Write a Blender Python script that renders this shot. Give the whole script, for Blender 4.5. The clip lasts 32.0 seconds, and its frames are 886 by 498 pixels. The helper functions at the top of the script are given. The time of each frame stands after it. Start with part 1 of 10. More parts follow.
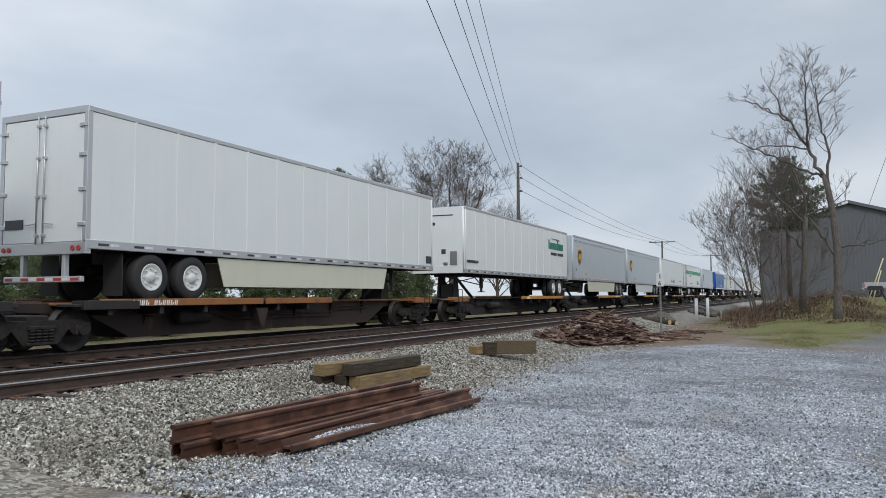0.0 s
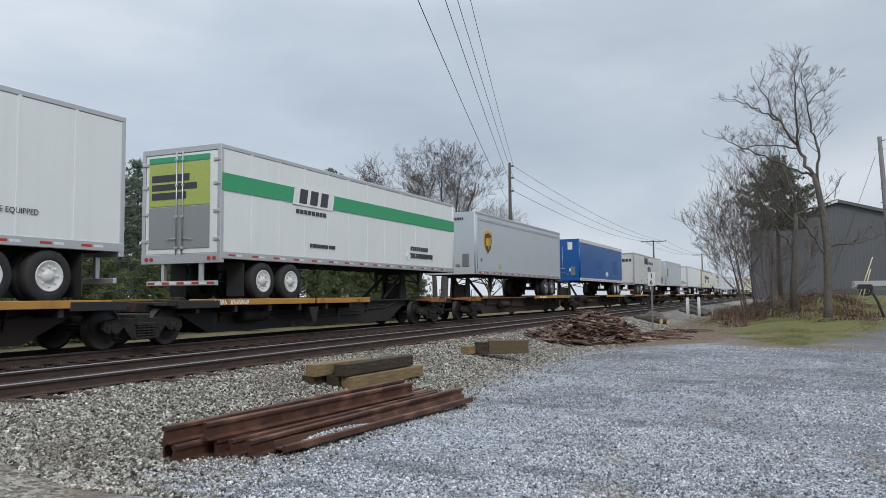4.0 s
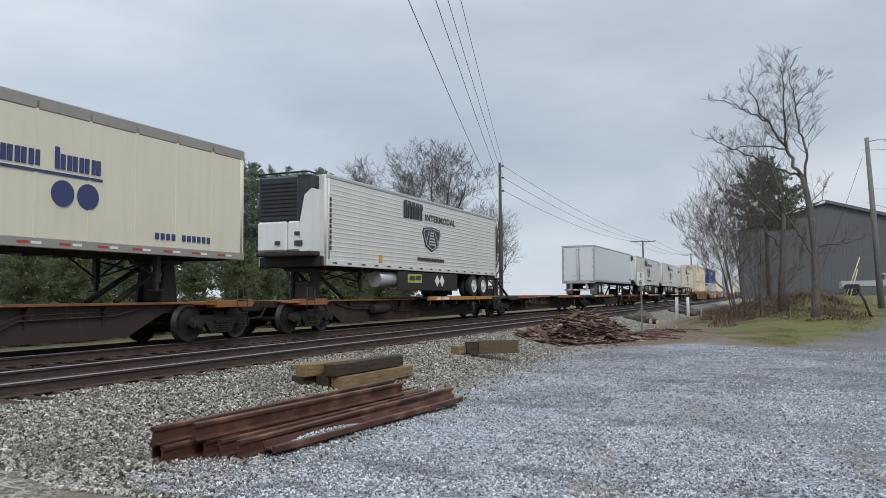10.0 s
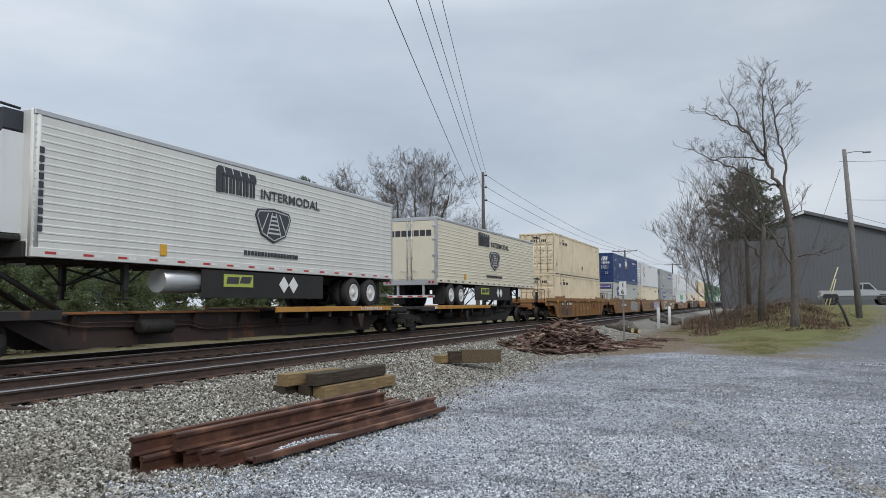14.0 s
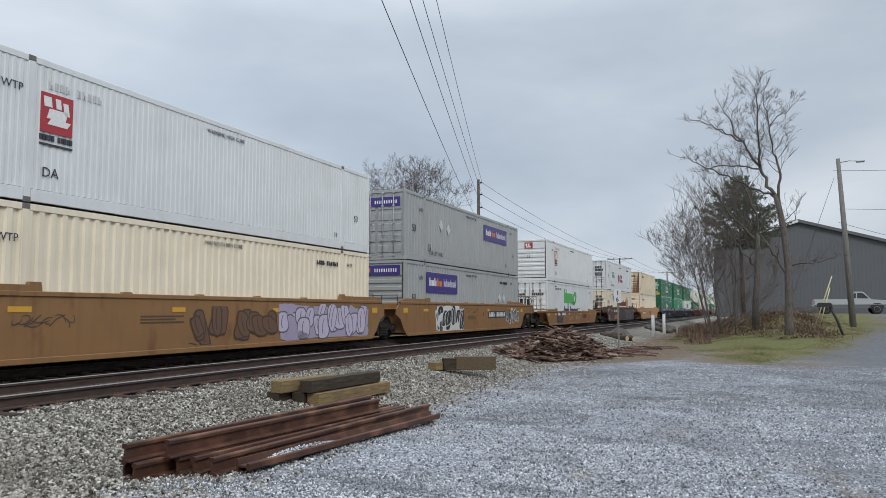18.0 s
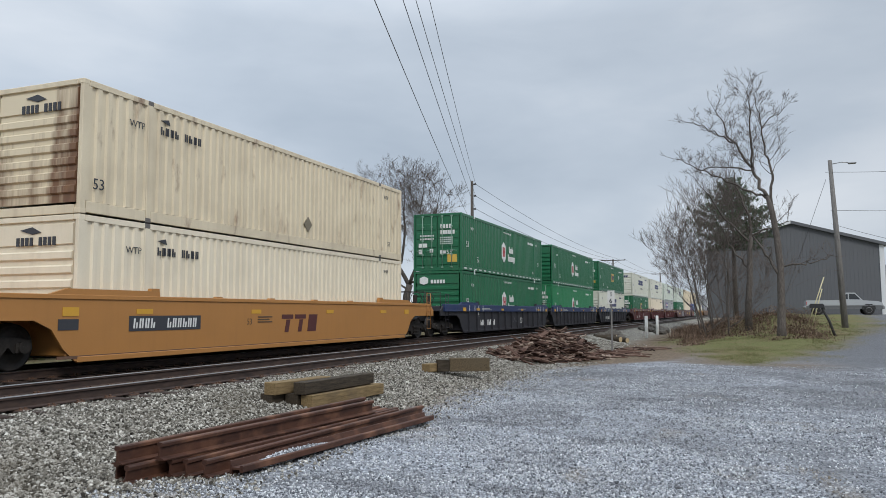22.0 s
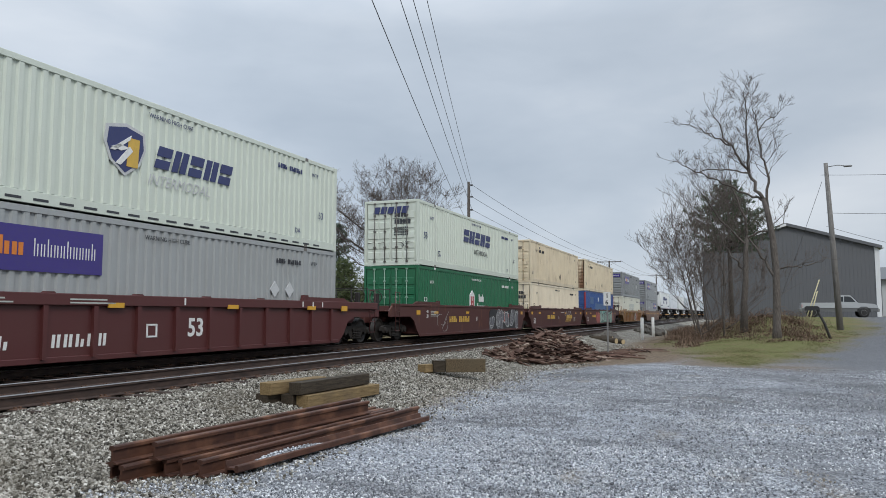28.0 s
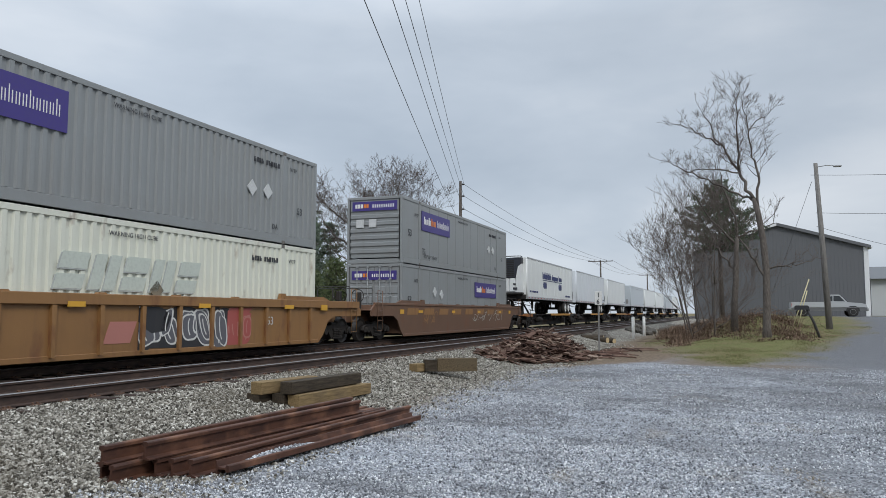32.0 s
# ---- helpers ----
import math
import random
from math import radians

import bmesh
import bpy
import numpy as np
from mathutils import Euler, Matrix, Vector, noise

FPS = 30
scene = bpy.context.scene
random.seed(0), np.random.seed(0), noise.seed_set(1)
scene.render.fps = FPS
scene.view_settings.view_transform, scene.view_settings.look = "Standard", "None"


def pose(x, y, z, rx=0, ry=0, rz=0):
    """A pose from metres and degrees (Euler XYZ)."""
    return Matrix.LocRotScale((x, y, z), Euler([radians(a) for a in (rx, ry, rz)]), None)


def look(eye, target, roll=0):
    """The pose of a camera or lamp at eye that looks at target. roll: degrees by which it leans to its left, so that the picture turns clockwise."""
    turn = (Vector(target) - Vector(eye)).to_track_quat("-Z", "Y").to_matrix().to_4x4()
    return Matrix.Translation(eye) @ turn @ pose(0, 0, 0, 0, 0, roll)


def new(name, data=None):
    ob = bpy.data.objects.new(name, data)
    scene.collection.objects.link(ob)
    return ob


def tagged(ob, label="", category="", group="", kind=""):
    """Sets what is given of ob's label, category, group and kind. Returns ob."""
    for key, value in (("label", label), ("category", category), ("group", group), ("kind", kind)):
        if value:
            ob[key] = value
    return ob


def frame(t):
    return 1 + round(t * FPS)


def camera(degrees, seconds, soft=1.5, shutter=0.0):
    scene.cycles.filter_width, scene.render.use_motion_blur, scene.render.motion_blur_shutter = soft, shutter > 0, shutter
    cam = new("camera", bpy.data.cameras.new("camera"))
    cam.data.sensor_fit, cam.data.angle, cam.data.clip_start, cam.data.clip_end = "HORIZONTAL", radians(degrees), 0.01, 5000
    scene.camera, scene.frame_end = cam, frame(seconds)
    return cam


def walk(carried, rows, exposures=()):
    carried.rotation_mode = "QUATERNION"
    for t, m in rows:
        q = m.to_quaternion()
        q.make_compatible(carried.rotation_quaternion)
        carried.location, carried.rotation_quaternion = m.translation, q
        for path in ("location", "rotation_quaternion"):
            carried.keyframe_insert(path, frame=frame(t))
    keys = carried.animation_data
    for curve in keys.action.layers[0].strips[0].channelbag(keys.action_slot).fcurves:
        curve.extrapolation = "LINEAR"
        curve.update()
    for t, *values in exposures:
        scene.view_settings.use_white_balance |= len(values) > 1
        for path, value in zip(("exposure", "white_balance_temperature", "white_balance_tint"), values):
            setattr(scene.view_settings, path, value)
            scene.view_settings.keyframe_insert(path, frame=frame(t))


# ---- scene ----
cam = camera(60.6, 32.0, soft=0.62)
EYE = (9.174, 0.0, 1.102)
# seconds, the point looked at, roll
PATH = [
    (0, (8.3408, 1.814, 1.2247), -0.22),
    (0.5, (8.3436, 1.815, 1.229), -0.22),
    (1, (8.3452, 1.8156, 1.2312), -0.20),
    (1.5, (8.3471, 1.8165, 1.2313), -0.14),
    (2, (8.3499, 1.8178, 1.231), -0.23),
    (2.5, (8.3526, 1.8191, 1.2286), -0.26),
    (3, (8.3559, 1.8208, 1.2255), -0.32),
    (3.5, (8.358, 1.8219, 1.2241), -0.37),
    (5.5, (8.3696, 1.8267, 1.2287), -0.60),
    (6, (8.3742, 1.8285, 1.2313), -0.63),
    (6.5, (8.3781, 1.8301, 1.2336), -0.62),
    (7, (8.3811, 1.8313, 1.2349), -0.57),
    (7.5, (8.3832, 1.8321, 1.2359), -0.53),
    (8, (8.3848, 1.8328, 1.2357), -0.49),
    (8.5, (8.3858, 1.8333, 1.2344), -0.47),
    (9, (8.385, 1.8332, 1.2313), -0.48),
    (9.5, (8.3834, 1.8328, 1.2277), -0.46),
    (10, (8.3837, 1.8332, 1.2241), -0.43),
    (10.5, (8.3869, 1.8346, 1.2232), -0.43),
    (11, (8.3947, 1.8379, 1.2239), -0.44),
    (11.5, (8.4034, 1.8413, 1.2279), -0.46),
    (12, (8.4117, 1.8443, 1.2338), -0.46),
    (12.5, (8.4183, 1.8466, 1.2391), -0.48),
    (13, (8.4221, 1.8479, 1.2433), -0.47),
    (13.5, (8.4241, 1.8485, 1.2459), -0.41),
    (14, (8.4258, 1.849, 1.2478), -0.36),
    (14.5, (8.4271, 1.8494, 1.2496), -0.30),
    (16.5, (8.4328, 1.8508, 1.2607), -0.06),
    (17, (8.434, 1.8511, 1.2626), -0.06),
    (17.5, (8.436, 1.8518, 1.2643), -0.09),
    (18, (8.4382, 1.8525, 1.2661), -0.11),
    (18.5, (8.4403, 1.8532, 1.2679), -0.14),
    (19, (8.4418, 1.8536, 1.2693), -0.18),
    (19.5, (8.4434, 1.8543, 1.2692), -0.21),
    (20, (8.4448, 1.8549, 1.2682), -0.24),
    (20.5, (8.4476, 1.8561, 1.2671), -0.26),
    (21, (8.45, 1.8571, 1.2667), -0.25),
    (21.5, (8.4527, 1.858, 1.2681), -0.23),
    (22, (8.4539, 1.8583, 1.2699), -0.19),
    (22.5, (8.4548, 1.8584, 1.272), -0.13),
    (23, (8.4558, 1.8587, 1.2737), -0.12),
    (23.5, (8.4568, 1.8591, 1.2732), -0.13),
    (24, (8.4582, 1.8598, 1.2713), -0.15),
    (24.5, (8.4594, 1.8606, 1.2679), -0.16),
    (25, (8.4605, 1.8612, 1.2655), -0.12),
    (25.5, (8.4603, 1.8612, 1.2649), -0.09),
    (27.5, (8.461, 1.8609, 1.2711), 0.07),
    (28, (8.4628, 1.8615, 1.2719), 0.06),
    (28.5, (8.4651, 1.8623, 1.2729), 0.10),
    (29, (8.4673, 1.8632, 1.273), 0.12),
    (29.5, (8.4688, 1.8638, 1.2727), 0.13),
    (30, (8.4715, 1.865, 1.2705), 0.13),
    (30.5, (8.4737, 1.866, 1.2686), 0.10),
    (31, (8.4761, 1.8669, 1.2677), 0.09),
    (31.5, (8.4792, 1.8681, 1.2676), 0.07),
    (32, (8.4832, 1.8694, 1.2699), 0.07),
]
walk(cam, [(t, look(EYE, target, roll)) for t, target, roll in PATH])

# ---- sky and sun: overcast winter day ----
world = bpy.data.worlds.new("overcast_sky")
scene.world = world
world.use_nodes = True
wn, wl = world.node_tree.nodes, world.node_tree.links
wn.clear()


def wnode(kind, **values):
    n = wn.new(kind)
    for k, v in values.items():
        n.inputs[k.replace("_", " ")].default_value = v
    return n


w_out, w_bg, w_sky = wnode("ShaderNodeOutputWorld"), wnode("ShaderNodeBackground"), wnode("ShaderNodeTexSky")
w_sky.sky_type, w_sky.sun_disc = "NISHITA", False
w_sky.sun_elevation, w_sky.sun_rotation = radians(38), radians(140)
w_co, w_map = wnode("ShaderNodeTexCoord"), wnode("ShaderNodeMapping")
w_map.inputs["Scale"].default_value = (1.05, 0.9, 3.0)
w_map.inputs["Rotation"].default_value = (0.1, 0.05, 0.45)
w_n1 = wnode("ShaderNodeTexNoise", Scale=1.25, Detail=4.0, Roughness=0.45, Distortion=0.3)
w_n2 = wnode("ShaderNodeTexNoise", Scale=4.6, Detail=4.0, Roughness=0.55, Distortion=0.2)
w_mix = wnode("ShaderNodeMix", Factor=0.24)
w_ramp = wnode("ShaderNodeValToRGB")
els = w_ramp.color_ramp.elements
els[0].position, els[0].color = 0.30, (0.405, 0.475, 0.565, 1)
els[1].position, els[1].color = 0.66, (0.735, 0.785, 0.85, 1)
els.new(0.47).color = (0.53, 0.60, 0.69, 1)
w_dim = wnode("ShaderNodeVectorMath")
w_dim.operation = "SCALE"
w_dim.inputs["Scale"].default_value = 0.08
w_over = wnode("ShaderNodeMix", Factor=0.93)
w_over.data_type = "RGBA"
wl.new(w_co.outputs["Generated"], w_map.inputs["Vector"])
wl.new(w_map.outputs["Vector"], w_n1.inputs["Vector"])
wl.new(w_map.outputs["Vector"], w_n2.inputs["Vector"])
wl.new(w_n1.outputs["Fac"], w_mix.inputs["A"])
wl.new(w_n2.outputs["Fac"], w_mix.inputs["B"])
wl.new(w_mix.outputs["Result"], w_ramp.inputs["Fac"])
wl.new(w_sky.outputs["Color"], w_dim.inputs[0])
wl.new(w_dim.outputs["Vector"], w_over.inputs["A"])
wl.new(w_ramp.outputs["Color"], w_over.inputs["B"])
# an overcast sky is brighter overhead than near the horizon
w_sep, w_up, w_lift = wnode("ShaderNodeSeparateXYZ"), wnode("ShaderNodeMapRange"), wnode("ShaderNodeVectorMath")
w_lift.operation = "SCALE"
for k, v in (("From Min", 0.36), ("From Max", 1.0), ("To Min", 1.0), ("To Max", 2.9)):
    w_up.inputs[k].default_value = v
wl.new(w_co.outputs["Generated"], w_sep.inputs[0])
wl.new(w_sep.outputs[2], w_up.inputs["Value"])
wl.new(w_over.outputs["Result"], w_lift.inputs[0])
# thicker cloud towards the east
w_east, w_both = wnode("ShaderNodeMapRange"), wnode("ShaderNodeMath")
w_both.operation = "MULTIPLY"
for k, v in (("From Min", -0.6), ("From Max", 0.25), ("To Min", 1.04), ("To Max", 0.87)):
    w_east.inputs[k].default_value = v
wl.new(w_sep.outputs[0], w_east.inputs["Value"])
wl.new(w_east.outputs["Result"], w_both.inputs[0])
wl.new(w_up.outputs["Result"], w_both.inputs[1])
wl.new(w_both.outputs[0], w_lift.inputs["Scale"])
wl.new(w_lift.outputs["Vector"], w_bg.inputs["Color"])
wl.new(w_bg.outputs["Background"], w_out.inputs["Surface"])
w_bg.inputs["Strength"].default_value = 1.07

sun = new("sun", bpy.data.lights.new("sun", "SUN"))
sun.data.energy, sun.data.angle, sun.data.color = 1.4, radians(16), (1.0, 0.97, 0.92)
sun.matrix_world = look((14.0, -16.0, 17.0), (0, 0, 0))


# ---- materials ----
class Nodes:
    """A small helper round one node material."""

    def __init__(self, name, rough=0.6, metal=0.0, spec=0.5):
        self.mat = bpy.data.materials.new(name)
        self.mat.use_nodes = True
        self.n, self.l = self.mat.node_tree.nodes, self.mat.node_tree.links
        self.p = self.n["Principled BSDF"]
        self.p.inputs["Roughness"].default_value = rough
        self.p.inputs["Metallic"].default_value = metal
        self.p.inputs["Specular IOR Level"].default_value = spec
        self.co = self.n.new("ShaderNodeTexCoord").outputs["Object"]

    def noise(self, scale, detail=4.0, stretch=None, rough=0.55, distort=0.0):
        n = self.n.new("ShaderNodeTexNoise")
        n.inputs["Scale"].default_value, n.inputs["Detail"].default_value = scale, detail
        n.inputs["Roughness"].default_value, n.inputs["Distortion"].default_value = rough, distort
        src = self.co
        if stretch:
            m = self.n.new("ShaderNodeMapping")
            m.inputs["Scale"].default_value = stretch
            self.l.new(self.co, m.inputs["Vector"])
            src = m.outputs["Vector"]
        self.l.new(src, n.inputs["Vector"])
        return n.outputs["Fac"]

    def ramp(self, fac, *stops):
        r = self.n.new("ShaderNodeValToRGB")
        e = r.color_ramp.elements
        while len(e) < len(stops):
            e.new(0.5)
        for el, (pos, col) in zip(e, stops):
            el.position = pos
            el.color = (*col, 1) if len(col) == 3 else col
        self.l.new(fac, r.inputs["Fac"])
        return r.outputs["Color"]

    def mix(self, fac, a, b):
        m = self.n.new("ShaderNodeMix")
        m.data_type = "RGBA"
        for sock, v in ((m.inputs["Factor"], fac), (m.inputs["A"], a), (m.inputs["B"], b)):
            if isinstance(v, (int, float)):
                sock.default_value = v
            elif isinstance(v, tuple):
                sock.default_value = (*v, 1)
            else:
                self.l.new(v, sock)
        return m.outputs["Result"]

    def color(self, out):
        if isinstance(out, tuple):
            self.p.inputs["Base Color"].default_value = (*out, 1)
        else:
            self.l.new(out, self.p.inputs["Base Color"])
        return self

    def bump(self, fac, strength=0.2, distance=0.02):
        b = self.n.new("ShaderNodeBump")
        b.inputs["Strength"].default_value, b.inputs["Distance"].default_value = strength, distance
        self.l.new(fac, b.inputs["Height"])
        self.l.new(b.outputs["Normal"], self.p.inputs["Normal"])
        return self


MATS = {}


def paint(name, rgb, rough=0.45, dirt=0.25, grime=(0.16, 0.13, 0.10), rust=0.0, metal=0.0):
    """Painted metal with soft grime, run-off streaks and optional rust patches."""
    if name in MATS:
        return MATS[name]
    k = Nodes(name, rough, metal)
    broad = k.ramp(k.noise(0.9, 5), (0.42, (0, 0, 0)), (0.72, (1, 1, 1)))
    streak = k.ramp(k.noise(1.0, 4, (5.0, 5.0, 0.28)), (0.50, (0, 0, 0)), (0.78, (1, 1, 1)))
    both = k.mix(0.5, broad, streak)
    d = k.n.new("ShaderNodeMath")
    d.operation = "MULTIPLY"
    d.inputs[1].default_value = dirt
    k.l.new(both, d.inputs[0])
    dark = tuple(0.55 * c + 0.45 * g for c, g in zip(rgb, grime))
    col = k.mix(d.outputs[0], rgb, dark)
    fine = k.noise(38.0, 3)
    col = k.mix(k.ramp(fine, (0.35, (0.0, 0.0, 0.0)), (0.9, (0.22, 0.22, 0.22))), col, tuple(c * 0.72 for c in rgb))
    if rust:
        patch = k.ramp(k.noise(1.6, 6, (1.4, 1.4, 0.55)), (0.62 - 0.22 * rust, (0, 0, 0)), (0.80 - 0.16 * rust, (1, 1, 1)))
        col = k.mix(patch, col, k.mix(k.noise(9.0, 4), (0.20, 0.075, 0.03), (0.10, 0.045, 0.025)))
    k.color(col).bump(fine, 0.08, 0.01)
    MATS[name] = k.mat
    return k.mat


def flat(name, rgb, rough=0.5, metal=0.0):
    """Plain lettering and small fittings with a slight wear."""
    if name in MATS:
        return MATS[name]
    k = Nodes(name, rough, metal)
    k.color(k.mix(k.ramp(k.noise(14.0, 4), (0.45, (0, 0, 0)), (0.8, (0.45, 0.45, 0.45))), rgb, tuple(c * 0.6 + 0.03 for c in rgb)))
    MATS[name] = k.mat
    return k.mat


def grainy(name, lo, hi, scale, rough=0.85, bump=0.4, dist=0.02, stretch=None, spots=None):
    """Rough natural surfaces: wood, bark, rust, soil."""
    if name in MATS:
        return MATS[name]
    k = Nodes(name, rough, 0.0, 0.3)
    f = k.noise(scale, 6, stretch, 0.65)
    col = k.mix(k.ramp(f, (0.3, (0, 0, 0)), (0.7, (1, 1, 1))), lo, hi)
    if spots:
        col = k.mix(k.ramp(k.noise(scale * 0.22, 5), (0.5, (0, 0, 0)), (0.7, (0.8, 0.8, 0.8))), col, spots)
    k.color(col).bump(f, bump, dist)
    MATS[name] = k.mat
    return k.mat


def island(name, stops, rough=0.9, bump=0.0, patches=()):
    """Many joined pieces, each with a tone of its own; patches: (scale, stretch, from, to, tint) of dirt over them."""
    if name in MATS:
        return MATS[name]
    k = Nodes(name, rough, 0.0, 0.12)
    rnd = k.n.new("ShaderNodeNewGeometry").outputs["Random Per Island"]
    col = k.ramp(rnd, *stops)
    col = k.mix(k.ramp(k.noise(60.0, 3), (0.4, (0, 0, 0)), (0.75, (0.5, 0.5, 0.5))), col, tuple(0.6 * c for c in stops[0][1]))
    for scale, stretch, lo, hi, share, tint in patches:
        col = k.mix(k.ramp(k.noise(scale, 5, stretch, 0.6, 0.5), (lo, (0, 0, 0)), (hi, (share, share, share))), col, tint)
    k.color(col)
    if bump:
        k.bump(k.noise(90.0, 3), bump, 0.005)
    MATS[name] = k.mat
    return k.mat


def foliage(name, stops):
    """Leaves and needles: each blade its own tone, light passing through."""
    k = Nodes(name, 0.75, 0.0, 0.25)
    rnd = k.n.new("ShaderNodeNewGeometry").outputs["Random Per Island"]
    col = k.ramp(rnd, *stops)
    k.color(col)
    thin, both = k.n.new("ShaderNodeBsdfTranslucent"), k.n.new("ShaderNodeMixShader")
    k.l.new(col, thin.inputs["Color"])
    both.inputs[0].default_value = 0.45
    out = k.n["Material Output"]
    k.l.new(k.p.outputs[0], both.inputs[1])
    k.l.new(thin.outputs[0], both.inputs[2])
    k.l.new(both.outputs[0], out.inputs["Surface"])
    MATS[name] = k.mat
    return k.mat


# ---- mesh building ----
class M:
    """Collects faces of one mesh."""

    def __init__(self):
        self.v, self.f, self.s = [], [], []

    def add(self, verts, faces, smooth=False):
        o = len(self.v)
        self.v += [tuple(p) for p in verts]
        self.f += [tuple(i + o for i in q) for q in faces]
        self.s += [smooth] * len(faces)
        return self

    def box(self, x0, x1, y0, y1, z0, z1):
        return self.add([(x, y, z) for z in (z0, z1) for y in (y0, y1) for x in (x0, x1)],
                        [(0, 2, 3, 1), (4, 5, 7, 6), (0, 1, 5, 4), (2, 6, 7, 3), (0, 4, 6, 2), (1, 3, 7, 5)])

    def cbox(self, x0, x1, y0, y1, z0, z1, c=0.01):
        """A box with chamfered edges."""
        lo, hi, vs, at = (x0, y0, z0), (x1, y1, z1), [], {}
        for sx in (0, 1):
            for sy in (0, 1):
                for sz in (0, 1):
                    s = (sx, sy, sz)
                    for a in range(3):
                        p = [hi[i] - c if s[i] else lo[i] + c for i in range(3)]
                        p[a] = hi[a] if s[a] else lo[a]
                        at[s, a] = len(vs)
                        vs.append(tuple(p))
        fs = []
        ring = ((0, 0), (1, 0), (1, 1), (0, 1))
        for a in range(3):
            b, d = (a + 1) % 3, (a + 2) % 3
            for e in (0, 1):
                q = []
                for u, w in ring:
                    s = [0, 0, 0]
                    s[a], s[b], s[d] = e, u, w
                    q.append(at[tuple(s), a])
                fs.append(tuple(q if e else q[::-1]))
            for u, w in ring:
                s0, s1 = [0, 0, 0], [0, 0, 0]
                s0[b] = s1[b] = u
                s0[d] = s1[d] = w
                s1[a] = 1
                s0, s1 = tuple(s0), tuple(s1)
                q = (at[s0, b], at[s1, b], at[s1, d], at[s0, d])
                fs.append(q if u != w else q[::-1])
        for s in {k[0] for k in at}:
            q = (at[s, 0], at[s, 1], at[s, 2])
            fs.append(q if sum(s) % 2 else q[::-1])
        return self.add(vs, fs)

    def prism(self, outline, axis, lo, hi):
        """An outline in the two other axes (in order), pulled along the axis. Counter-clockwise for x and z, clockwise for y."""
        n = len(outline)

        def put(p, h):
            return (h, p[0], p[1]) if axis == "x" else (p[0], h, p[1]) if axis == "y" else (p[0], p[1], h)
        vs = [put(p, lo) for p in outline] + [put(p, hi) for p in outline]
        fs = [tuple(range(n))[::-1], tuple(range(n, 2 * n))] + [(i, (i + 1) % n, n + (i + 1) % n, n + i) for i in range(n)]
        return self.add(vs, fs)

    def lathe(self, profile, axis, centre, n=20, closed=False):
        """(distance along the axis, radius) rows turned round the axis."""
        vs, fs = [], []
        for h, r in profile:
            for i in range(n):
                a = 2 * math.pi * i / n
                u, w = r * math.cos(a), r * math.sin(a)
                p = (h, u, w) if axis == "x" else (w, h, u) if axis == "y" else (u, w, h)
                vs.append(tuple(c + d for c, d in zip(centre, p)))
        for k in range(len(profile) - 1):
            for i in range(n):
                j = (i + 1) % n
                fs.append((k * n + i, k * n + j, (k + 1) * n + j, (k + 1) * n + i))
        self.add(vs, fs, True)
        o = len(self.v) - len(vs)
        last = (len(profile) - 1) * n
        self.f += [tuple(o + i for i in range(n))[::-1], tuple(o + last + i for i in range(n))]
        self.s += [False, False]
        return self

    def cyl(self, axis, centre, r, half, n=12):
        return self.lathe([(-half, r), (half, r)], axis, centre, n)

    def tube(self, pts, radii, n=6):
        pts = [Vector(p) for p in pts]
        if not isinstance(radii, (list, tuple)):
            radii = [radii] * len(pts)
        vs, fs = [], []
        up = Vector((0.31, 0.2, 0.93))
        for i, p in enumerate(pts):
            d = (pts[min(i + 1, len(pts) - 1)] - pts[max(i - 1, 0)]).normalized()
            a = d.cross(up)
            a = a.normalized() if a.length > 1e-3 else d.orthogonal().normalized()
            b = d.cross(a)
            for k in range(n):
                w = 2 * math.pi * k / n
                vs.append(p + radii[i] * (math.cos(w) * a + math.sin(w) * b))
        for i in range(len(pts) - 1):
            for k in range(n):
                j = (k + 1) % n
                fs.append((i * n + k, i * n + j, (i + 1) * n + j, (i + 1) * n + k))
        self.add(vs, fs, True)
        o = len(self.v) - len(vs)
        e = (len(pts) - 1) * n
        self.f += [tuple(o + i for i in range(n))[::-1], tuple(o + e + i for i in range(n))]
        self.s += [False, False]
        return self

    def mesh(self, name, mat):
        me = bpy.data.meshes.new(name)
        me.from_pydata(self.v, [], self.f)
        me.polygons.foreach_set("use_smooth", self.s)
        me.materials.append(mat)
        me.update()
        return me


def quick_mesh(name, verts, faces, mat, smooth=False):
    """A large mesh from arrays: verts (n, 3), faces (m, k)."""
    me = bpy.data.meshes.new(name)
    m, k = faces.shape
    me.vertices.add(len(verts))
    me.vertices.foreach_set("co", np.asarray(verts, np.float32).ravel())
    me.loops.add(m * k)
    me.loops.foreach_set("vertex_index", faces.astype(np.int32).ravel())
    me.polygons.add(m)
    me.polygons.foreach_set("loop_start", np.arange(0, m * k, k, dtype=np.int32))
    me.polygons.foreach_set("use_smooth", np.full(m, smooth))
    me.materials.append(mat)
    me.update(calc_edges=True)
    me.validate()
    return me


def part(name, shape, mat, parent, label=""):
    """One mesh object under a thing or a part. shape: an M, or a mesh to share."""
    ob = new(name, shape.mesh(name, mat) if isinstance(shape, M) else shape)
    ob.parent = parent
    if label:
        ob["label"] = label
    return ob


def thing(name, label, category, group="", kind="", at=None):
    ob = tagged(new(name), label, category, group, kind)
    ob.empty_display_size = 0.3
    if at is not None:
        ob.matrix_world = at
    return ob


TEXTS = {}


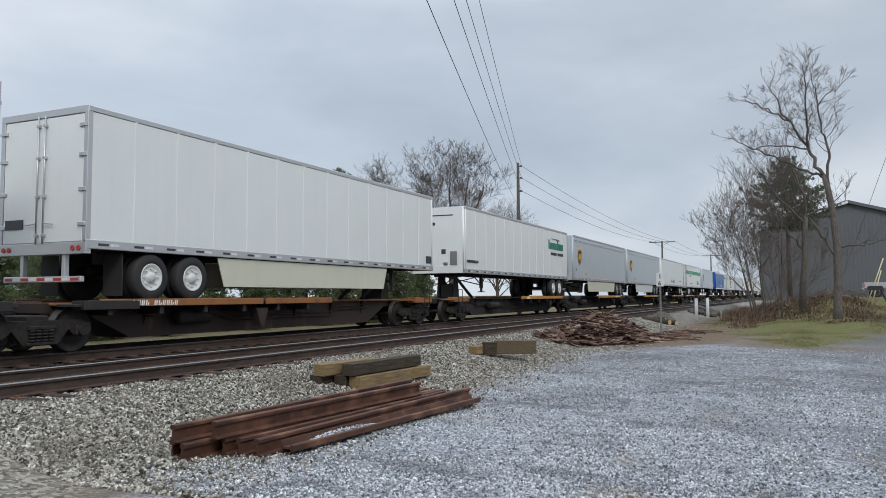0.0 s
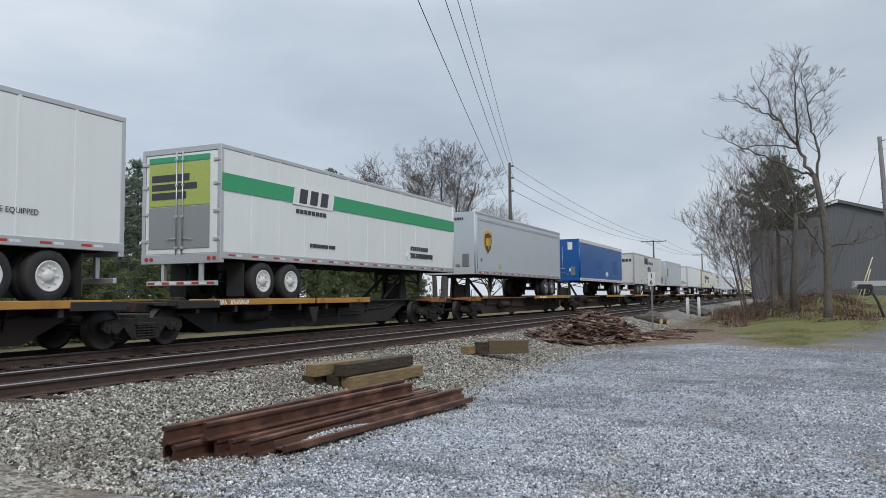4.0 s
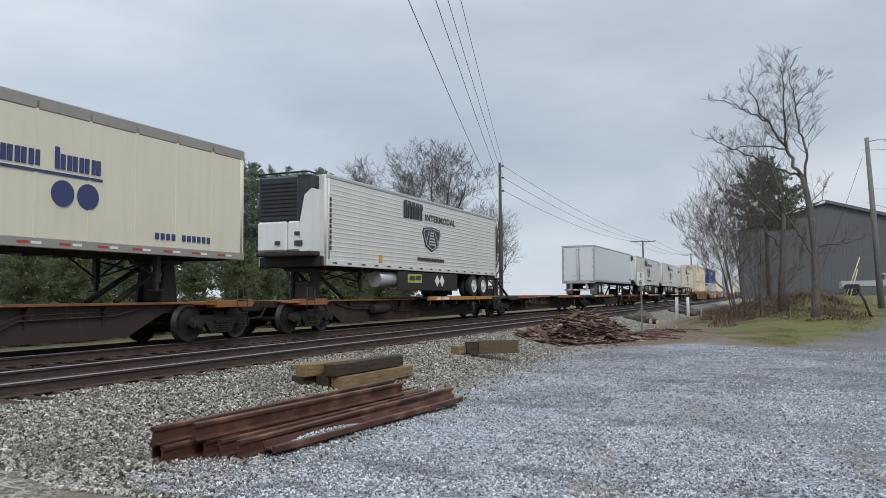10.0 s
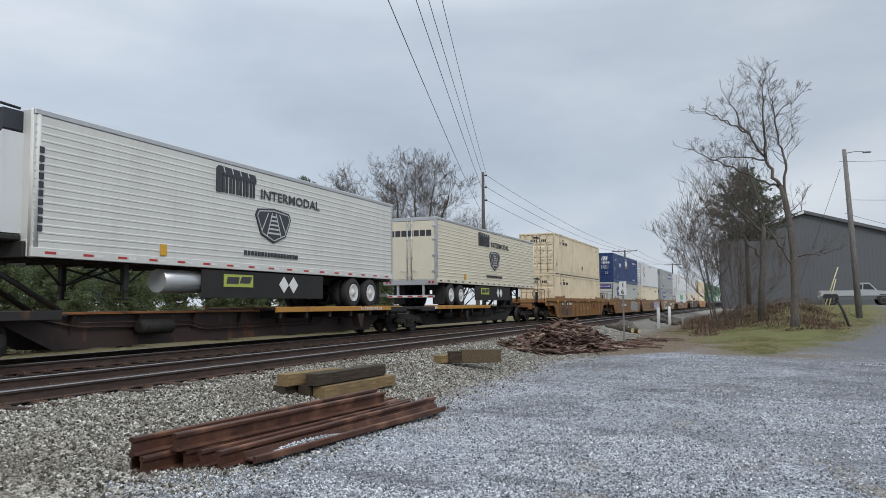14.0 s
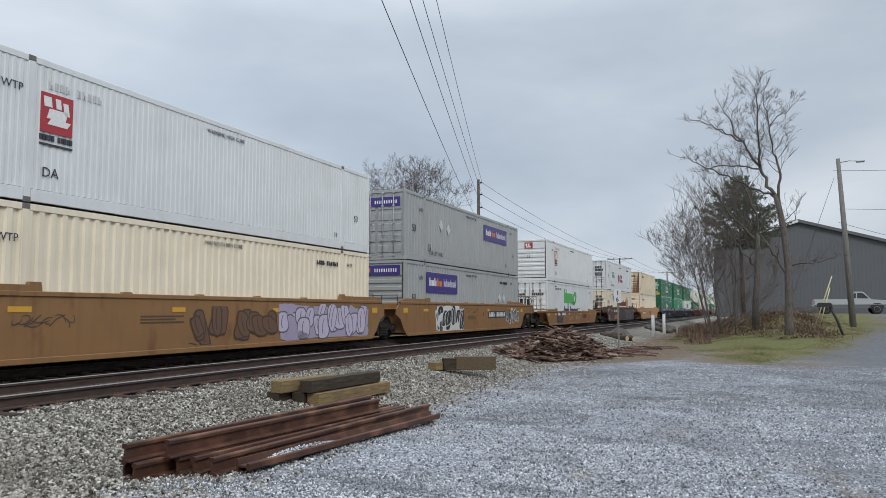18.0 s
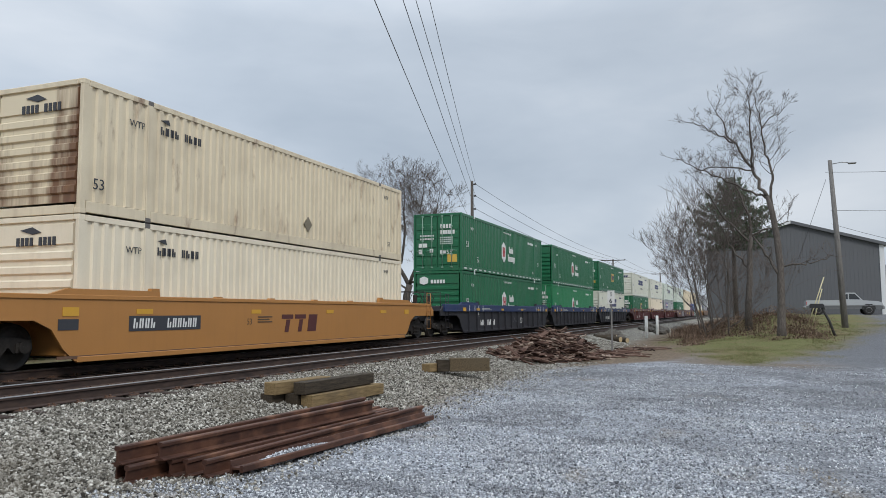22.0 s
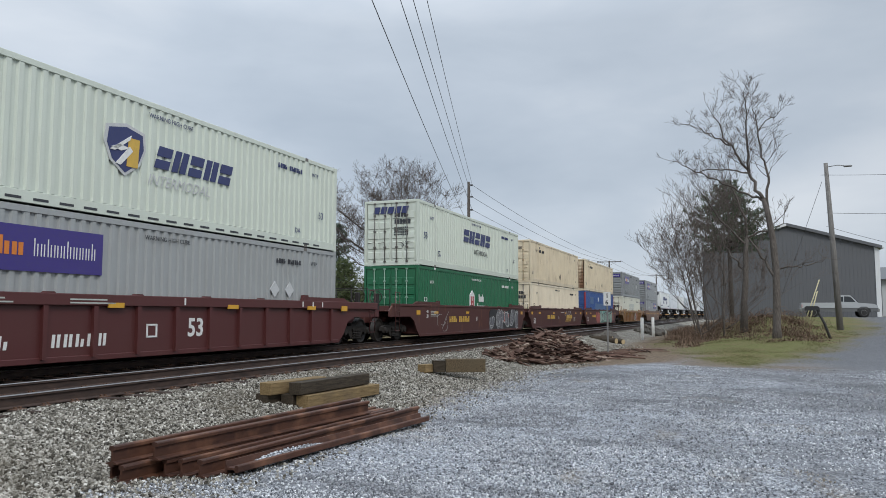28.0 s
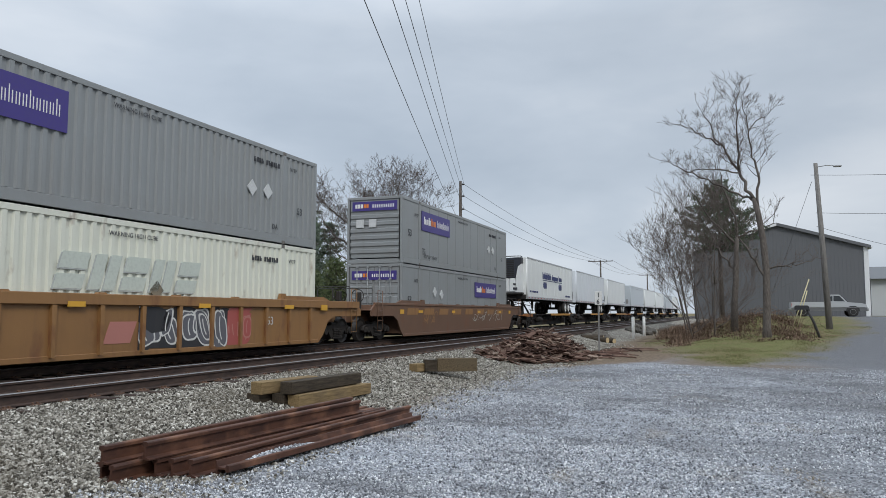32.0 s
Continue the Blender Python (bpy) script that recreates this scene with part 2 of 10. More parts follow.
def lettering(text, size, mat, parent, where, name="lettering", shear=0.0, bold=0.0):
    """Text as a thin mesh under a part; where: a matrix that lays its plane."""
    key = (text, size, mat.name, shear, bold)
    if key not in TEXTS:
        cu = bpy.data.curves.new("text", "FONT")
        cu.body, cu.size, cu.shear, cu.offset, cu.extrude = text, size, shear, bold, 0.002
        cu.resolution_u = 2
        tmp = new("text", cu)
        me = bpy.data.meshes.new_from_object(tmp)
        me.materials.clear()
        me.materials.append(mat)
        bpy.data.objects.remove(tmp)
        TEXTS[key] = me
    ob = tagged(new(name, TEXTS[key]), kind="stuff")
    ob.parent = parent
    ob.matrix_basis = where
    return ob


def near_side(x, y, z):
    """Text plane on the side that faces +x: right is +y, up is +z."""
    return Matrix(((0, 0, 1, x), (1, 0, 0, y), (0, 1, 0, z), (0, 0, 0, 1)))


def end_side(x, y, z):
    """Text plane on an end that faces -y: right is +x."""
    return Matrix(((1, 0, 0, x), (0, 0, -1, y), (0, 1, 0, z), (0, 0, 0, 1)))


def plate(m, pts, x, thick=0.006):
    """Adds a thin plate on the +x side to m: pts in (y, z), counter-clockwise."""
    return m.prism(pts, "x", x - 0.02, x + thick)


def plate_end(m, pts, y, thick=0.006):
    """Adds a thin plate on a -y end: pts in (x, z), counter-clockwise seen from -y."""
    return m.prism(pts[::-1], "y", y - thick, y + 0.02)


def rect(a0, b0, a1, b1, slant=0.0):
    return [(a0, b0), (a1, b0), (a1 + slant, b1), (a0 + slant, b1)]


# ---- the line of the tracks ----
TRACK_NEAR, TRACK_FAR, HALF_GAUGE = -0.7525, -4.805, 0.7525
SPEED = 21.5


def bend(y):
    """How far the line has swung to the east at y: a very wide curve."""
    y = max(y, 0.0)
    return 5e-5 * y * y if y < 300 else 4.5 + 0.03 * (y - 300)


def heading(y):
    y = max(y, 0.0)
    return math.atan(1e-4 * y if y < 300 else 0.03)
# ---- ground ----
def smooth(a, b, v):
    k = min(1.0, max(0.0, (v - a) / (b - a)))
    return k * k * (3 - 2 * k)


def ground_z(x, y):
    """Height of the ground; 0 is the top of the rails."""
    u = x - bend(y)
    if u > 1.0:
        z = -0.215 - 0.385 * smooth(0.9, 3.4, u)
    elif u < -6.3:
        z = -0.215 - 0.555 * smooth(6.3, 8.6, -u)
    else:
        z = -0.215
    if x > 4:
        z += 1.45 * smooth(33, 66, y) * smooth(5.0, 13.0, x)
        z += 0.22 * smooth(5.5, 9, x) * smooth(34, 42, y) * (1 - smooth(12, 14.5, x))
        z += 0.85 * math.exp(-((x - 10.6) / 2.7) ** 2 - ((y - 47.6) / 2.3) ** 2)  # earth bank under the bare trees
    return z


def stops_axis(*rows):
    out = []
    for a, b, step in rows:
        out += list(np.arange(a, b, step))
    return out + [rows[-1][1]]


GX = stops_axis((-2400, -300, 300), (-300, -60, 30), (-60, -12, 3), (-12, -1, 0.8), (-1, 5, 0.25), (5, 20, 0.5), (20, 60, 4), (60, 300, 30), (300, 2400, 300))
GY = stops_axis((-1200, -300, 300), (-300, -20, 20), (-20, 2, 2), (2, 26, 0.4), (26, 72, 1.0), (72, 200, 8), (200, 600, 50), (600, 4200, 300))


GRASS_EDGE = [(7.6, 34.0), (8.6, 28.6), (9.6, 27.2), (10.8, 29.0), (12.3, 36.0), (14.0, 41.0), (15.6, 47.6), (17.3, 55.0), (17.6, 78.0), (5.0, 78.0), (5.4, 44.0), (6.6, 40.0)]


def inside(x, y, ring):
    """Distance to the edge of a ring of points, positive inside it."""
    best, odd = 1e9, False
    for (x0, y0), (x1, y1) in zip(ring, ring[1:] + ring[:1]):
        dx, dy = x1 - x0, y1 - y0
        k = min(1.0, max(0.0, ((x - x0) * dx + (y - y0) * dy) / (dx * dx + dy * dy)))
        best = min(best, math.hypot(x - x0 - k * dx, y - y0 - k * dy))
        if (y0 > y) != (y1 > y) and x < x0 + dx * (y - y0) / dy:
            odd = not odd
    return best if odd else -best


def zones(x, y):
    """Share of ballast, gravel lot, grass and bare earth at a place."""
    u = x - bend(y)
    wob = 0.5 * noise.noise((x * 0.5, y * 0.5, 3.0)) + 0.25 * noise.noise((x * 1.7, y * 1.7, 9.0))
    edge = 3.9 - 0.5 * smooth(14, 22, y) + 3.7 * smooth(21, 30, y)
    lot = smooth(edge - 0.35, edge + 0.45, u + wob * 0.9) * (1 - smooth(60, 120, x))
    ballast = (1 - smooth(2.6, 4.3, u + wob)) * smooth(-10.6, -9.4, u + wob)
    green = 0.0
    if y > 18 and 2 < x < 60:
        green = smooth(-1.2, 1.4, inside(x, y, GRASS_EDGE) + 2.2 * wob)
        lot *= 1 - 0.8 * smooth(-3.2, -0.6, inside(x, y, GRASS_EDGE) + 1.8 * wob) * (1 - smooth(8.5, 11.0, x))
        road = 14.0 + 0.115 * (y - 40)
        far_road = smooth(road + 4.0, road + 5.0, x + wob) * smooth(34, 40, y)
        mud = math.exp(-((x - 10.9) / 1.1) ** 2 - ((y - 26.6) / 1.5) ** 2)
        lot = max(lot * (1 - green) * (1 - 0.85 * mud), 0.0) * (1 - far_road)
        green = max(green * (1 - 0.8 * mud), far_road)
    elif y >= 18 and x >= 60:
        green, lot = 1.0 - smooth(60, 61, -x), 0.0
    if u < -9.0:
        green = 0.5 * smooth(9.0, 10.6, -u)
    earth = max(0.0, 1 - lot - ballast - green)
    return ballast, lot, green, earth


KNOWN = {}


def near_zones(x, y):
    """The same shares, worked out once for each hand's breadth of ground."""
    key = (round(x * 5), round(y * 5))
    if key not in KNOWN:
        KNOWN[key] = (*zones(key[0] / 5, key[1] / 5), drive(key[0] / 5, key[1] / 5))
    return KNOWN[key]


def drive(x, y):
    """Share of packed, darker driven surface within the lot, and of darkened bed along the tracks."""
    wob = noise.noise((x * 0.3, y * 0.2, 5.0)) + 0.5 * noise.noise((x * 0.9, y * 0.5, 8.0))
    u = x - bend(y)
    # along both tracks: oil plus the shade beneath the train, as ground colour
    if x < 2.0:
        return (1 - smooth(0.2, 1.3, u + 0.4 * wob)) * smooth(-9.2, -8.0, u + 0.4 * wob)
    track = 0.0
    for (xa, ya), (xb, yb), wide in (((5.2, 21.5), (12.5, 10.6), 0.75), ((5.6, 24.0), (14.0, 13.0), 0.55), ((6.5, 26.5), (14.5, 17.5), 0.6), ((7.4, 10.8), (12.0, 8.6), 0.35)):
        k = min(1.0, max(0.0, ((x - xa) * (xb - xa) + (y - ya) * (yb - ya)) / ((xb - xa) ** 2 + (yb - ya) ** 2)))
        off = math.hypot(x - xa - k * (xb - xa), y - ya - k * (yb - ya)) + 0.9 * wob
        track = max(track, math.exp(-(off / wide) ** 2) * (0.55 + 0.6 * noise.noise((x * 0.7, y * 0.5, 13.0))))
    return max(0.0, 0.85 * track) + smooth(17, 33, y + 6.0 * wob) * smooth(7.5, 11.0, x + wob) + 0.45 * smooth(0.12, 0.42, noise.noise((x * 0.16 + 0.04 * y, y * 0.42 - 0.1 * x, 2.0)))


def ground():
    nx, ny = len(GX), len(GY)
    verts, cols = [], []
    for y in GY:
        for x in GX:
            near = -15 < x < 25 and 0 < y < 75
            rough = 0.03 * noise.noise((x * 0.9, y * 0.9, 0.0)) + 0.012 * noise.noise((x * 3.1, y * 3.1, 4.0)) if near else 0.0
            verts.append((x, y, ground_z(x, y) + rough))
            cols.append(zones(x, y))
    idx = np.arange(nx * ny).reshape(ny, nx)
    faces = np.stack([idx[:-1, :-1], idx[:-1, 1:], idx[1:, 1:], idx[1:, :-1]], -1).reshape(-1, 4)
    k = Nodes("ground_cover", 0.95, 0.0, 0.04)
    geo = k.n.new("ShaderNodeAttribute")
    geo.attribute_name = "cover"
    sep = k.n.new("ShaderNodeSeparateColor")
    k.l.new(geo.outputs["Color"], sep.inputs["Color"])
    stones = k.n.new("ShaderNodeTexVoronoi")
    stones.inputs["Scale"].default_value = 26.0
    k.l.new(k.co, stones.inputs["Vector"])
    fine = k.n.new("ShaderNodeTexVoronoi")
    fine.inputs["Scale"].default_value = 46.0
    k.l.new(k.co, fine.inputs["Vector"])
    tone = k.n.new("ShaderNodeSeparateColor")
    k.l.new(stones.outputs["Color"], tone.inputs["Color"])
    tone2 = k.n.new("ShaderNodeSeparateColor")
    k.l.new(fine.outputs["Color"], tone2.inputs["Color"])
    patch = k.noise(0.42, 5, None, 0.6, 0.4)
    ballast = k.ramp(tone.outputs[0], (0.0, (0.08, 0.074, 0.063)), (0.5, (0.21, 0.196, 0.169)), (1.0, (0.44, 0.417, 0.37)))
    ballast = k.mix(k.ramp(patch, (0.48, (0, 0, 0)), (0.7, (0.6, 0.6, 0.6))), ballast, (0.125, 0.105, 0.075))
    # near-black track bed: oily stone with the train's shade painted in
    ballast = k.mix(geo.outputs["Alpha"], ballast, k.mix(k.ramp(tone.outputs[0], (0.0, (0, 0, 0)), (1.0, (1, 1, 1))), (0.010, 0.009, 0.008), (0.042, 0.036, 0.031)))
    lot = k.ramp(tone2.outputs[0], (0.0, (0.10, 0.106, 0.117)), (0.5, (0.30, 0.316, 0.345)), (1.0, (0.60, 0.628, 0.665)))
    wear = k.noise(0.30, 5, (1.0, 0.28, 1.0), 0.62, 0.6)
    clump = k.noise(2.4, 6, (0.55, 1.3, 1.0), 0.7, 0.3)
    lot = k.mix(k.ramp(clump, (0.46, (0, 0, 0)), (0.66, (0.55, 0.55, 0.55))), lot, (0.15, 0.156, 0.168))
    lot = k.mix(k.ramp(wear, (0.46, (0, 0, 0)), (0.62, (0.62, 0.62, 0.62))), lot, (0.14, 0.142, 0.148))
    ruts = k.noise(0.75, 6, (0.42, 1.3, 1.0), 0.66, 1.1)
    lot = k.mix(k.ramp(ruts, (0.56, (0, 0, 0)), (0.68, (0.7, 0.7, 0.7))), lot, (0.10, 0.103, 0.11))
    lot = k.mix(k.ramp(k.noise(0.75, 6), (0.60, (0, 0, 0)), (0.74, (0.55, 0.55, 0.55))), lot, (0.235, 0.195, 0.14))
    lot = k.mix(geo.outputs["Alpha"], lot, k.mix(k.ramp(tone2.outputs[0], (0.0, (0, 0, 0)), (1.0, (1, 1, 1))), (0.07, 0.071, 0.076), (0.22, 0.225, 0.237)))
    blades = k.noise(22.0, 5, (1.0, 1.0, 0.3), 0.7)
    grass = k.mix(k.ramp(blades, (0.35, (0, 0, 0)), (0.65, (1, 1, 1))), (0.09, 0.104, 0.042), (0.195, 0.185, 0.085))
    grass = k.mix(k.ramp(k.noise(0.8, 5), (0.45, (0, 0, 0)), (0.66, (0.75, 0.75, 0.75))), grass, (0.185, 0.145, 0.085))
    earth = k.mix(k.ramp(k.noise(7.0, 6, None, 0.7), (0.35, (0, 0, 0)), (0.65, (1, 1, 1))), (0.10, 0.075, 0.055), (0.225, 0.175, 0.13))
    col = k.mix(sep.outputs[0], earth, ballast)
    col = k.mix(sep.outputs[1], col, lot)
    col = k.mix(sep.outputs[2], col, grass)
    k.color(col).bump(stones.outputs["Distance"], 0.8, 0.035)
    me = quick_mesh("ground", np.array(verts), faces, k.mat, True)
    att = me.color_attributes.new("cover", "FLOAT_COLOR", "POINT")
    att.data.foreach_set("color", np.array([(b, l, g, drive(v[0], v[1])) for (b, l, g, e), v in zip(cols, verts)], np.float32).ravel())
    return tagged(new("ground", me), "grey gravel lot, railway ballast and rough winter grass", "ground", kind="structure")


ground()

RAIL = [(-0.074, -0.18), (0.074, -0.18), (0.074, -0.168), (0.012, -0.150), (0.010, -0.052), (0.036, -0.040), (0.037, -0.010), (0.028, 0.0),
        (-0.028, 0.0), (-0.037, -0.010), (-0.036, -0.040), (-0.010, -0.052), (-0.012, -0.150), (-0.074, -0.168)]


def sweep_rail(x0):
    """A rail profile led along the bending line."""
    ys = stops_axis((-60, 300, 6), (300, 700, 40))
    n, vs, fs = len(RAIL), [], []
    for y in ys:
        b = bend(y)
        vs += [(x0 + b + px, y, pz) for px, pz in RAIL]
    for i in range(len(ys) - 1):
        fs += [(i * n + k, i * n + (k + 1) % n, (i + 1) * n + (k + 1) % n, (i + 1) * n + k) for k in range(n)]
    m = M()
    m.add(vs, fs)
    return m


def rail_steel():
    """Rusty web and foot, a running surface polished by wheels."""
    k = Nodes("rail_steel", 0.6, 0.0, 0.5)
    f = k.noise(14.0, 5, (1, 0.25, 1))
    rust = k.mix(k.ramp(f, (0.3, (0, 0, 0)), (0.7, (1, 1, 1))), (0.026, 0.016, 0.013), (0.070, 0.042, 0.031))
    pos = k.n.new("ShaderNodeSeparateXYZ")
    k.l.new(k.co, pos.inputs[0])
    top = k.n.new("ShaderNodeMath")
    top.operation = "GREATER_THAN"
    top.inputs[1].default_value = -0.012
    k.l.new(pos.outputs[2], top.inputs[0])
    k.color(k.mix(top.outputs[0], rust, (0.30, 0.295, 0.29)))
    k.l.new(top.outputs[0], k.p.inputs["Metallic"])
    r = k.n.new("ShaderNodeMapRange")
    r.inputs["To Min"].default_value, r.inputs["To Max"].default_value = 0.75, 0.34
    k.l.new(top.outputs[0], r.inputs["Value"])
    k.l.new(r.outputs["Result"], k.p.inputs["Roughness"])
    return k.mat


RAIL_STEEL = rail_steel()
TIE_WOOD = grainy("creosoted_tie_wood", (0.018, 0.012, 0.010), (0.062, 0.042, 0.034), 7.0, 0.9, 0.5, 0.02, (1.0, 6.0, 6.0), (0.085, 0.06, 0.048))
PLATE_STEEL = grainy("rusty_plate_steel", (0.06, 0.035, 0.025), (0.15, 0.085, 0.055), 20.0, 0.8, 0.3, 0.01)

TRACKS = []
for label, centre in (("near main track of rusty rails on wooden ties", TRACK_NEAR), ("far main track of rusty rails carrying the train", TRACK_FAR)):
    tr = thing("railway_track", label, "railway track", "main line tracks", "structure")
    TRACKS.append((tr, centre))
    for s in (-1, 1):
        part("rail", sweep_rail(centre + s * HALF_GAUGE), RAIL_STEEL, tr)

# ---- the train: shared pieces ----
BLACK = paint("black_running_gear", (0.014, 0.013, 0.012), 0.7, 0.5, (0.09, 0.07, 0.055))
STEEL_DARK = grainy("oily_cast_steel", (0.010, 0.009, 0.008), (0.034, 0.028, 0.024), 9.0, 0.7, 0.25, 0.01)
WHEEL_STEEL = grainy("worn_wheel_steel", (0.011, 0.010, 0.009), (0.032, 0.027, 0.024), 12.0, 0.5, 0.15, 0.01)
TREAD = flat("bright_wheel_tread", (0.55, 0.55, 0.56), 0.25, 1.0)
RUBBER = paint("tyre_rubber", (0.018, 0.018, 0.019), 0.8, 0.3)
RIM_WHITE = paint("white_wheel_rim", (0.62, 0.62, 0.60), 0.4, 0.35)
RIM_ALLOY = paint("dull_alloy_rim", (0.30, 0.30, 0.30), 0.4, 0.3, metal=0.7)
ALUMINIUM = paint("aluminium_trim", (0.50, 0.51, 0.52), 0.38, 0.2, metal=0.6)
TAPE_RED = flat("red_reflective_tape", (0.42, 0.03, 0.03), 0.4)
TAPE_WHITE = flat("white_reflective_tape", (0.70, 0.70, 0.68), 0.4)
LETTER_WHITE = flat("white_lettering", (0.72, 0.72, 0.70), 0.55)
LETTER_DARK = flat("dark_lettering", (0.035, 0.037, 0.045), 0.5)
LETTER_NAVY = flat("navy_lettering", (0.03, 0.04, 0.13), 0.5)
LETTER_RED = flat("red_lettering", (0.38, 0.03, 0.04), 0.5)
LETTER_GREEN = flat("green_lettering", (0.03, 0.30, 0.13), 0.5)
ORANGE = flat("orange_marking", (0.65, 0.20, 0.03), 0.5)
YELLOW = paint("yellow_safety_paint", (0.62, 0.33, 0.03), 0.5, 0.45)
GOLD = flat("gold_marking", (0.60, 0.38, 0.07), 0.5)
BROWN = flat("brown_marking", (0.075, 0.035, 0.02), 0.5)
PURPLE = flat("purple_panel", (0.045, 0.03, 0.19), 0.4)
GREY_MARK = flat("pale_grey_marking", (0.52, 0.53, 0.53), 0.5)

WHEEL_R = 0.457


def wheelset_mesh():
    m = M()
    for s in (-1, 1):
        prof = [(-0.070, 0.10), (-0.065, 0.30), (-0.035, 0.40), (-0.07, 0.42), (-0.07, WHEEL_R), (0.055, WHEEL_R - 0.004), (0.060, WHEEL_R + 0.026), (0.085, WHEEL_R + 0.024),
                (0.085, 0.42), (0.045, 0.40), (0.04, 0.30), (0.06, 0.10)]
        m.lathe([(-s * h, r) for h, r in (prof if s > 0 else prof)], "x", (s * 0.745, 0, 0), 26)
        m.cyl("x", (s * 0.98, 0, 0), 0.085, 0.17, 12)
        for k in range(3):
            a = 2.094 * k
            m.cyl("x", (s * 1.16, 0.045 * math.cos(a), 0.045 * math.sin(a)), 0.016, 0.015, 6)
    m.cyl("x", (0, 0, 0), 0.085, 0.72, 10)
    return m.mesh("wheelset", WHEEL_STEEL)


WHEELSET = wheelset_mesh()
# The first is keyed; the others share its keys, for all roll alike.
WHEELS = [new("wheelset", WHEELSET)]
STEP = SPEED / FPS / WHEEL_R


def truck_mesh():
    """Cast side frames with spring nests, bearing boxes and a bolster."""
    m = M()
    for s in (-1, 1):
        a, b = s * 0.95, s * 1.07
        lo, hi = min(a, b), max(a, b)
        m.prism([(-1.14, -0.02), (-1.06, -0.10), (-0.72, -0.10), (-0.60, 0.02), (-0.36, -0.27), (0.36, -0.27), (0.60, 0.02), (0.72, -0.10), (1.06, -0.10), (1.14, -0.02),
                 (1.10, 0.13), (0.78, 0.20), (-0.78, 0.20), (-1.10, 0.13)][:: 1], "x", lo, hi)
        for y in (-0.47, 0.47):
            m.prism([(y - 0.10, 0.06), (y - 0.02 if y > 0 else y + 0.02, -0.13), (y + 0.10, 0.06)], "x", lo - 0.004, hi + 0.004)
        for y in (-0.20, -0.07, 0.07, 0.20):
            for z in (-0.17, -0.11, -0.05, 0.01):
                m.cyl("z", (s * 1.085, y, z), 0.062, 0.018, 10)
        m.cbox(lo - 0.02, hi + 0.06, -0.30, 0.30, 0.035, 0.10, 0.01)
        m.cbox(lo - 0.02, hi + 0.06, -0.33, 0.33, -0.26, -0.20, 0.01)
        for y in (-0.89, 0.89):
            m.cbox(lo - 0.03, hi + 0.05, y - 0.14, y + 0.14, -0.12, 0.10, 0.03)
            m.cyl("x", (s * 1.12, y, 0.0), 0.115, 0.05, 14)
        m.tube([(s * 0.80, -0.62, -0.25), (s * 0.80, 0.62, -0.25)], 0.025, 5)
    m.cbox(-1.0, 1.0, -0.22, 0.22, -0.02, 0.30, 0.03)
    m.cyl("z", (0, 0, 0.33), 0.2, 0.06, 14)
    return m.mesh("truck", STEEL_DARK)


TRUCK = truck_mesh()


def truck_at(parent, y):
    """A two-axle truck under a car, with its rolling wheelsets."""
    tk = part("truck", TRUCK, None, parent, "oily cast-steel railway truck with coil springs")
    tk.location = (0, y, WHEEL_R)
    for o in (-0.89, 0.89):
        w = WHEELS[0] if not WHEELS[0].parent else new("wheelset", WHEELSET)
        if w.parent is None and w not in WHEELS:
            WHEELS.append(w)
        w.parent = tk
        w.matrix_parent_inverse = Matrix.Translation((0, o, 0))
    return tk


CARRIED = []  # every thing that rides along: object, place on the train, height


def rides(ob, s):
    CARRIED.append((ob, s))
    ob.matrix_world = Matrix.Translation((TRACK_FAR + bend(s), s, 0))
    return ob


SHARED = {}


def shared(key, build, mat):
    """One mesh for each (shape, paint) pair."""
    k = (key, mat.name)
    if k not in SHARED:
        SHARED[k] = build().mesh(key.split("|")[0], mat)
    return SHARED[k]


# ---- containers ----
CASTING = paint("worn_dark_casting", (0.13, 0.12, 0.11), 0.6, 0.5)
CL, CW, CH = 16.15, 1.295, 2.87
POSTS = (-6.095, 6.095)


BAYS = ((-CL / 2 + 0.16, POSTS[0] - 0.07), (POSTS[0] + 0.07, POSTS[1] - 0.07), (POSTS[1] + 0.07, CL / 2 - 0.16))


def bay_shape(style, bay, s):
    """One wall bay between two posts: upright corrugation, or flat sheets with joint strips."""
    y0, y1 = BAYS[bay]
    x = CW - 0.012
    pts = [(x - 0.075, y0)]
    if style == "plain":
        n = max(1, round((y1 - y0) / 1.22))
        pts += [(x - 0.012, y0)]
        for i in range(1, n):
            y = y0 + (y1 - y0) * i / n
            pts += [(x - 0.012, y - 0.034), (x - 0.001, y - 0.03), (x - 0.001, y + 0.03), (x - 0.012, y + 0.034)]
        pts += [(x - 0.012, y1)]
    else:
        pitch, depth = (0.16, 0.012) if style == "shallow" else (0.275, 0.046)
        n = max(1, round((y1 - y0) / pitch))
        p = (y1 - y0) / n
        for i in range(n):
            pts += [(x - d * depth, y0 + (i + f) * p) for f, d in ((0.0, 0), (0.30, 0), (0.42, 1), (0.78, 1), (0.90, 0))]
        pts += [(x, y1)]
    pts += [(x - 0.075, y1)]
    pts = [(s * a, b) for a, b in pts]
    return M().prism(pts if s > 0 else pts[::-1], "z", 0.28, CH - 0.13)


def posts_shape(y, s):
    return M().cbox(*sorted((s * (CW - 0.10), s * (CW + 0.002))), y - 0.075, y + 0.075, 0.02, CH - 0.0, 0.008)


def rail_shape(z0, z1, bay, s):
    a, b = ((-CL / 2 + 0.18, POSTS[0] - 0.085), (POSTS[0] + 0.085, POSTS[1] - 0.085), (POSTS[1] + 0.085, CL / 2 - 0.18))[bay]
    return M().cbox(*sorted((s * (CW - 0.06), s * CW)), a, b, z0, z1, 0.008)


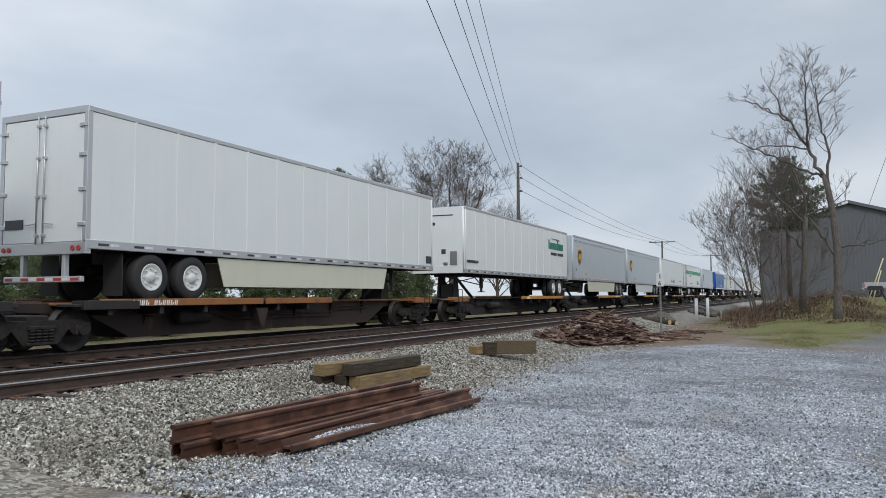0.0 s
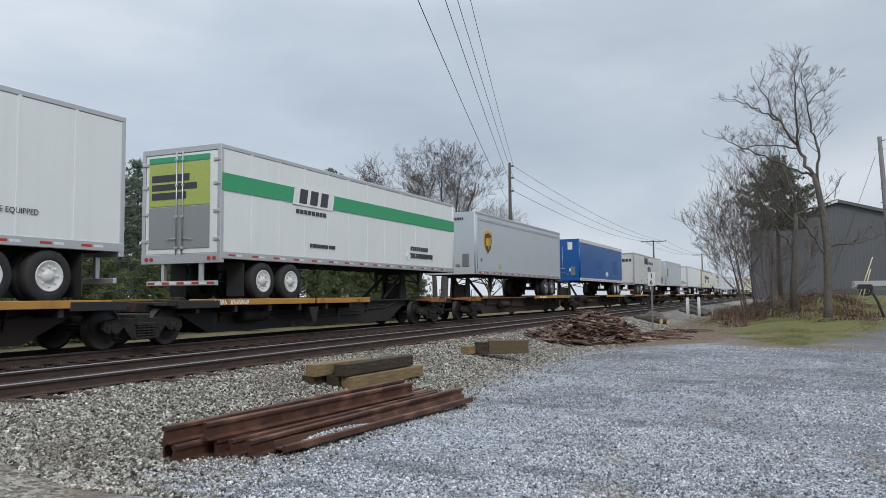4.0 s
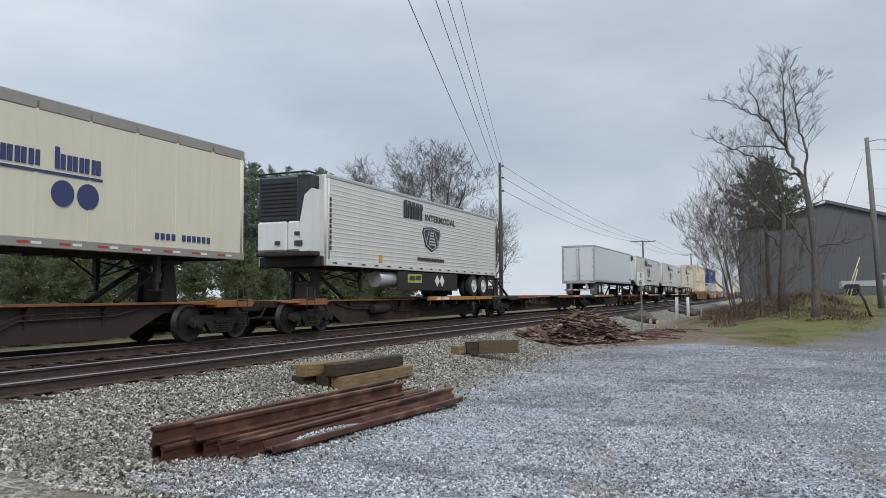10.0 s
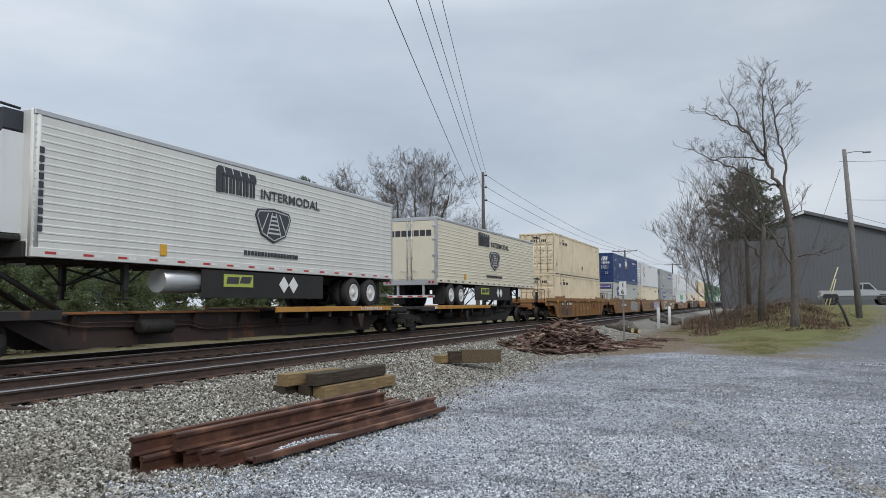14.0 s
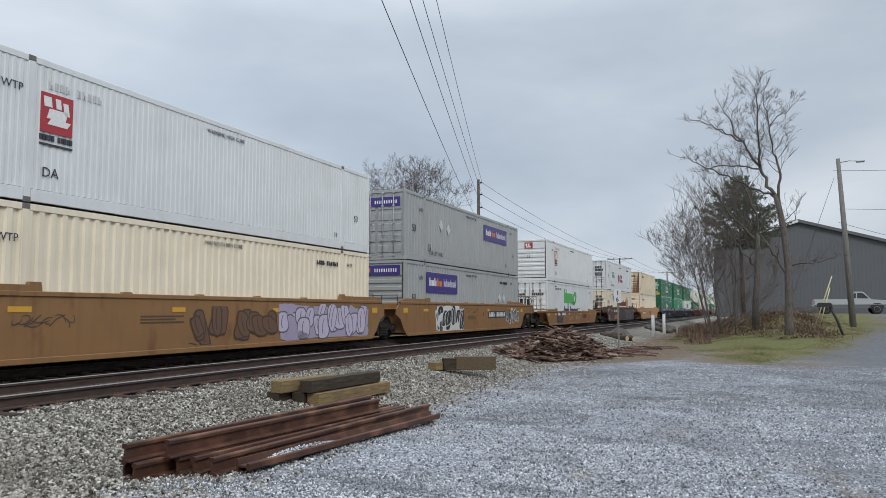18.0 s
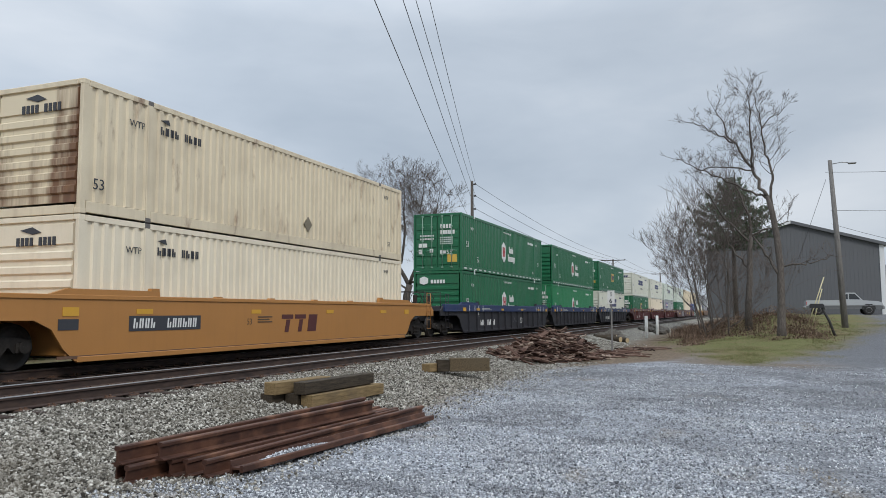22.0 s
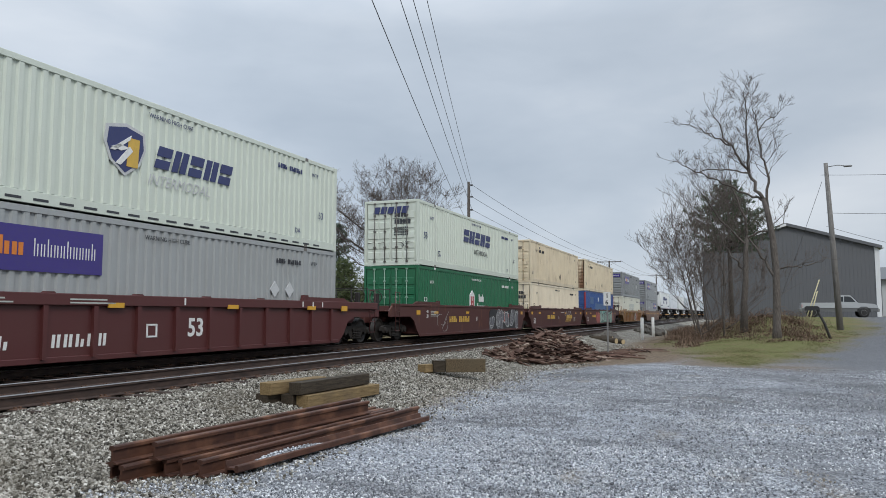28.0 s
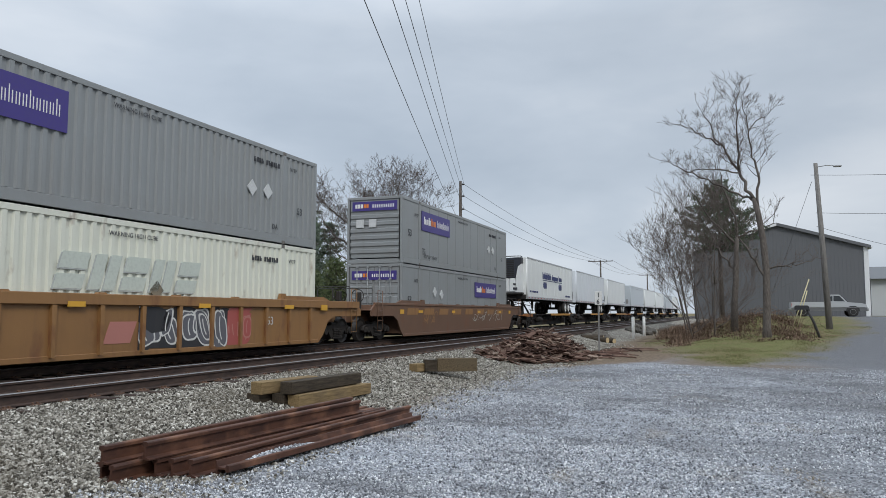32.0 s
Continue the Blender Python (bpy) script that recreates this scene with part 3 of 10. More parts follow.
def ribs_end(y, d):
    """A front wall with wide horizontal ribs; d: -1 faces -y."""
    pts, z = [(y - d * 0.09, 0.25), (y - d * 0.05, 0.25)], 0.42
    while z < CH - 0.75:
        pts += [(y - d * 0.05, z), (y, z + 0.035), (y, z + 0.165), (y - d * 0.05, z + 0.20)]
        z += 0.30
    pts += [(y - d * 0.05, CH - 0.62), (y - d * 0.015, CH - 0.61), (y - d * 0.015, CH - 0.19), (y - d * 0.05, CH - 0.18), (y - d * 0.05, CH - 0.12), (y - d * 0.09, CH - 0.12)]
    return M().prism(pts[::d], "x", -CW + 0.16, CW - 0.16)


def door_shape(y, d, side):
    """One door leaf with pressed panels."""
    m = M()
    a, b = (0.012, CW - 0.13) if side > 0 else (-CW + 0.13, -0.012)
    m.box(a, b, *sorted((y - d * 0.09, y - d * 0.04)), 0.20, CH - 0.12)
    z = 0.28
    while z < CH - 0.4:
        for u in (a + 0.06, (a + b) / 2 + 0.04):
            m.prism([(y - d * 0.04, z), (y - d * 0.008, z + 0.03), (y - d * 0.008, z + 0.30), (y - d * 0.04, z + 0.33)][:: 1 if d > 0 else -1], "x", u, u + (b - a) / 2 - 0.10)
        z += 0.44
    return m


def bars_shape(y, d, side):
    m = M()
    for x in (0.28, 0.78):
        x *= side
        m.cyl("z", (x, y + d * 0.03, CH / 2 + 0.02), 0.020, CH / 2 - 0.14, 8)
        for z in (0.17, 0.8, 1.5, 2.2, CH - 0.14):
            m.cbox(x - 0.05, x + 0.05, *sorted((y - d * 0.02, y + d * 0.06)), z - 0.035, z + 0.035, 0.008)
        m.tube([(x, y + d * 0.06, 1.02), (x + side * 0.30, y + d * 0.07, 0.98)], 0.014, 5)
    return m


def end_frame(y, d, z0, z1):
    return M().cbox(-CW + 0.16, CW - 0.16, *sorted((y - d * 0.12, y)), z0, z1, 0.01)


def roof_shape():
    m = M()
    m.box(-CW + 0.05, CW - 0.05, -CL / 2 + 0.05, CL / 2 - 0.05, CH - 0.07, CH - 0.03)
    for i in range(40):
        y = -CL / 2 + 0.4 + i * 0.395
        m.box(-CW + 0.12, CW - 0.12, y, y + 0.16, CH - 0.03, CH - 0.012)
    m.box(-CW + 0.05, CW - 0.05, -CL / 2 + 0.05, CL / 2 - 0.05, 0.10, 0.18)
    return m


def container(label, mat, s, z, end, style="corrugated", tail="door", marks=None, bar_mat=None):
    """end: what faces the head of the train, door or front."""
    c = thing("shipping_container", label, "shipping container", "containers on the train")
    cast = LETTER_WHITE if "green" in mat.name and "white" not in mat.name else CASTING
    for d in (-1, 1):
        for bay in range(3):
            part("side_panel", shared(f"side_panel|{style}{bay}{d}", lambda: bay_shape(style, bay, d), mat), None, c)
            part("top_rail", shared(f"top_rail|{bay}{d}", lambda: rail_shape(CH - 0.13, CH, bay, d), mat), None, c)
            part("bottom_rail", shared(f"bottom_rail|{bay}{d}", lambda: rail_shape(0.03, 0.27, bay, d), mat), None, c)
        for y in POSTS:
            part("lifting_post", shared(f"lifting_post|{d}{y}", lambda: posts_shape(y, d), mat), None, c)
        for y in (-CL / 2 + 0.085, CL / 2 - 0.085):
            part("corner_post", shared(f"corner_post|{d}{y}", lambda: posts_shape(y, d), mat), None, c)
    part("roof", shared("roof", roof_shape, mat), None, c)
    for y in (-CL / 2 + 0.09, POSTS[0], POSTS[1], CL / 2 - 0.09):
        for d in (-1, 1):
            for z0 in (0.0, CH - 0.115):
                part("corner_casting", shared(f"corner_casting|{d}", lambda: M().cbox(*sorted((d * (CW - 0.16), d * (CW + 0.006))), -0.085, 0.085, 0, 0.118, 0.012), cast if y in POSTS else mat), None, c).location = (0, y, z0)
    for d, what in ((-1, end), (1, tail)):
        y = d * CL / 2
        part("end_sill", shared(f"end_sill|{d}", lambda: end_frame(y, d, 0.0, 0.19), mat), None, c)
        part("end_header", shared(f"end_header|{d}", lambda: end_frame(y, d, CH - 0.12, CH), mat), None, c)
        if what == "door":
            for side in (-1, 1):
                leaf = part("door", shared(f"door|{d}{side}", lambda: door_shape(y, d, side), mat), None, c)
                part("locking_bar", shared(f"locking_bar|{d}{side}", lambda: bars_shape(y, d, side), bar_mat or mat), None, leaf)
        else:
            part("front_wall", shared(f"front_wall|{d}", lambda: ribs_end(y, d), mat), None, c)
    rides(c, s)
    c.location.z = z
    if marks:
        marks(c)
    return c


# markings: plain shapes in the colours of the liveries, and lettering that can be read
def bars(name, parent, mat, rows, x=CW, label=""):
    """Plates on the near side: rows of (y0, z0, y1, z1[, slant])."""
    m = M()
    for r in rows:
        plate(m, rect(*r), x)
    ob = part(name, m, mat, parent, label)
    return tagged(ob, kind="stuff") if len(rows) > 1 else ob


def bars_end(name, parent, mat, rows, y=-CL / 2, label=""):
    m = M()
    for r in rows:
        plate_end(m, rect(*r), y)
    ob = part(name, m, mat, parent, label)
    return tagged(ob, kind="stuff") if len(rows) > 1 else ob


def code(parent, rows, mat, size, y, z, x=CW, gaps=(4,), n=11, name="number_mark"):
    """A unit number as a row of small plain bars."""
    m = M()
    for i in range(n):
        if i not in gaps:
            a = y + 0.62 * size * i
            plate(m, rect(a, z, a + 0.13 * size, z + 0.70 * size), x)
            plate(m, rect(a + 0.24 * size, z, a + 0.36 * size, z + (0.70 if i % 3 else 0.42) * size), x)
    return tagged(part(name, m, mat, parent), kind="stuff")


def ids(c, mat, end_mat=None, right=True):
    """The unit number as bars, and the length and handling marks."""
    lettering("53", 0.42, mat, c, near_side(CW + 0.004, -7.42, 1.22), bold=0.004)
    lettering("WTP", 0.22, mat, c, near_side(CW + 0.004, -6.72, 2.12))
    lettering("53", 0.32, mat, c, near_side(CW + 0.004, 6.85, 1.0))
    lettering("WTP", 0.18, mat, c, near_side(CW + 0.004, 6.42, 2.32))
    lettering("DA", 0.26, mat, c, near_side(CW + 0.004, -5.75, 0.52))
    bars("arrow_mark", c, mat, [(-5.72, 0.76, -5.45, 0.79)])
    lettering("DA", 0.22, mat, c, near_side(CW + 0.004, 5.45, 0.42))
    lettering("WARNING HIGH CUBE", 0.15, mat, c, near_side(CW + 0.004, -0.95, 2.50))
    code(c, 1, mat, 0.20, 4.5, 2.30)


def diamonds(c, mat, spots, size=0.21, x=CW):
    for y, z in spots:
        part("placard", plate(M(), [(y - size, z), (y, z - size), (y + size, z), (y, z + size)], x, 0.010), mat, c, "diamond-shaped placard holder")


def word_blocks(y0, y1, z0, z1, n, tall=(), low=(), gaps=(), lean=0.0):
    """A word as a row of plain blocks: taller and lower ones in its rhythm."""
    step, h, rows = (y1 - y0) / n, z1 - z0, []
    for i in range(n):
        if i in gaps:
            continue
        a, top, bot = y0 + i * step, z1 if i in tall else z0 + 0.70 * h, z0 - (0.22 * h if i in low else 0)
        rows.append((a, bot, a + 0.34 * step, top, lean * h))
        rows.append((a + 0.46 * step, z0, a + 0.80 * step, z0 + 0.70 * h, lean * h))
    return rows


def sign_panel(c, y0, z0, y1, z1):
    """A purple sign with a white and an orange block and thin white strokes."""
    p = bars("sign_panel", c, PURPLE, [(y0, z0, y1, z1)], CW + 0.006, "purple painted sign panel")
    h, w = z1 - z0, y1 - y0
    za, zb = z0 + 0.34 * h, z0 + 0.74 * h
    tagged(bars("white_mark", p, LETTER_WHITE, word_blocks(y0 + 0.07 * w, y0 + 0.30 * w, za, zb, 3, (0, 2)), CW + 0.014), kind="stuff")
    tagged(bars("orange_mark", p, ORANGE, word_blocks(y0 + 0.315 * w, y0 + 0.48 * w, za, zb, 2, (0,)), CW + 0.014), kind="stuff")
    tagged(bars("white_mark", p, LETTER_WHITE, [(a, b, a + 0.4 * (c_ - a), d) for a, b, c_, d, k in word_blocks(y0 + 0.53 * w, y0 + 0.96 * w, za, zb, 10, (0, 2, 5, 9))], CW + 0.014), kind="stuff")


def sign_end(c, z0=CH - 0.60, z1=CH - 0.20):
    y = -CL / 2
    p = bars_end("sign_panel", c, PURPLE, [(-1.04, z0, 1.06, z1)], y - 0.006, "purple painted sign panel")
    h = z1 - z0
    bars_end("white_mark", p, LETTER_WHITE, [(-0.9 + 0.13 * i, z0 + 0.3 * h, -0.80 + 0.13 * i, z0 + 0.72 * h) for i in range(3)], y - 0.014)
    bars_end("orange_mark", p, ORANGE, [(-0.5 + 0.13 * i, z0 + 0.3 * h, -0.40 + 0.13 * i, z0 + 0.72 * h) for i in range(2)], y - 0.014)
    bars_end("white_mark", p, LETTER_WHITE, [(-0.08 + 0.105 * i, z0 + 0.3 * h, -0.03 + 0.105 * i, z0 + 0.66 * h) for i in range(10)], y - 0.014)


def slant_word(c, mat, y0, z0, w, h, n=5, name="slanted_mark", x=CW + 0.004):
    """A bold slanted word as five plain slanted shapes with cuts."""
    m = M()
    lean = 0.30

    def put(*pts):
        plate(m, [(y0 + a * w + lean * b * h, z0 + b * h) for a, b in pts], x)

    def bar(a0, b0, a1, b1):
        put((a0, b0), (a1, b0), (a1, b1), (a0, b1))
    for i in range(n):
        a, b = (i + 0.04) / n, (i + 0.84) / n
        if i % 2 == 0:
            bar(a, 0.0, b, 0.40), bar(a, 0.55, b, 1.0)
        else:
            bar(a, 0.0, (a + b) / 2 - 0.012, 1.0), bar((a + b) / 2 + 0.012, 0.0, b, 1.0)
    return tagged(part(name, m, mat, c, "slanted word as plain shapes"), kind="stuff")


def badge(c, y, z, size=0.55):
    """A pale six-sided badge with red strokes, and two rows of pale strokes beside it."""
    m = M()
    plate(m, [(y - size * 0.62, z - size * 0.6), (y, z - size), (y + size * 0.62, z - size * 0.6), (y + size * 0.62, z + size * 0.6), (y, z + size), (y - size * 0.62, z + size * 0.6)], CW + 0.004)
    p = part("badge", m, LETTER_WHITE, c, "white six-sided badge")
    k = size
    bars("red_mark", p, LETTER_RED, [(y - 0.38 * k, z - 0.45 * k, y - 0.25 * k, z + 0.48 * k), (y - 0.19 * k, z - 0.45 * k, y - 0.08 * k, z + 0.48 * k), (y + 0.08 * k, z - 0.45 * k, y + 0.19 * k, z + 0.48 * k),
                                     (y + 0.25 * k, z - 0.45 * k, y + 0.38 * k, z + 0.48 * k), (y - 0.08 * k, z - 0.08 * k, y + 0.08 * k, z + 0.10 * k)], CW + 0.012)
    a = y + 1.45 * k
    rows = word_blocks(a + 0.40 * k, a + 1.80 * k, z + 0.05 * k, z + 0.70 * k, 3, (0, 2)) + word_blocks(a, a + 2.4 * k, z - 0.78 * k, z - 0.10 * k, 5, (0,), (4,))
    bars("white_mark", c, LETTER_WHITE, rows, CW + 0.004, "white word as plain shapes")


def shield(c, y, z, w, h, mat, x=CW, name="shield_mark", parent=None):
    m = M()
    plate(m, [(y - w, z + 0.15 * h), (y - 0.72 * w, z - 0.5 * h), (y, z - h), (y + 0.72 * w, z - 0.5 * h), (y + w, z + 0.15 * h), (y + 0.92 * w, z + 0.80 * h), (y, z + h), (y - 0.92 * w, z + 0.80 * h)], x)
    return part(name, m, mat, parent or c, "shield-shaped painted mark")


def door_notes(c, mat, extra=True):
    y = -CL / 2 - 0.012
    lettering("53'", 0.30, mat, c, end_side(0.50, y, 0.82))
    rows = [(0.18 + 0.15 * i, 2.12, 0.28 + 0.15 * i, 2.32) for i in range(4)] + [(0.18 + 0.13 * i, 1.82, 0.28 + 0.13 * i, 2.02) for i in range(6)]
    if extra:
        rows += [(0.16 + 0.10 * i, z, 0.22 + 0.10 * i, z + 0.06) for z in (1.62, 1.52, 1.42, 1.32) for i in range(7)]
    bars_end("number_mark", c, mat, rows, y)


LIVERY = dict(
    tan=paint("sun_bleached_tan_paint", (0.70, 0.605, 0.44), 0.5, 0.95, (0.22, 0.15, 0.09), 0.12),
    cream=paint("cream_paint", (0.78, 0.695, 0.54), 0.5, 0.65, (0.25, 0.19, 0.12)),
    navy=paint("dark_blue_paint", (0.015, 0.043, 0.150), 0.42, 0.3),
    ice=paint("pale_grey_paint", (0.47, 0.49, 0.47), 0.45, 0.3),
    white=paint("white_paint", (0.68, 0.70, 0.70), 0.42, 0.5),
    bone=paint("bone_white_paint", (0.64, 0.65, 0.56), 0.45, 0.35, (0.2, 0.15, 0.1), 0.05),
    mint=paint("greenish_white_paint", (0.60, 0.65, 0.57), 0.45, 0.25),
    grey=paint("mid_grey_paint", (0.235, 0.25, 0.255), 0.42, 0.65),
    lead=paint("light_lead_grey_paint", (0.33, 0.345, 0.345), 0.42, 0.6),
    green=paint("deep_green_paint", (0.010, 0.122, 0.053), 0.4, 0.3),
    leaf=paint("fresh_green_paint", (0.020, 0.195, 0.080), 0.42, 0.3),
    blue=paint("royal_blue_paint", (0.028, 0.085, 0.27), 0.45, 0.4),
    rusty=paint("rust_stained_tan_paint", (0.50, 0.38, 0.24), 0.55, 0.6, (0.16, 0.09, 0.05), 0.75),
)


def m_tan(c):
    """A stencilled number at the head end, an arrow above it, and one placard."""
    m = M()
    plate(m, [(-5.75, 2.50), (-5.45, 2.43), (-5.50, 2.56)], CW)
    part("arrow_mark", m, LETTER_DARK, c)
    code(c, 1, LETTER_DARK, 0.27, -5.75, 2.16, n=9)
    lettering("WTP", 0.22, LETTER_DARK, c, near_side(CW + 0.004, -6.75, 2.15))
    lettering("53", 0.34, LETTER_DARK, c, near_side(CW + 0.004, -7.75, 0.55))
    lettering("53", 0.24, LETTER_DARK, c, near_side(CW + 0.004, 6.75, 0.5))
    lettering("WTP", 0.18, LETTER_DARK, c, near_side(CW + 0.004, 6.42, 2.32))
    diamonds(c, flat("grey_brown_placard", (0.19, 0.16, 0.11)), [(0.9, 0.72)], 0.24)
    m = M()
    plate_end(m, [(-0.35, 2.58), (0.0, 2.48), (0.25, 2.52), (0.0, 2.64)], -CL / 2)
    part("arrow_mark", m, LETTER_DARK, c)
    tagged(bars_end("number_mark", c, LETTER_DARK, [(-0.45 + 0.13 * i, 2.24, -0.37 + 0.13 * i, 2.42) for i in range(9) if i != 4], -CL / 2), kind="stuff")


def rust_front():
    """Run-off rust that thickens towards the sill of the wall."""
    k = Nodes("rust_streaked_tan_paint", 0.6)
    pos = k.n.new("ShaderNodeSeparateXYZ")
    k.l.new(k.co, pos.inputs[0])
    low = k.n.new("ShaderNodeMapRange")
    for key, v in (("From Min", 0.1), ("From Max", 2.6), ("To Min", 0.34), ("To Max", 0.02)):
        low.inputs[key].default_value = v
    k.l.new(pos.outputs[2], low.inputs["Value"])
    near = k.n.new("ShaderNodeMapRange")
    for key, v in (("From Min", 0.1), ("From Max", 1.2), ("To Min", 0.0), ("To Max", 0.38)):
        near.inputs[key].default_value = v
    k.l.new(pos.outputs[0], near.inputs["Value"])
    edge = k.n.new("ShaderNodeMath")
    edge.operation = "ADD"
    k.l.new(low.outputs["Result"], edge.inputs[0])
    k.l.new(near.outputs["Result"], edge.inputs[1])
    add = k.n.new("ShaderNodeMath")
    add.operation = "ADD"
    k.l.new(edge.outputs[0], add.inputs[0])
    k.l.new(k.noise(1.0, 6, (3.2, 3.2, 0.30), 0.6), add.inputs[1])
    stain = k.ramp(add.outputs[0], (0.66, (0, 0, 0)), (1.05, (1, 1, 1)))
    rust = k.mix(k.noise(5.0, 5, (2, 2, 0.5)), (0.26, 0.13, 0.06), (0.09, 0.05, 0.035))
    k.color(k.mix(stain, (0.68, 0.585, 0.42), rust))
    return k.mat


RUST_FRONT = rust_front()


def m_rust_front(c):
    m_tan(c)
    for ob in c.children:
        if ob.name.startswith("front_wall"):
            ob.data = shared("front_wall|rust", lambda: ribs_end(-CL / 2, -1), RUST_FRONT)
            ob["label"] = "rust-streaked ribbed front wall"


def m_navy(c):
    ids(c, LETTER_WHITE)
    door_notes(c, LETTER_WHITE)
    bars_end("white_mark", c, LETTER_WHITE, [(x + 0.2 * i, 2.26, x + 0.15 + 0.2 * i, 2.52, 0.04) for x in (-0.85, 0.2) for i in range(3)], -CL / 2 - 0.02)
    bars("white_mark", c, LETTER_WHITE, [(-0.85 + 0.50 * i, 1.85, -0.47 + 0.50 * i, 2.40, 0.08) for i in range(3)])
    bars("orange_mark", c, ORANGE, [(-0.80, 1.64, 0.5, 1.74, 0.1)])
    diamonds(c, LETTER_WHITE, [(-4.30, 1.77), (-3.60, 1.75)], 0.24)
    lettering("TOP LIFT ONLY", 0.27, LETTER_WHITE, c, near_side(CW + 0.004, 4.0, 0.38))


def m_sign_left(c):
    ids(c, LETTER_DARK)
    sign_panel(c, -5.86, 1.60, -2.2, 2.48)
    sign_end(c)
    diamonds(c, GREY_MARK, [(4.4, 1.5), (5.2, 1.5)], 0.24)


def m_sign_left_high(c):
    m_sign_left(c)
    lettering("TOP LIFT ONLY", 0.24, LETTER_DARK, c, near_side(CW + 0.004, -5.6, 0.36))
    bars_end("placard", c, GREY_MARK, [(-0.85, 1.55, -0.5, 1.9, 0), (-0.25, 1.55, 0.1, 1.9, 0)], -CL / 2 - 0.01)


def m_sign_right(c):
    ids(c, LETTER_DARK)
    sign_panel(c, 1.8, 1.64, 5.75, 2.45)
    sign_end(c, CH - 0.68, CH - 0.30)
    lettering("TOP LIFT ONLY", 0.24, LETTER_DARK, c, near_side(CW + 0.004, -5.6, 0.36))
    diamonds(c, GREY_MARK, [(-4.2, 1.75), (-3.3, 1.65)], 0.24)


def m_red_square(c):
    lettering("WTP", 0.22, LETTER_DARK, c, near_side(CW + 0.004, -6.75, 2.12))
    lettering("DA", 0.28, LETTER_DARK, c, near_side(CW + 0.004, -5.80, 0.55))
    lettering("53", 0.30, LETTER_DARK, c, near_side(CW + 0.004, 6.9, 1.05))
    lettering("53", 0.20, LETTER_DARK, c, near_side(CW + 0.004, 5.55, 0.40))
    lettering("WARNING HIGH CUBE", 0.15, LETTER_DARK, c, near_side(CW + 0.004, -0.95, 2.50))
    code(c, 1, GREY_MARK, 0.22, -5.7, 2.32, n=10)
    p = bars("red_mark", c, LETTER_RED, [(-5.87, 1.44, -5.12, 2.23)], CW + 0.004, "red square painted mark")
    bars("white_mark", p, LETTER_WHITE, [(-5.80, 1.95, -5.62, 2.15, -0.03), (-5.52, 1.95, -5.40, 2.15, -0.03), (-5.32, 1.85, -5.20, 2.1, -0.05), (-5.72, 1.60, -5.25, 1.72, 0.08), (-5.74, 1.72, -5.30, 1.92, 0.06)], CW + 0.012)
    tagged(bars("dark_mark", c, LETTER_DARK, [(-5.88 + 0.072 * i, 1.28, -5.83 + 0.072 * i, 1.39) for i in range(11) if i != 5] + [(-5.88, 1.18, -5.10, 1.22)], CW + 0.004), kind="stuff")
    p = bars_end("red_mark", c, LETTER_RED, [(-0.30, 2.26, 0.28, 2.68)], -CL / 2 - 0.004, "red square painted mark")
    bars_end("white_mark", p, LETTER_WHITE, [(-0.22, 2.42, -0.10, 2.6), (-0.04, 2.42, 0.06, 2.6), (-0.18, 2.32, 0.16, 2.4)], -CL / 2 - 0.014)
    lettering("53", 0.26, LETTER_DARK, c, end_side(-0.15, -CL / 2 - 0.008, 1.62))


def m_cream_low(c):
    ids(c, LETTER_DARK)
    door_notes(c, LETTER_DARK, False)


def m_splash(c):
    """Green and navy words as plain shapes, with a green curled shape beside them."""
    leaf = flat("leaf_green_marking", (0.09, 0.40, 0.10))
    rows = word_blocks(-3.05, -0.1, 1.42, 2.46, 5, (0, 1), (2,), lean=0.04)
    bars("green_mark", c, leaf, rows, CW + 0.004, "green word as plain shapes")
    m = M()
    for i in range(22):
        a = 0.30 * i - 0.4
        r0, r1 = 0.30 + 0.04 * math.sin(5 * a), 0.52 + 0.12 * math.sin(2 * a + 0.6)
        plate(m, [(0.55 + r0 * math.cos(a), 1.80 + r0 * math.sin(a)), (0.55 + r1 * 1.15 * math.cos(a), 1.80 + r1 * math.sin(a)), (0.55 + r1 * 1.15 * math.cos(a + 0.2), 1.80 + r1 * math.sin(a + 0.2)), (0.55 + r0 * math.cos(a + 0.3), 1.80 + r0 * math.sin(a + 0.3))], CW + 0.004)
    for k in range(4):
        plate(m, [(-0.5 + 0.3 * k, 1.40), (-0.2 + 0.3 * k, 1.34), (0.3 + 0.2 * k, 1.52), (0.25 + 0.2 * k, 1.58)], CW + 0.004)
    tagged(part("green_splash", m, leaf, c, "curled green shape"), kind="stuff")
    rows = word_blocks(-3.1, 1.75, 0.55, 1.18, 12, (0, 3, 5), gaps=(4,), lean=0.04) + [(1.65, 0.98, 2.5, 1.02)]
    bars("navy_mark", c, LETTER_NAVY, rows, CW + 0.004, "navy word as plain shapes")
    lettering("STACK LIMIT 3 HIGH", 0.20, LETTER_DARK, c, near_side(CW + 0.004, -5.85, 2.32))
    bars("dark_mark", c, LETTER_DARK, [(-5.9 + 0.12 * i, 2.54, -5.83 + 0.12 * i, 2.60, 0.05) for i in range(4)])
    tagged(bars_end("number_mark", c, LETTER_DARK, [(0.2 + 0.14 * i, 1.9, 0.3 + 0.14 * i, 2.05) for i in range(6)] + [(-0.95 + 0.1 * i, 1.9, -0.88 + 0.1 * i, 2.02) for i in range(7)], -CL / 2 - 0.02), kind="stuff")
    lettering("WTP", 0.18, LETTER_DARK, c, near_side(CW + 0.004, 6.35, 2.3))


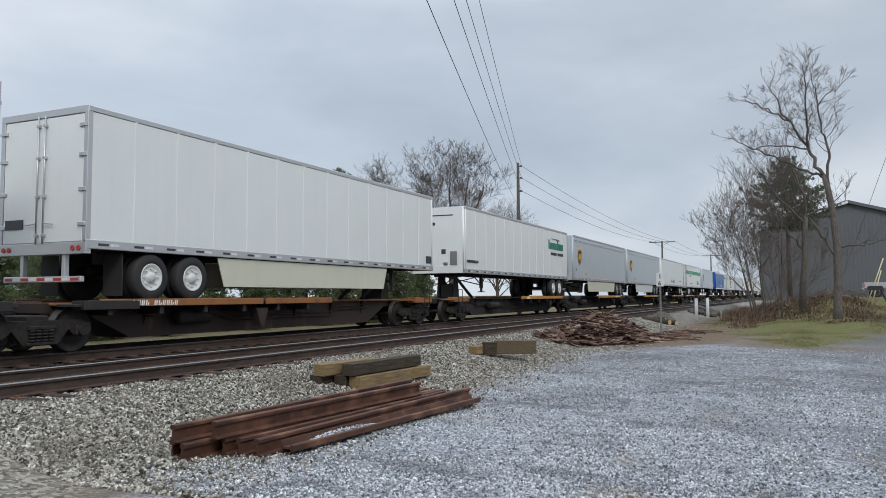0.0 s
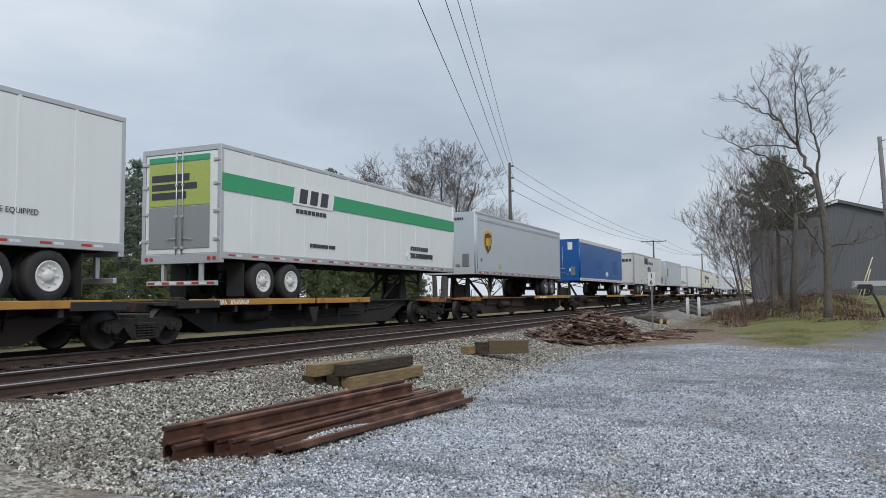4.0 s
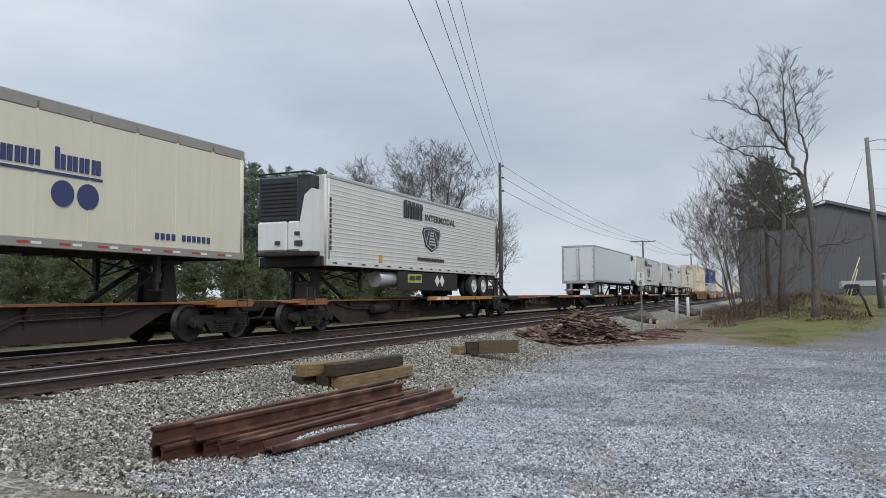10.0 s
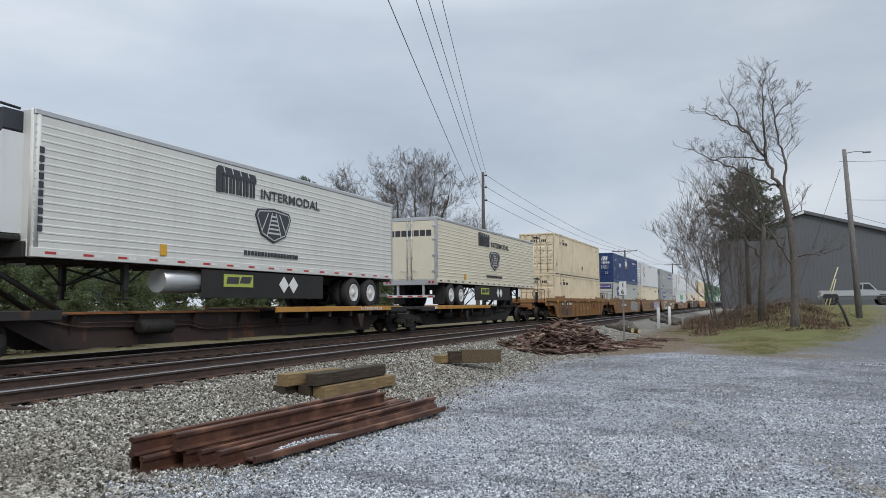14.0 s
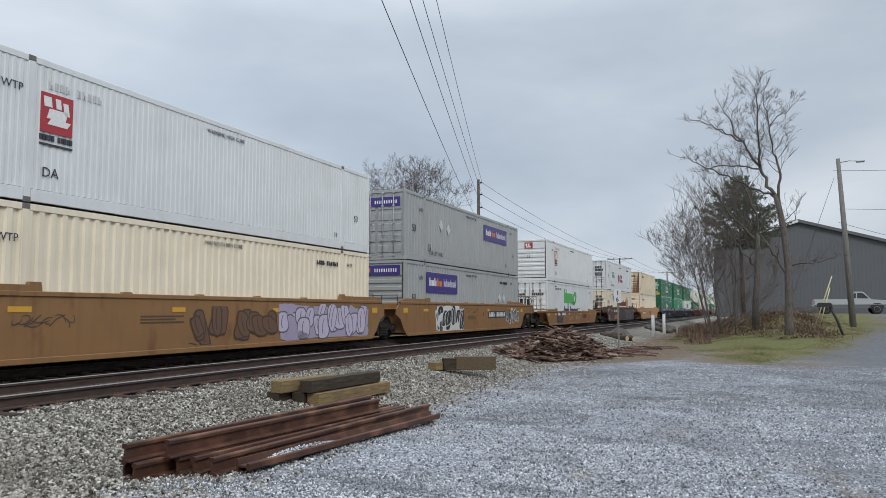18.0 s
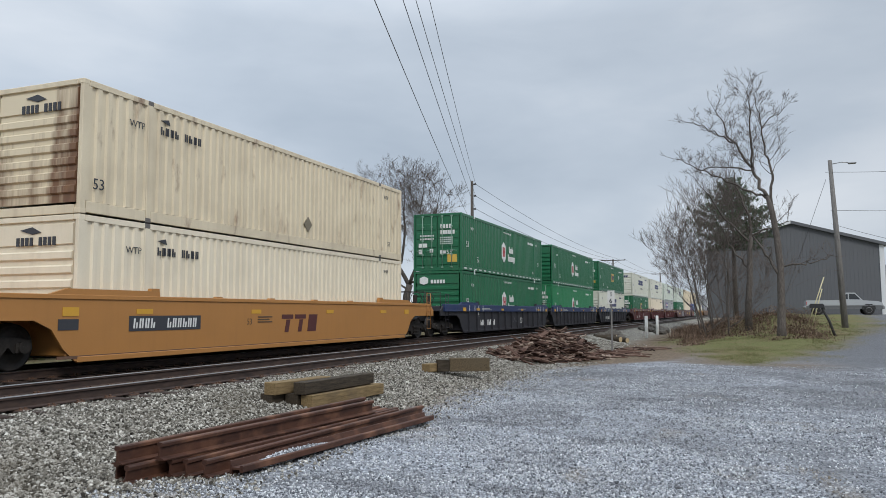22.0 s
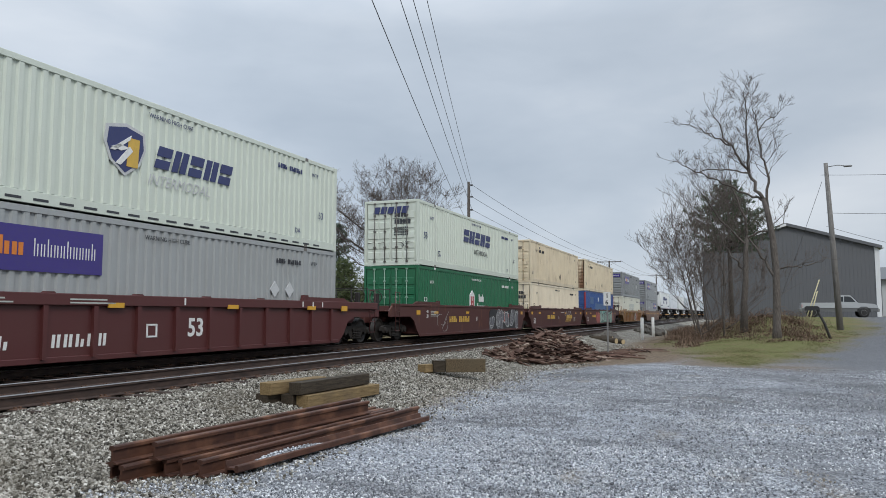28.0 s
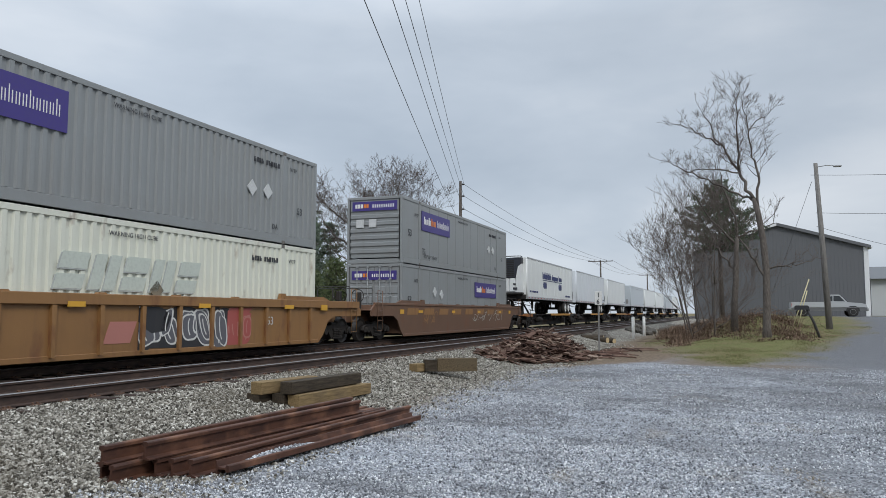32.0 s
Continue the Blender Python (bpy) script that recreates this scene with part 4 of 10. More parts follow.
def m_hub_white(c):
    door_notes(c, LETTER_DARK)
    lettering("53'", 0.42, LETTER_DARK, c, near_side(CW + 0.004, -7.3, 1.25))
    lettering("WTP", 0.22, LETTER_DARK, c, near_side(CW + 0.004, -6.62, 2.28))
    lettering("DA", 0.26, LETTER_DARK, c, near_side(CW + 0.004, -5.85, 0.72))
    lettering("WARNING HIGH CUBE", 0.16, LETTER_DARK, c, near_side(CW + 0.004, -0.70, 2.44))
    lettering("53", 0.26, LETTER_DARK, c, near_side(CW + 0.004, 6.7, 1.0))
    code(c, 1, LETTER_DARK, 0.18, 4.6, 2.34)
    squeeze = Matrix.Diagonal((0.55, 1, 1, 1))
    lettering("TEMPERATURE", 0.34, flat("dull_green_lettering", (0.10, 0.30, 0.12)), c, near_side(CW + 0.004, -4.95, 1.62) @ squeeze)
    lettering("CONTROLLED", 0.40, flat("dull_green_lettering", (0.10, 0.30, 0.12)), c, near_side(CW + 0.004, -4.98, 1.28) @ squeeze, bold=0.008)
    m = M()
    ring = [(-1.42, 1.08), (-0.88, 0.80), (-0.34, 1.08), (-0.34, 1.62), (-0.88, 1.90), (-1.42, 1.62)]
    hole = [(-0.88 + (y + 0.88) * 0.90, 1.35 + (z - 1.35) * 0.90) for y, z in ring]
    for i in range(6):
        j = (i + 1) % 6
        plate(m, [hole[i], ring[i], ring[j], hole[j]], CW + 0.004)
    part("badge", m, GREY_MARK, c, "thin grey six-sided outline")
    crimson = flat("crimson_marking", (0.30, 0.015, 0.05))
    bars("red_mark", c, crimson, [(-1.20, 1.02, -1.12, 1.68), (-1.07, 1.02, -0.97, 1.68), (-0.79, 1.02, -0.69, 1.68), (-0.64, 1.02, -0.56, 1.68), (-0.97, 1.30, -0.79, 1.40)] +
         word_blocks(0.35, 1.20, 1.38, 1.76, 3, (0, 2)) + word_blocks(0.06, 1.50, 0.98, 1.34, 5, (0,), (4,)), CW + 0.010, "crimson word as plain shapes")
    lettering("TOP LIFT ONLY", 0.27, LETTER_DARK, c, near_side(CW + 0.004, -5.85, 0.40))
    lettering("TOP LIFT ONLY", 0.17, LETTER_DARK, c, near_side(CW + 0.004, 4.7, 0.38))


def m_red_word(c):
    door_notes(c, LETTER_DARK)
    lettering("53 ft", 0.44, LETTER_DARK, c, near_side(CW + 0.004, -7.72, 1.55))
    lettering("XHC", 0.44, LETTER_DARK, c, near_side(CW + 0.004, -7.72, 1.05))
    lettering("WTP", 0.22, LETTER_DARK, c, near_side(CW + 0.004, -6.72, 2.2))
    lettering("WTP", 0.16, LETTER_DARK, c, near_side(CW + 0.004, 6.4, 2.3))
    lettering("STACK LIMIT 3 HIGH", 0.16, LETTER_DARK, c, near_side(CW + 0.004, -5.9, 2.38))
    sky, ink = flat("sky_blue_marking", (0.13, 0.27, 0.42)), flat("slate_blue_marking", (0.05, 0.07, 0.10))
    for mat, a, n in ((sky, -4.75, 4), (ink, -3.0, 5)):
        bars("tint_mark", c, mat, [(q[0], q[1], q[2], 2.34, 0.02) for q in word_blocks(a, a + 0.40 * n, 2.0, 2.34, n)], CW + 0.002, "blue word as plain shapes")
    tagged(bars("dark_mark", c, ink, [(-4.75 + 0.13 * i, 1.86, -4.69 + 0.13 * i, 1.94) for i in range(28) if i not in (12, 23)], CW), kind="stuff")
    rows = word_blocks(-1.05, 3.7, 1.36, 1.98, 10, (0, 1, 2, 6, 9), (4,))
    bars("red_mark", c, flat("oxblood_marking", (0.16, 0.02, 0.015)), rows, CW + 0.004, "oxblood word as plain shapes")
    m = M()
    plate(m, [(3.95, 1.22), (4.80, 1.22), (4.92, 1.75), (4.62, 2.35), (4.15, 2.35), (3.85, 1.75)], CW + 0.004)
    p = part("crest", m, GOLD, c, "gold crest shape")
    bars("red_mark", p, LETTER_RED, [(3.95, 1.5, 4.12, 2.0, -0.04), (4.66, 1.5, 4.82, 2.0, 0.04), (4.2, 2.0, 4.58, 2.1)], CW + 0.012)
    bars("blue_mark", p, LETTER_NAVY, [(4.12, 1.28, 4.62, 1.50)], CW + 0.012)


def m_hub_green(c):
    ids(c, LETTER_WHITE)
    badge(c, -0.9, 1.40, 0.60)
    tagged(bars("white_tape", c, TAPE_WHITE, [(-7.7 + 0.78 * i, 0.10, -7.35 + 0.78 * i, 0.17) for i in range(20)], CW + 0.004), kind="stuff")


def m_hub_green_door(c):
    m_hub_green(c)
    door_notes(c, LETTER_WHITE)
    bars_end("white_mark", c, LETTER_WHITE, [(-0.92 + 0.085 * i, 1.72, -0.87 + 0.085 * i, 1.80) for i in range(9)] + [(-0.92 + 0.085 * i, 1.56, -0.87 + 0.085 * i, 1.64) for i in range(9)] + [(-1.0, 1.18, -0.55, 1.38), (-1.0, 0.85, -0.82, 1.08), (-0.40, 0.92, -0.22, 1.10), (0.16, 0.85, 0.46, 1.02)], -CL / 2 - 0.012)
    bars_end("orange_mark", c, GOLD, [(0.55, 0.42, 1.05, 0.80)], -CL / 2 - 0.012)


def m_hub_green_front(c):
    m_hub_green(c)
    m = M()
    plate_end(m, [(-0.95, 2.28), (-0.72, 2.2), (-0.5, 2.28), (-0.5, 2.52), (-0.72, 2.62), (-0.95, 2.52)], -CL / 2 - 0.004)
    part("badge", m, LETTER_WHITE, c)
    bars_end("white_mark", c, LETTER_WHITE, [(-0.35 + 0.16 * i, 2.26, -0.24 + 0.16 * i, 2.44) for i in range(5)], -CL / 2 - 0.004)
    lettering("53", 0.28, LETTER_WHITE, c, end_side(-0.1, -CL / 2 - 0.006, 0.95))


def m_square(c):
    ids(c, LETTER_WHITE)
    door_notes(c, LETTER_WHITE)
    p = bars("yellow_mark", c, GOLD, [(-0.77, 1.14, 0.80, 1.97)], CW + 0.004, "yellow square painted mark")
    bars("dark_mark", p, LETTER_DARK, [(-0.66, 1.24, -0.40, 1.88), (-0.34, 1.24, -0.18, 1.88)], CW + 0.012)
    bars("navy_mark", p, LETTER_NAVY, [(-0.08, 1.30, 0.08, 1.76), (0.16, 1.30, 0.32, 1.76), (0.42, 1.30, 0.54, 1.76), (0.58, 1.48, 0.70, 1.76)], CW + 0.012)
    bars_end("yellow_mark", c, GOLD, [(-0.9, 1.95, -0.35, 2.35), (0.2, 0.75, 0.95, 1.0)], -CL / 2 - 0.02)
    diamonds(c, LETTER_WHITE, [(4.3, 1.72)], 0.22)
    bars("white_mark", c, LETTER_WHITE, [(-3.4, 0.42, -3.0, 0.52), (4.4, 0.62, 4.6, 0.68)])


def m_slant(c):
    ids(c, LETTER_NAVY)
    slant_word(c, LETTER_NAVY, -2.35, 1.52, 4.45, 0.62)
    lettering("INTERMODAL", 0.36, LETTER_DARK, c, near_side(CW + 0.004, -0.6, 0.92))
    bars_end("slanted_mark", c, LETTER_NAVY, [(-0.55 + 0.26 * i, 2.28, -0.36 + 0.26 * i, 2.52, 0.08) for i in range(5)], -CL / 2 - 0.004)
    lettering("53ft", 0.30, LETTER_NAVY, c, end_side(-0.25, -CL / 2 - 0.006, 1.35))


def m_slant_shield(c):
    ids(c, LETTER_NAVY)
    slant_word(c, LETTER_NAVY, -0.75, 1.34, 2.95, 0.54)
    lettering("INTERMODAL", 0.36, GREY_MARK, c, near_side(CW + 0.004, -0.95, 0.92), shear=0.3)
    q = shield(c, -1.65, 1.57, 0.63, 0.60, GREY_MARK, CW + 0.002, "shield_border")
    p = shield(c, -1.65, 1.57, 0.55, 0.52, LETTER_NAVY, CW + 0.010, parent=q)
    bars("gold_mark", p, GOLD, [(-1.62, 1.20, -1.28, 1.86, 0.04)], CW + 0.020)
    m = M()
    plate(m, [(-2.12, 1.50), (-1.98, 1.50), (-1.55, 1.80), (-1.50, 1.92)], CW + 0.028)
    plate(m, [(-2.10, 1.56), (-1.80, 1.52), (-1.55, 1.62), (-1.85, 1.66)], CW + 0.028)
    plate(m, [(-1.95, 1.22), (-1.80, 1.20), (-1.45, 1.56), (-1.55, 1.66)], CW + 0.028)
    part("white_mark", m, LETTER_WHITE, p)
    bars("slanted_mark", c, LETTER_DARK, [(-7.7 + 0.62 * i, 0.09, -7.35 + 0.62 * i, 0.14) for i in range(24)], CW + 0.002)
    bars_end("slanted_mark", c, LETTER_NAVY, [(-0.3 + 0.22 * i, 2.3, -0.14 + 0.22 * i, 2.5, 0.06) for i in range(4)], -CL / 2 - 0.004)
    lettering("53ft", 0.30, LETTER_NAVY, c, end_side(-0.25, -CL / 2 - 0.006, 1.35))


def m_slant_low(c):
    ids(c, LETTER_NAVY)
    slant_word(c, LETTER_NAVY, -2.17, 1.40, 4.4, 0.80)
    bars_end("slanted_mark", c, LETTER_NAVY, [(-0.5 + 0.24 * i, 2.24, -0.32 + 0.24 * i, 2.5, 0.08) for i in range(5)], -CL / 2 - 0.004)


def m_slant_door(c):
    ids(c, LETTER_NAVY)
    slant_word(c, LETTER_NAVY, -2.24, 1.54, 4.45, 0.64)
    lettering("INTERMODAL", 0.38, LETTER_DARK, c, near_side(CW + 0.004, -0.6, 1.0))
    bars_end("slanted_mark", c, LETTER_NAVY, [(-0.85 + 0.34 * i, 2.28, -0.58 + 0.34 * i, 2.58, 0.08) for i in range(5)], -CL / 2 - 0.03)
    door_notes(c, LETTER_DARK)


def m_faded(c):
    ids(c, LETTER_DARK)
    slant_word(c, flat("faded_pale_marking", (0.50, 0.54, 0.48)), -2.43, 1.29, 4.55, 0.77, name="faded_mark")
    slant_word(c, flat("pale_grey_shadow_marking", (0.40, 0.42, 0.40)), -2.47, 1.26, 4.55, 0.77, name="faded_mark", x=CW)
    diamonds(c, flat("grey_brown_placard", (0.19, 0.16, 0.11)), [(0.6, 1.32)], 0.24)
    lettering("INTERMODAL", 0.27, LETTER_DARK, c, end_side(-0.72, -CL / 2 - 0.04, 1.98))
    bars_end("number_mark", c, LETTER_DARK, [(-0.75 + 0.17 * i, 1.62, -0.63 + 0.17 * i, 1.84) for i in range(10) if i != 4], -CL / 2 - 0.03)


def m_blue(c):
    bars("pale_patch", c, paint("faded_blue_patch", (0.055, 0.125, 0.27), 0.5, 0.4), [(-5.7, 1.72, -4.0, 2.35)], CW + 0.002, "faded patch of blue paint")
    bars("pale_patch", c, paint("faded_blue_patch", (0.055, 0.125, 0.27), 0.5, 0.4), [(-3.2, 0.60, 2.8, 1.80)], CW + 0.002, "faded patch of blue paint")
    bars("white_mark", c, LETTER_WHITE, [(-1.62, 2.0, -1.12, 2.38)], CW + 0.006)
    code(c, 1, LETTER_WHITE, 0.22, 4.4, 2.28, n=9)
    lettering("53", 0.36, LETTER_WHITE, c, near_side(CW + 0.004, 6.75, 1.3))
    m = M()
    m.cbox(CW - 0.10, CW + 0.006, -CL / 2 - 0.004, -CL / 2 + 0.16, 0.1, CH - 0.1, 0.01)
    m.cbox(CW - 0.10, CW + 0.006, CL / 2 - 0.16, CL / 2 + 0.004, 0.1, CH - 0.1, 0.01)
    part("red_corner", m, paint("red_corner_paint", (0.35, 0.03, 0.035)), c, "red-painted corner post")
    bars_end("number_mark", c, LETTER_WHITE, [(0.25 + 0.13 * i, 1.1, 0.35 + 0.13 * i, 1.26) for i in range(5)], -CL / 2 - 0.02)


L = LIVERY
LOW, HIGH = 0.31, 3.20
STACKS = [
    (360.9, ("sun-bleached tan container with rear doors facing forward", "tan", "door", "corrugated", m_tan), ("tan container with doors, in the well of a gold car", "tan", "door", "corrugated", m_tan)),
    (384.2, ("dark blue container with white marks on its doors", "navy", "door", "corrugated", m_navy), ("pale grey container with purple sign panels", "ice", "front", "corrugated", m_sign_left)),
    (403.5, ("white container with red square marks", "white", "front", "shallow", m_red_square), ("cream container with stained doors", "cream", "door", "corrugated", m_cream_low)),
    (422.8, ("grey container with a purple sign and dirty doors", "lead", "door", "corrugated", m_sign_right), ("grey container with purple sign panels", "lead", "front", "corrugated", m_sign_left)),
    (446.1, ("white container with red square marks on a white one", "white", "front", "shallow", m_red_square), ("smooth white refrigerated container with green splash shapes", "white", "door", "plain", m_splash)),
    (469.45, ("smooth white container with a red badge and stained doors", "white", "door", "plain", m_hub_white), ("smooth cream container with dark red marks and a crest", "cream", "door", "plain", m_red_word)),
    (492.9, ("tan container with a rust-streaked front wall", "tan", "front", "corrugated", m_rust_front), ("cream container with a stained front wall", "cream", "front", "corrugated", m_tan)),
    (516.2, ("deep green container with badge and marked doors", "green", "door", "corrugated", m_hub_green_door), ("deep green container with a pale badge", "green", "front", "corrugated", m_hub_green_front)),
    (535.5, ("deep green container with a pale badge", "green", "front", "corrugated", m_hub_green), ("fresh green container with a pale badge", "leaf", "door", "corrugated", m_hub_green_door)),
    (554.8, ("deep green container with a yellow square", "green", "door", "corrugated", m_square), ("bone white container with slanted navy marks", "bone", "front", "corrugated", m_slant_low)),
    (578.2, ("bone white container with slanted navy marks and rust runs", "bone", "front", "corrugated", m_slant), ("deep green container with a yellow square", "green", "door", "corrugated", m_square)),
    (597.5, ("bone white container with slanted navy marks", "bone", "front", "corrugated", m_slant), ("cream container with stained doors", "cream", "door", "corrugated", m_cream_low)),
    (616.8, ("greenish white container with a blue and gold shield", "mint", "front", "corrugated", m_slant_shield), ("grey container with purple sign panels", "lead", "front", "corrugated", m_sign_left)),
    (640.15, ("greenish white container with slanted marks and doors", "mint", "door", "corrugated", m_slant_door), ("deep green container with a pale badge", "green", "door", "corrugated", m_hub_green)),
    (659.4, ("sun-bleached tan container with rusty doors", "tan", "door", "corrugated", m_tan), ("cream tan container with rusty doors", "cream", "door", "corrugated", m_cream_low)),
    (678.7, ("tan container with a rust-streaked front wall", "tan", "front", "corrugated", m_rust_front), ("royal blue container with red corner posts", "blue", "door", "corrugated", m_blue)),
    (702.0, ("mid grey container with purple sign panels", "grey", "front", "corrugated", m_sign_left_high), ("bone white container with faded slanted marks", "bone", "door", "corrugated", m_faded)),
    (725.3, ("mid grey container with purple sign panels", "grey", "front", "plain", m_sign_left_high), ("mid grey container with purple signs and doors", "grey", "door", "plain", m_sign_right)),
]
DOOR_BARS = {"tan": L["rusty"], "green": paint("pale_green_door_bar_paint", (0.20, 0.33, 0.25)), "leaf": paint("pale_green_door_bar_paint", (0.20, 0.33, 0.25)), "mint": paint("dark_door_bar_paint", (0.12, 0.11, 0.10)), "bone": paint("dark_door_bar_paint", (0.12, 0.11, 0.10)), "white": paint("dark_door_bar_paint", (0.12, 0.11, 0.10)),
             "cream": paint("dark_door_bar_paint", (0.12, 0.11, 0.10))}
for s, up, low in STACKS:
    for z, (label, tint, end, style, marks) in ((HIGH, up), (LOW, low)):
        container(label, L[tint], s, z, end, style, "front" if end == "door" else "door", marks, DOOR_BARS.get(tint))
# ---- well cars ----
CAR = dict(
    gold=paint("weathered_gold_car_paint", (0.255, 0.130, 0.046), 0.55, 1.0, (0.10, 0.055, 0.03), 0.22),
    orange=paint("orange_gold_car_paint", (0.42, 0.19, 0.05), 0.5, 0.4, (0.14, 0.07, 0.03)),
    maroon=paint("maroon_car_paint", (0.085, 0.021, 0.020), 0.55, 0.5, (0.08, 0.05, 0.04)),
    brown=paint("oxide_red_car_paint", (0.074, 0.022, 0.018), 0.6, 0.6, (0.07, 0.045, 0.04), 0.1),
    plum=paint("dull_plum_car_paint", (0.072, 0.033, 0.029), 0.6, 0.7, (0.07, 0.05, 0.045), 0.1),
    slate=paint("dark_slate_car_paint", (0.022, 0.022, 0.028), 0.6, 0.6, (0.05, 0.036, 0.03)),
    deep=paint("deep_blue_car_band", (0.015, 0.033, 0.105), 0.5, 0.4),
    dusk=paint("grime_brown_car_paint", (0.14, 0.075, 0.045), 0.6, 0.8, (0.06, 0.04, 0.03), 0.3),
)
WX = 1.42
JOINT, TAIL_TRUCK, TAIL_END = 9.65, 10.0, 11.2


def well_side(lo, hi, s, z=1.46):
    """One side plate, arched over the trucks; lo, hi: how far it reaches."""
    m = M()
    m.prism([(-8.15, 0.15), (8.15, 0.15), (8.45, 0.40), (8.75, 0.80), (9.15, 0.98), (hi, 0.98), (hi, z - 0.24 * (z > 1.3)), (hi - 0.35, z), (lo + 0.35, z), (lo, z - 0.24 * (z > 1.3)), (lo, 0.98),
             (-9.15, 0.98), (-8.75, 0.80), (-8.45, 0.40)], "x", *sorted((s * (WX - 0.06), s * WX)))
    return m


def well_rib(s):
    return M().prism([(-0.045, 0.2), (0.045, 0.2), (0.06, 1.30), (-0.06, 1.30)], "x", *sorted((s * (WX - 0.01), s * (WX + 0.085))))


def chord(lo, hi, z0, z1, s, out=0.03):
    return M().cbox(*sorted((s * (WX - 0.08), s * (WX + out))), lo, hi, z0, z1, 0.012)


def ladder(y, z0, z1, x=WX + 0.05, d=0.42):
    m = M()
    for yy in (y, y + d):
        m.tube([(x, yy, z0), (x, yy, z1)], 0.014, 5)
    n = max(2, int((z1 - z0) / 0.33))
    for i in range(n + 1):
        z = z0 + (z1 - z0) * i / n
        m.tube([(x, y, z), (x, y + d, z)], 0.013, 5)
    return m


def coupler(d):
    m = M()
    m.cbox(-0.13, 0.13, *sorted((0, d * 0.75)), -0.14, 0.14, 0.02)
    m.cbox(-0.19, 0.19, *sorted((d * 0.70, d * 1.05)), -0.16, 0.16, 0.05)
    m.tube([(0.2, 0, 0.0), (0.30, d * 0.4, -0.3), (0.12, d * 0.9, -0.38)], 0.03, 6)
    return m


def blobs(rng, y0, y1, z0, z1, n, x, big=0.4):
    """Loose rounded swashes of spray paint as thin plates."""
    m = M()
    for i in range(n):
        cy, cz = rng.uniform(y0, y1), rng.uniform(z0, z1)
        ry, rz, tw = rng.uniform(0.2, 1) * big, rng.uniform(0.25, 1) * big * 0.6, rng.uniform(-0.6, 0.6)
        pts = []
        for k in range(9):
            a = 2 * math.pi * k / 9
            r = 1 + 0.28 * math.sin(2 * a + i) + rng.uniform(-0.12, 0.12)
            u, w = ry * r * math.cos(a), rz * r * math.sin(a)
            pts.append((min(y1, max(y0, cy + u + tw * w)), min(z1, max(z0, cz + w))))
        plate(m, pts, x + 0.0007 * i)
    return m


def band(m, pts, full, x):
    """A curving brush band, thinner towards its ends where it is long."""
    n = len(pts)
    lo, hi = [], []
    for i, (y, z) in enumerate(pts):
        wide = full * (0.35 + 0.65 * math.sin(math.pi * (i + 0.6) / (n + 0.2))) if n > 5 else full
        (ya, za), (yb, zb) = pts[max(i - 1, 0)], pts[min(i + 1, n - 1)]
        k = math.hypot(yb - ya, zb - za) or 1.0
        u, w = -(zb - za) / k * wide / 2, (yb - ya) / k * wide / 2
        lo.append((x, y - u, z - w))
        hi.append((x, y + u, z + w))
    m.add(lo + hi, [(i, i + 1, n + i + 1, n + i) for i in range(n - 1)])


def letter_bands(rng, y0, y1, z0, z1, n):
    """Loose overlapping swooshes, hooks and arrows that fill a stretch of the side."""
    out, step = [], (y1 - y0) / n
    for i in range(n):
        cy = y0 + (i + 0.5) * step
        for k in range(2):
            w0, sweep = rng.uniform(0, 6.28), rng.choice((-1, 1)) * rng.uniform(1.6, 3.4)
            ry, rz = step * rng.uniform(0.35, 0.75), (z1 - z0) * rng.uniform(0.28, 0.46)
            oy, oz = cy + rng.uniform(-0.3, 0.3) * step, (z0 + z1) / 2 + rng.uniform(-0.16, 0.16) * (z1 - z0)
            row = []
            for j in range(11):
                f = j / 10
                a = w0 + sweep * f
                g = 1.0 - 0.45 * f
                row.append((min(y1, max(y0, oy + ry * g * math.cos(a) + 0.5 * step * f * (1 if k else -1))), min(z1, max(z0, oz + rz * g * math.sin(a)))))
            out.append(row)
        if i % 2:
            out.append([(cy - 0.6 * step, z0 + 0.1 * (z1 - z0)), (cy, z0 + rng.uniform(0.3, 0.6) * (z1 - z0)), (cy + 0.7 * step, z1 - 0.05)])
    return out


def stroke(m, pts, wide, x):
    """A fat stroke of even width along a smoothed path."""
    fine = []
    for i in range(len(pts) - 1):
        p0, p1, p2, p3 = (Vector(pts[min(max(j, 0), len(pts) - 1)]) for j in (i - 1, i, i + 1, i + 2))
        for k in range(5):
            u = k / 5
            fine.append(0.5 * (2 * p1 + (p2 - p0) * u + (2 * p0 - 5 * p1 + 4 * p2 - p3) * u * u + (3 * p1 - p0 - 3 * p2 + p3) * u ** 3))
    fine.append(Vector(pts[-1]))
    n, lo, hi = len(fine), [], []
    for i, q in enumerate(fine):
        d = (fine[min(i + 1, n - 1)] - fine[max(i - 1, 0)]).normalized() * wide / 2
        lo.append((x, q.x + d.y, q.y - d.x))
        hi.append((x, q.x - d.y, q.y + d.x))
    m.add(lo + hi, [(i, i + 1, n + i + 1, n + i) for i in range(n - 1)])


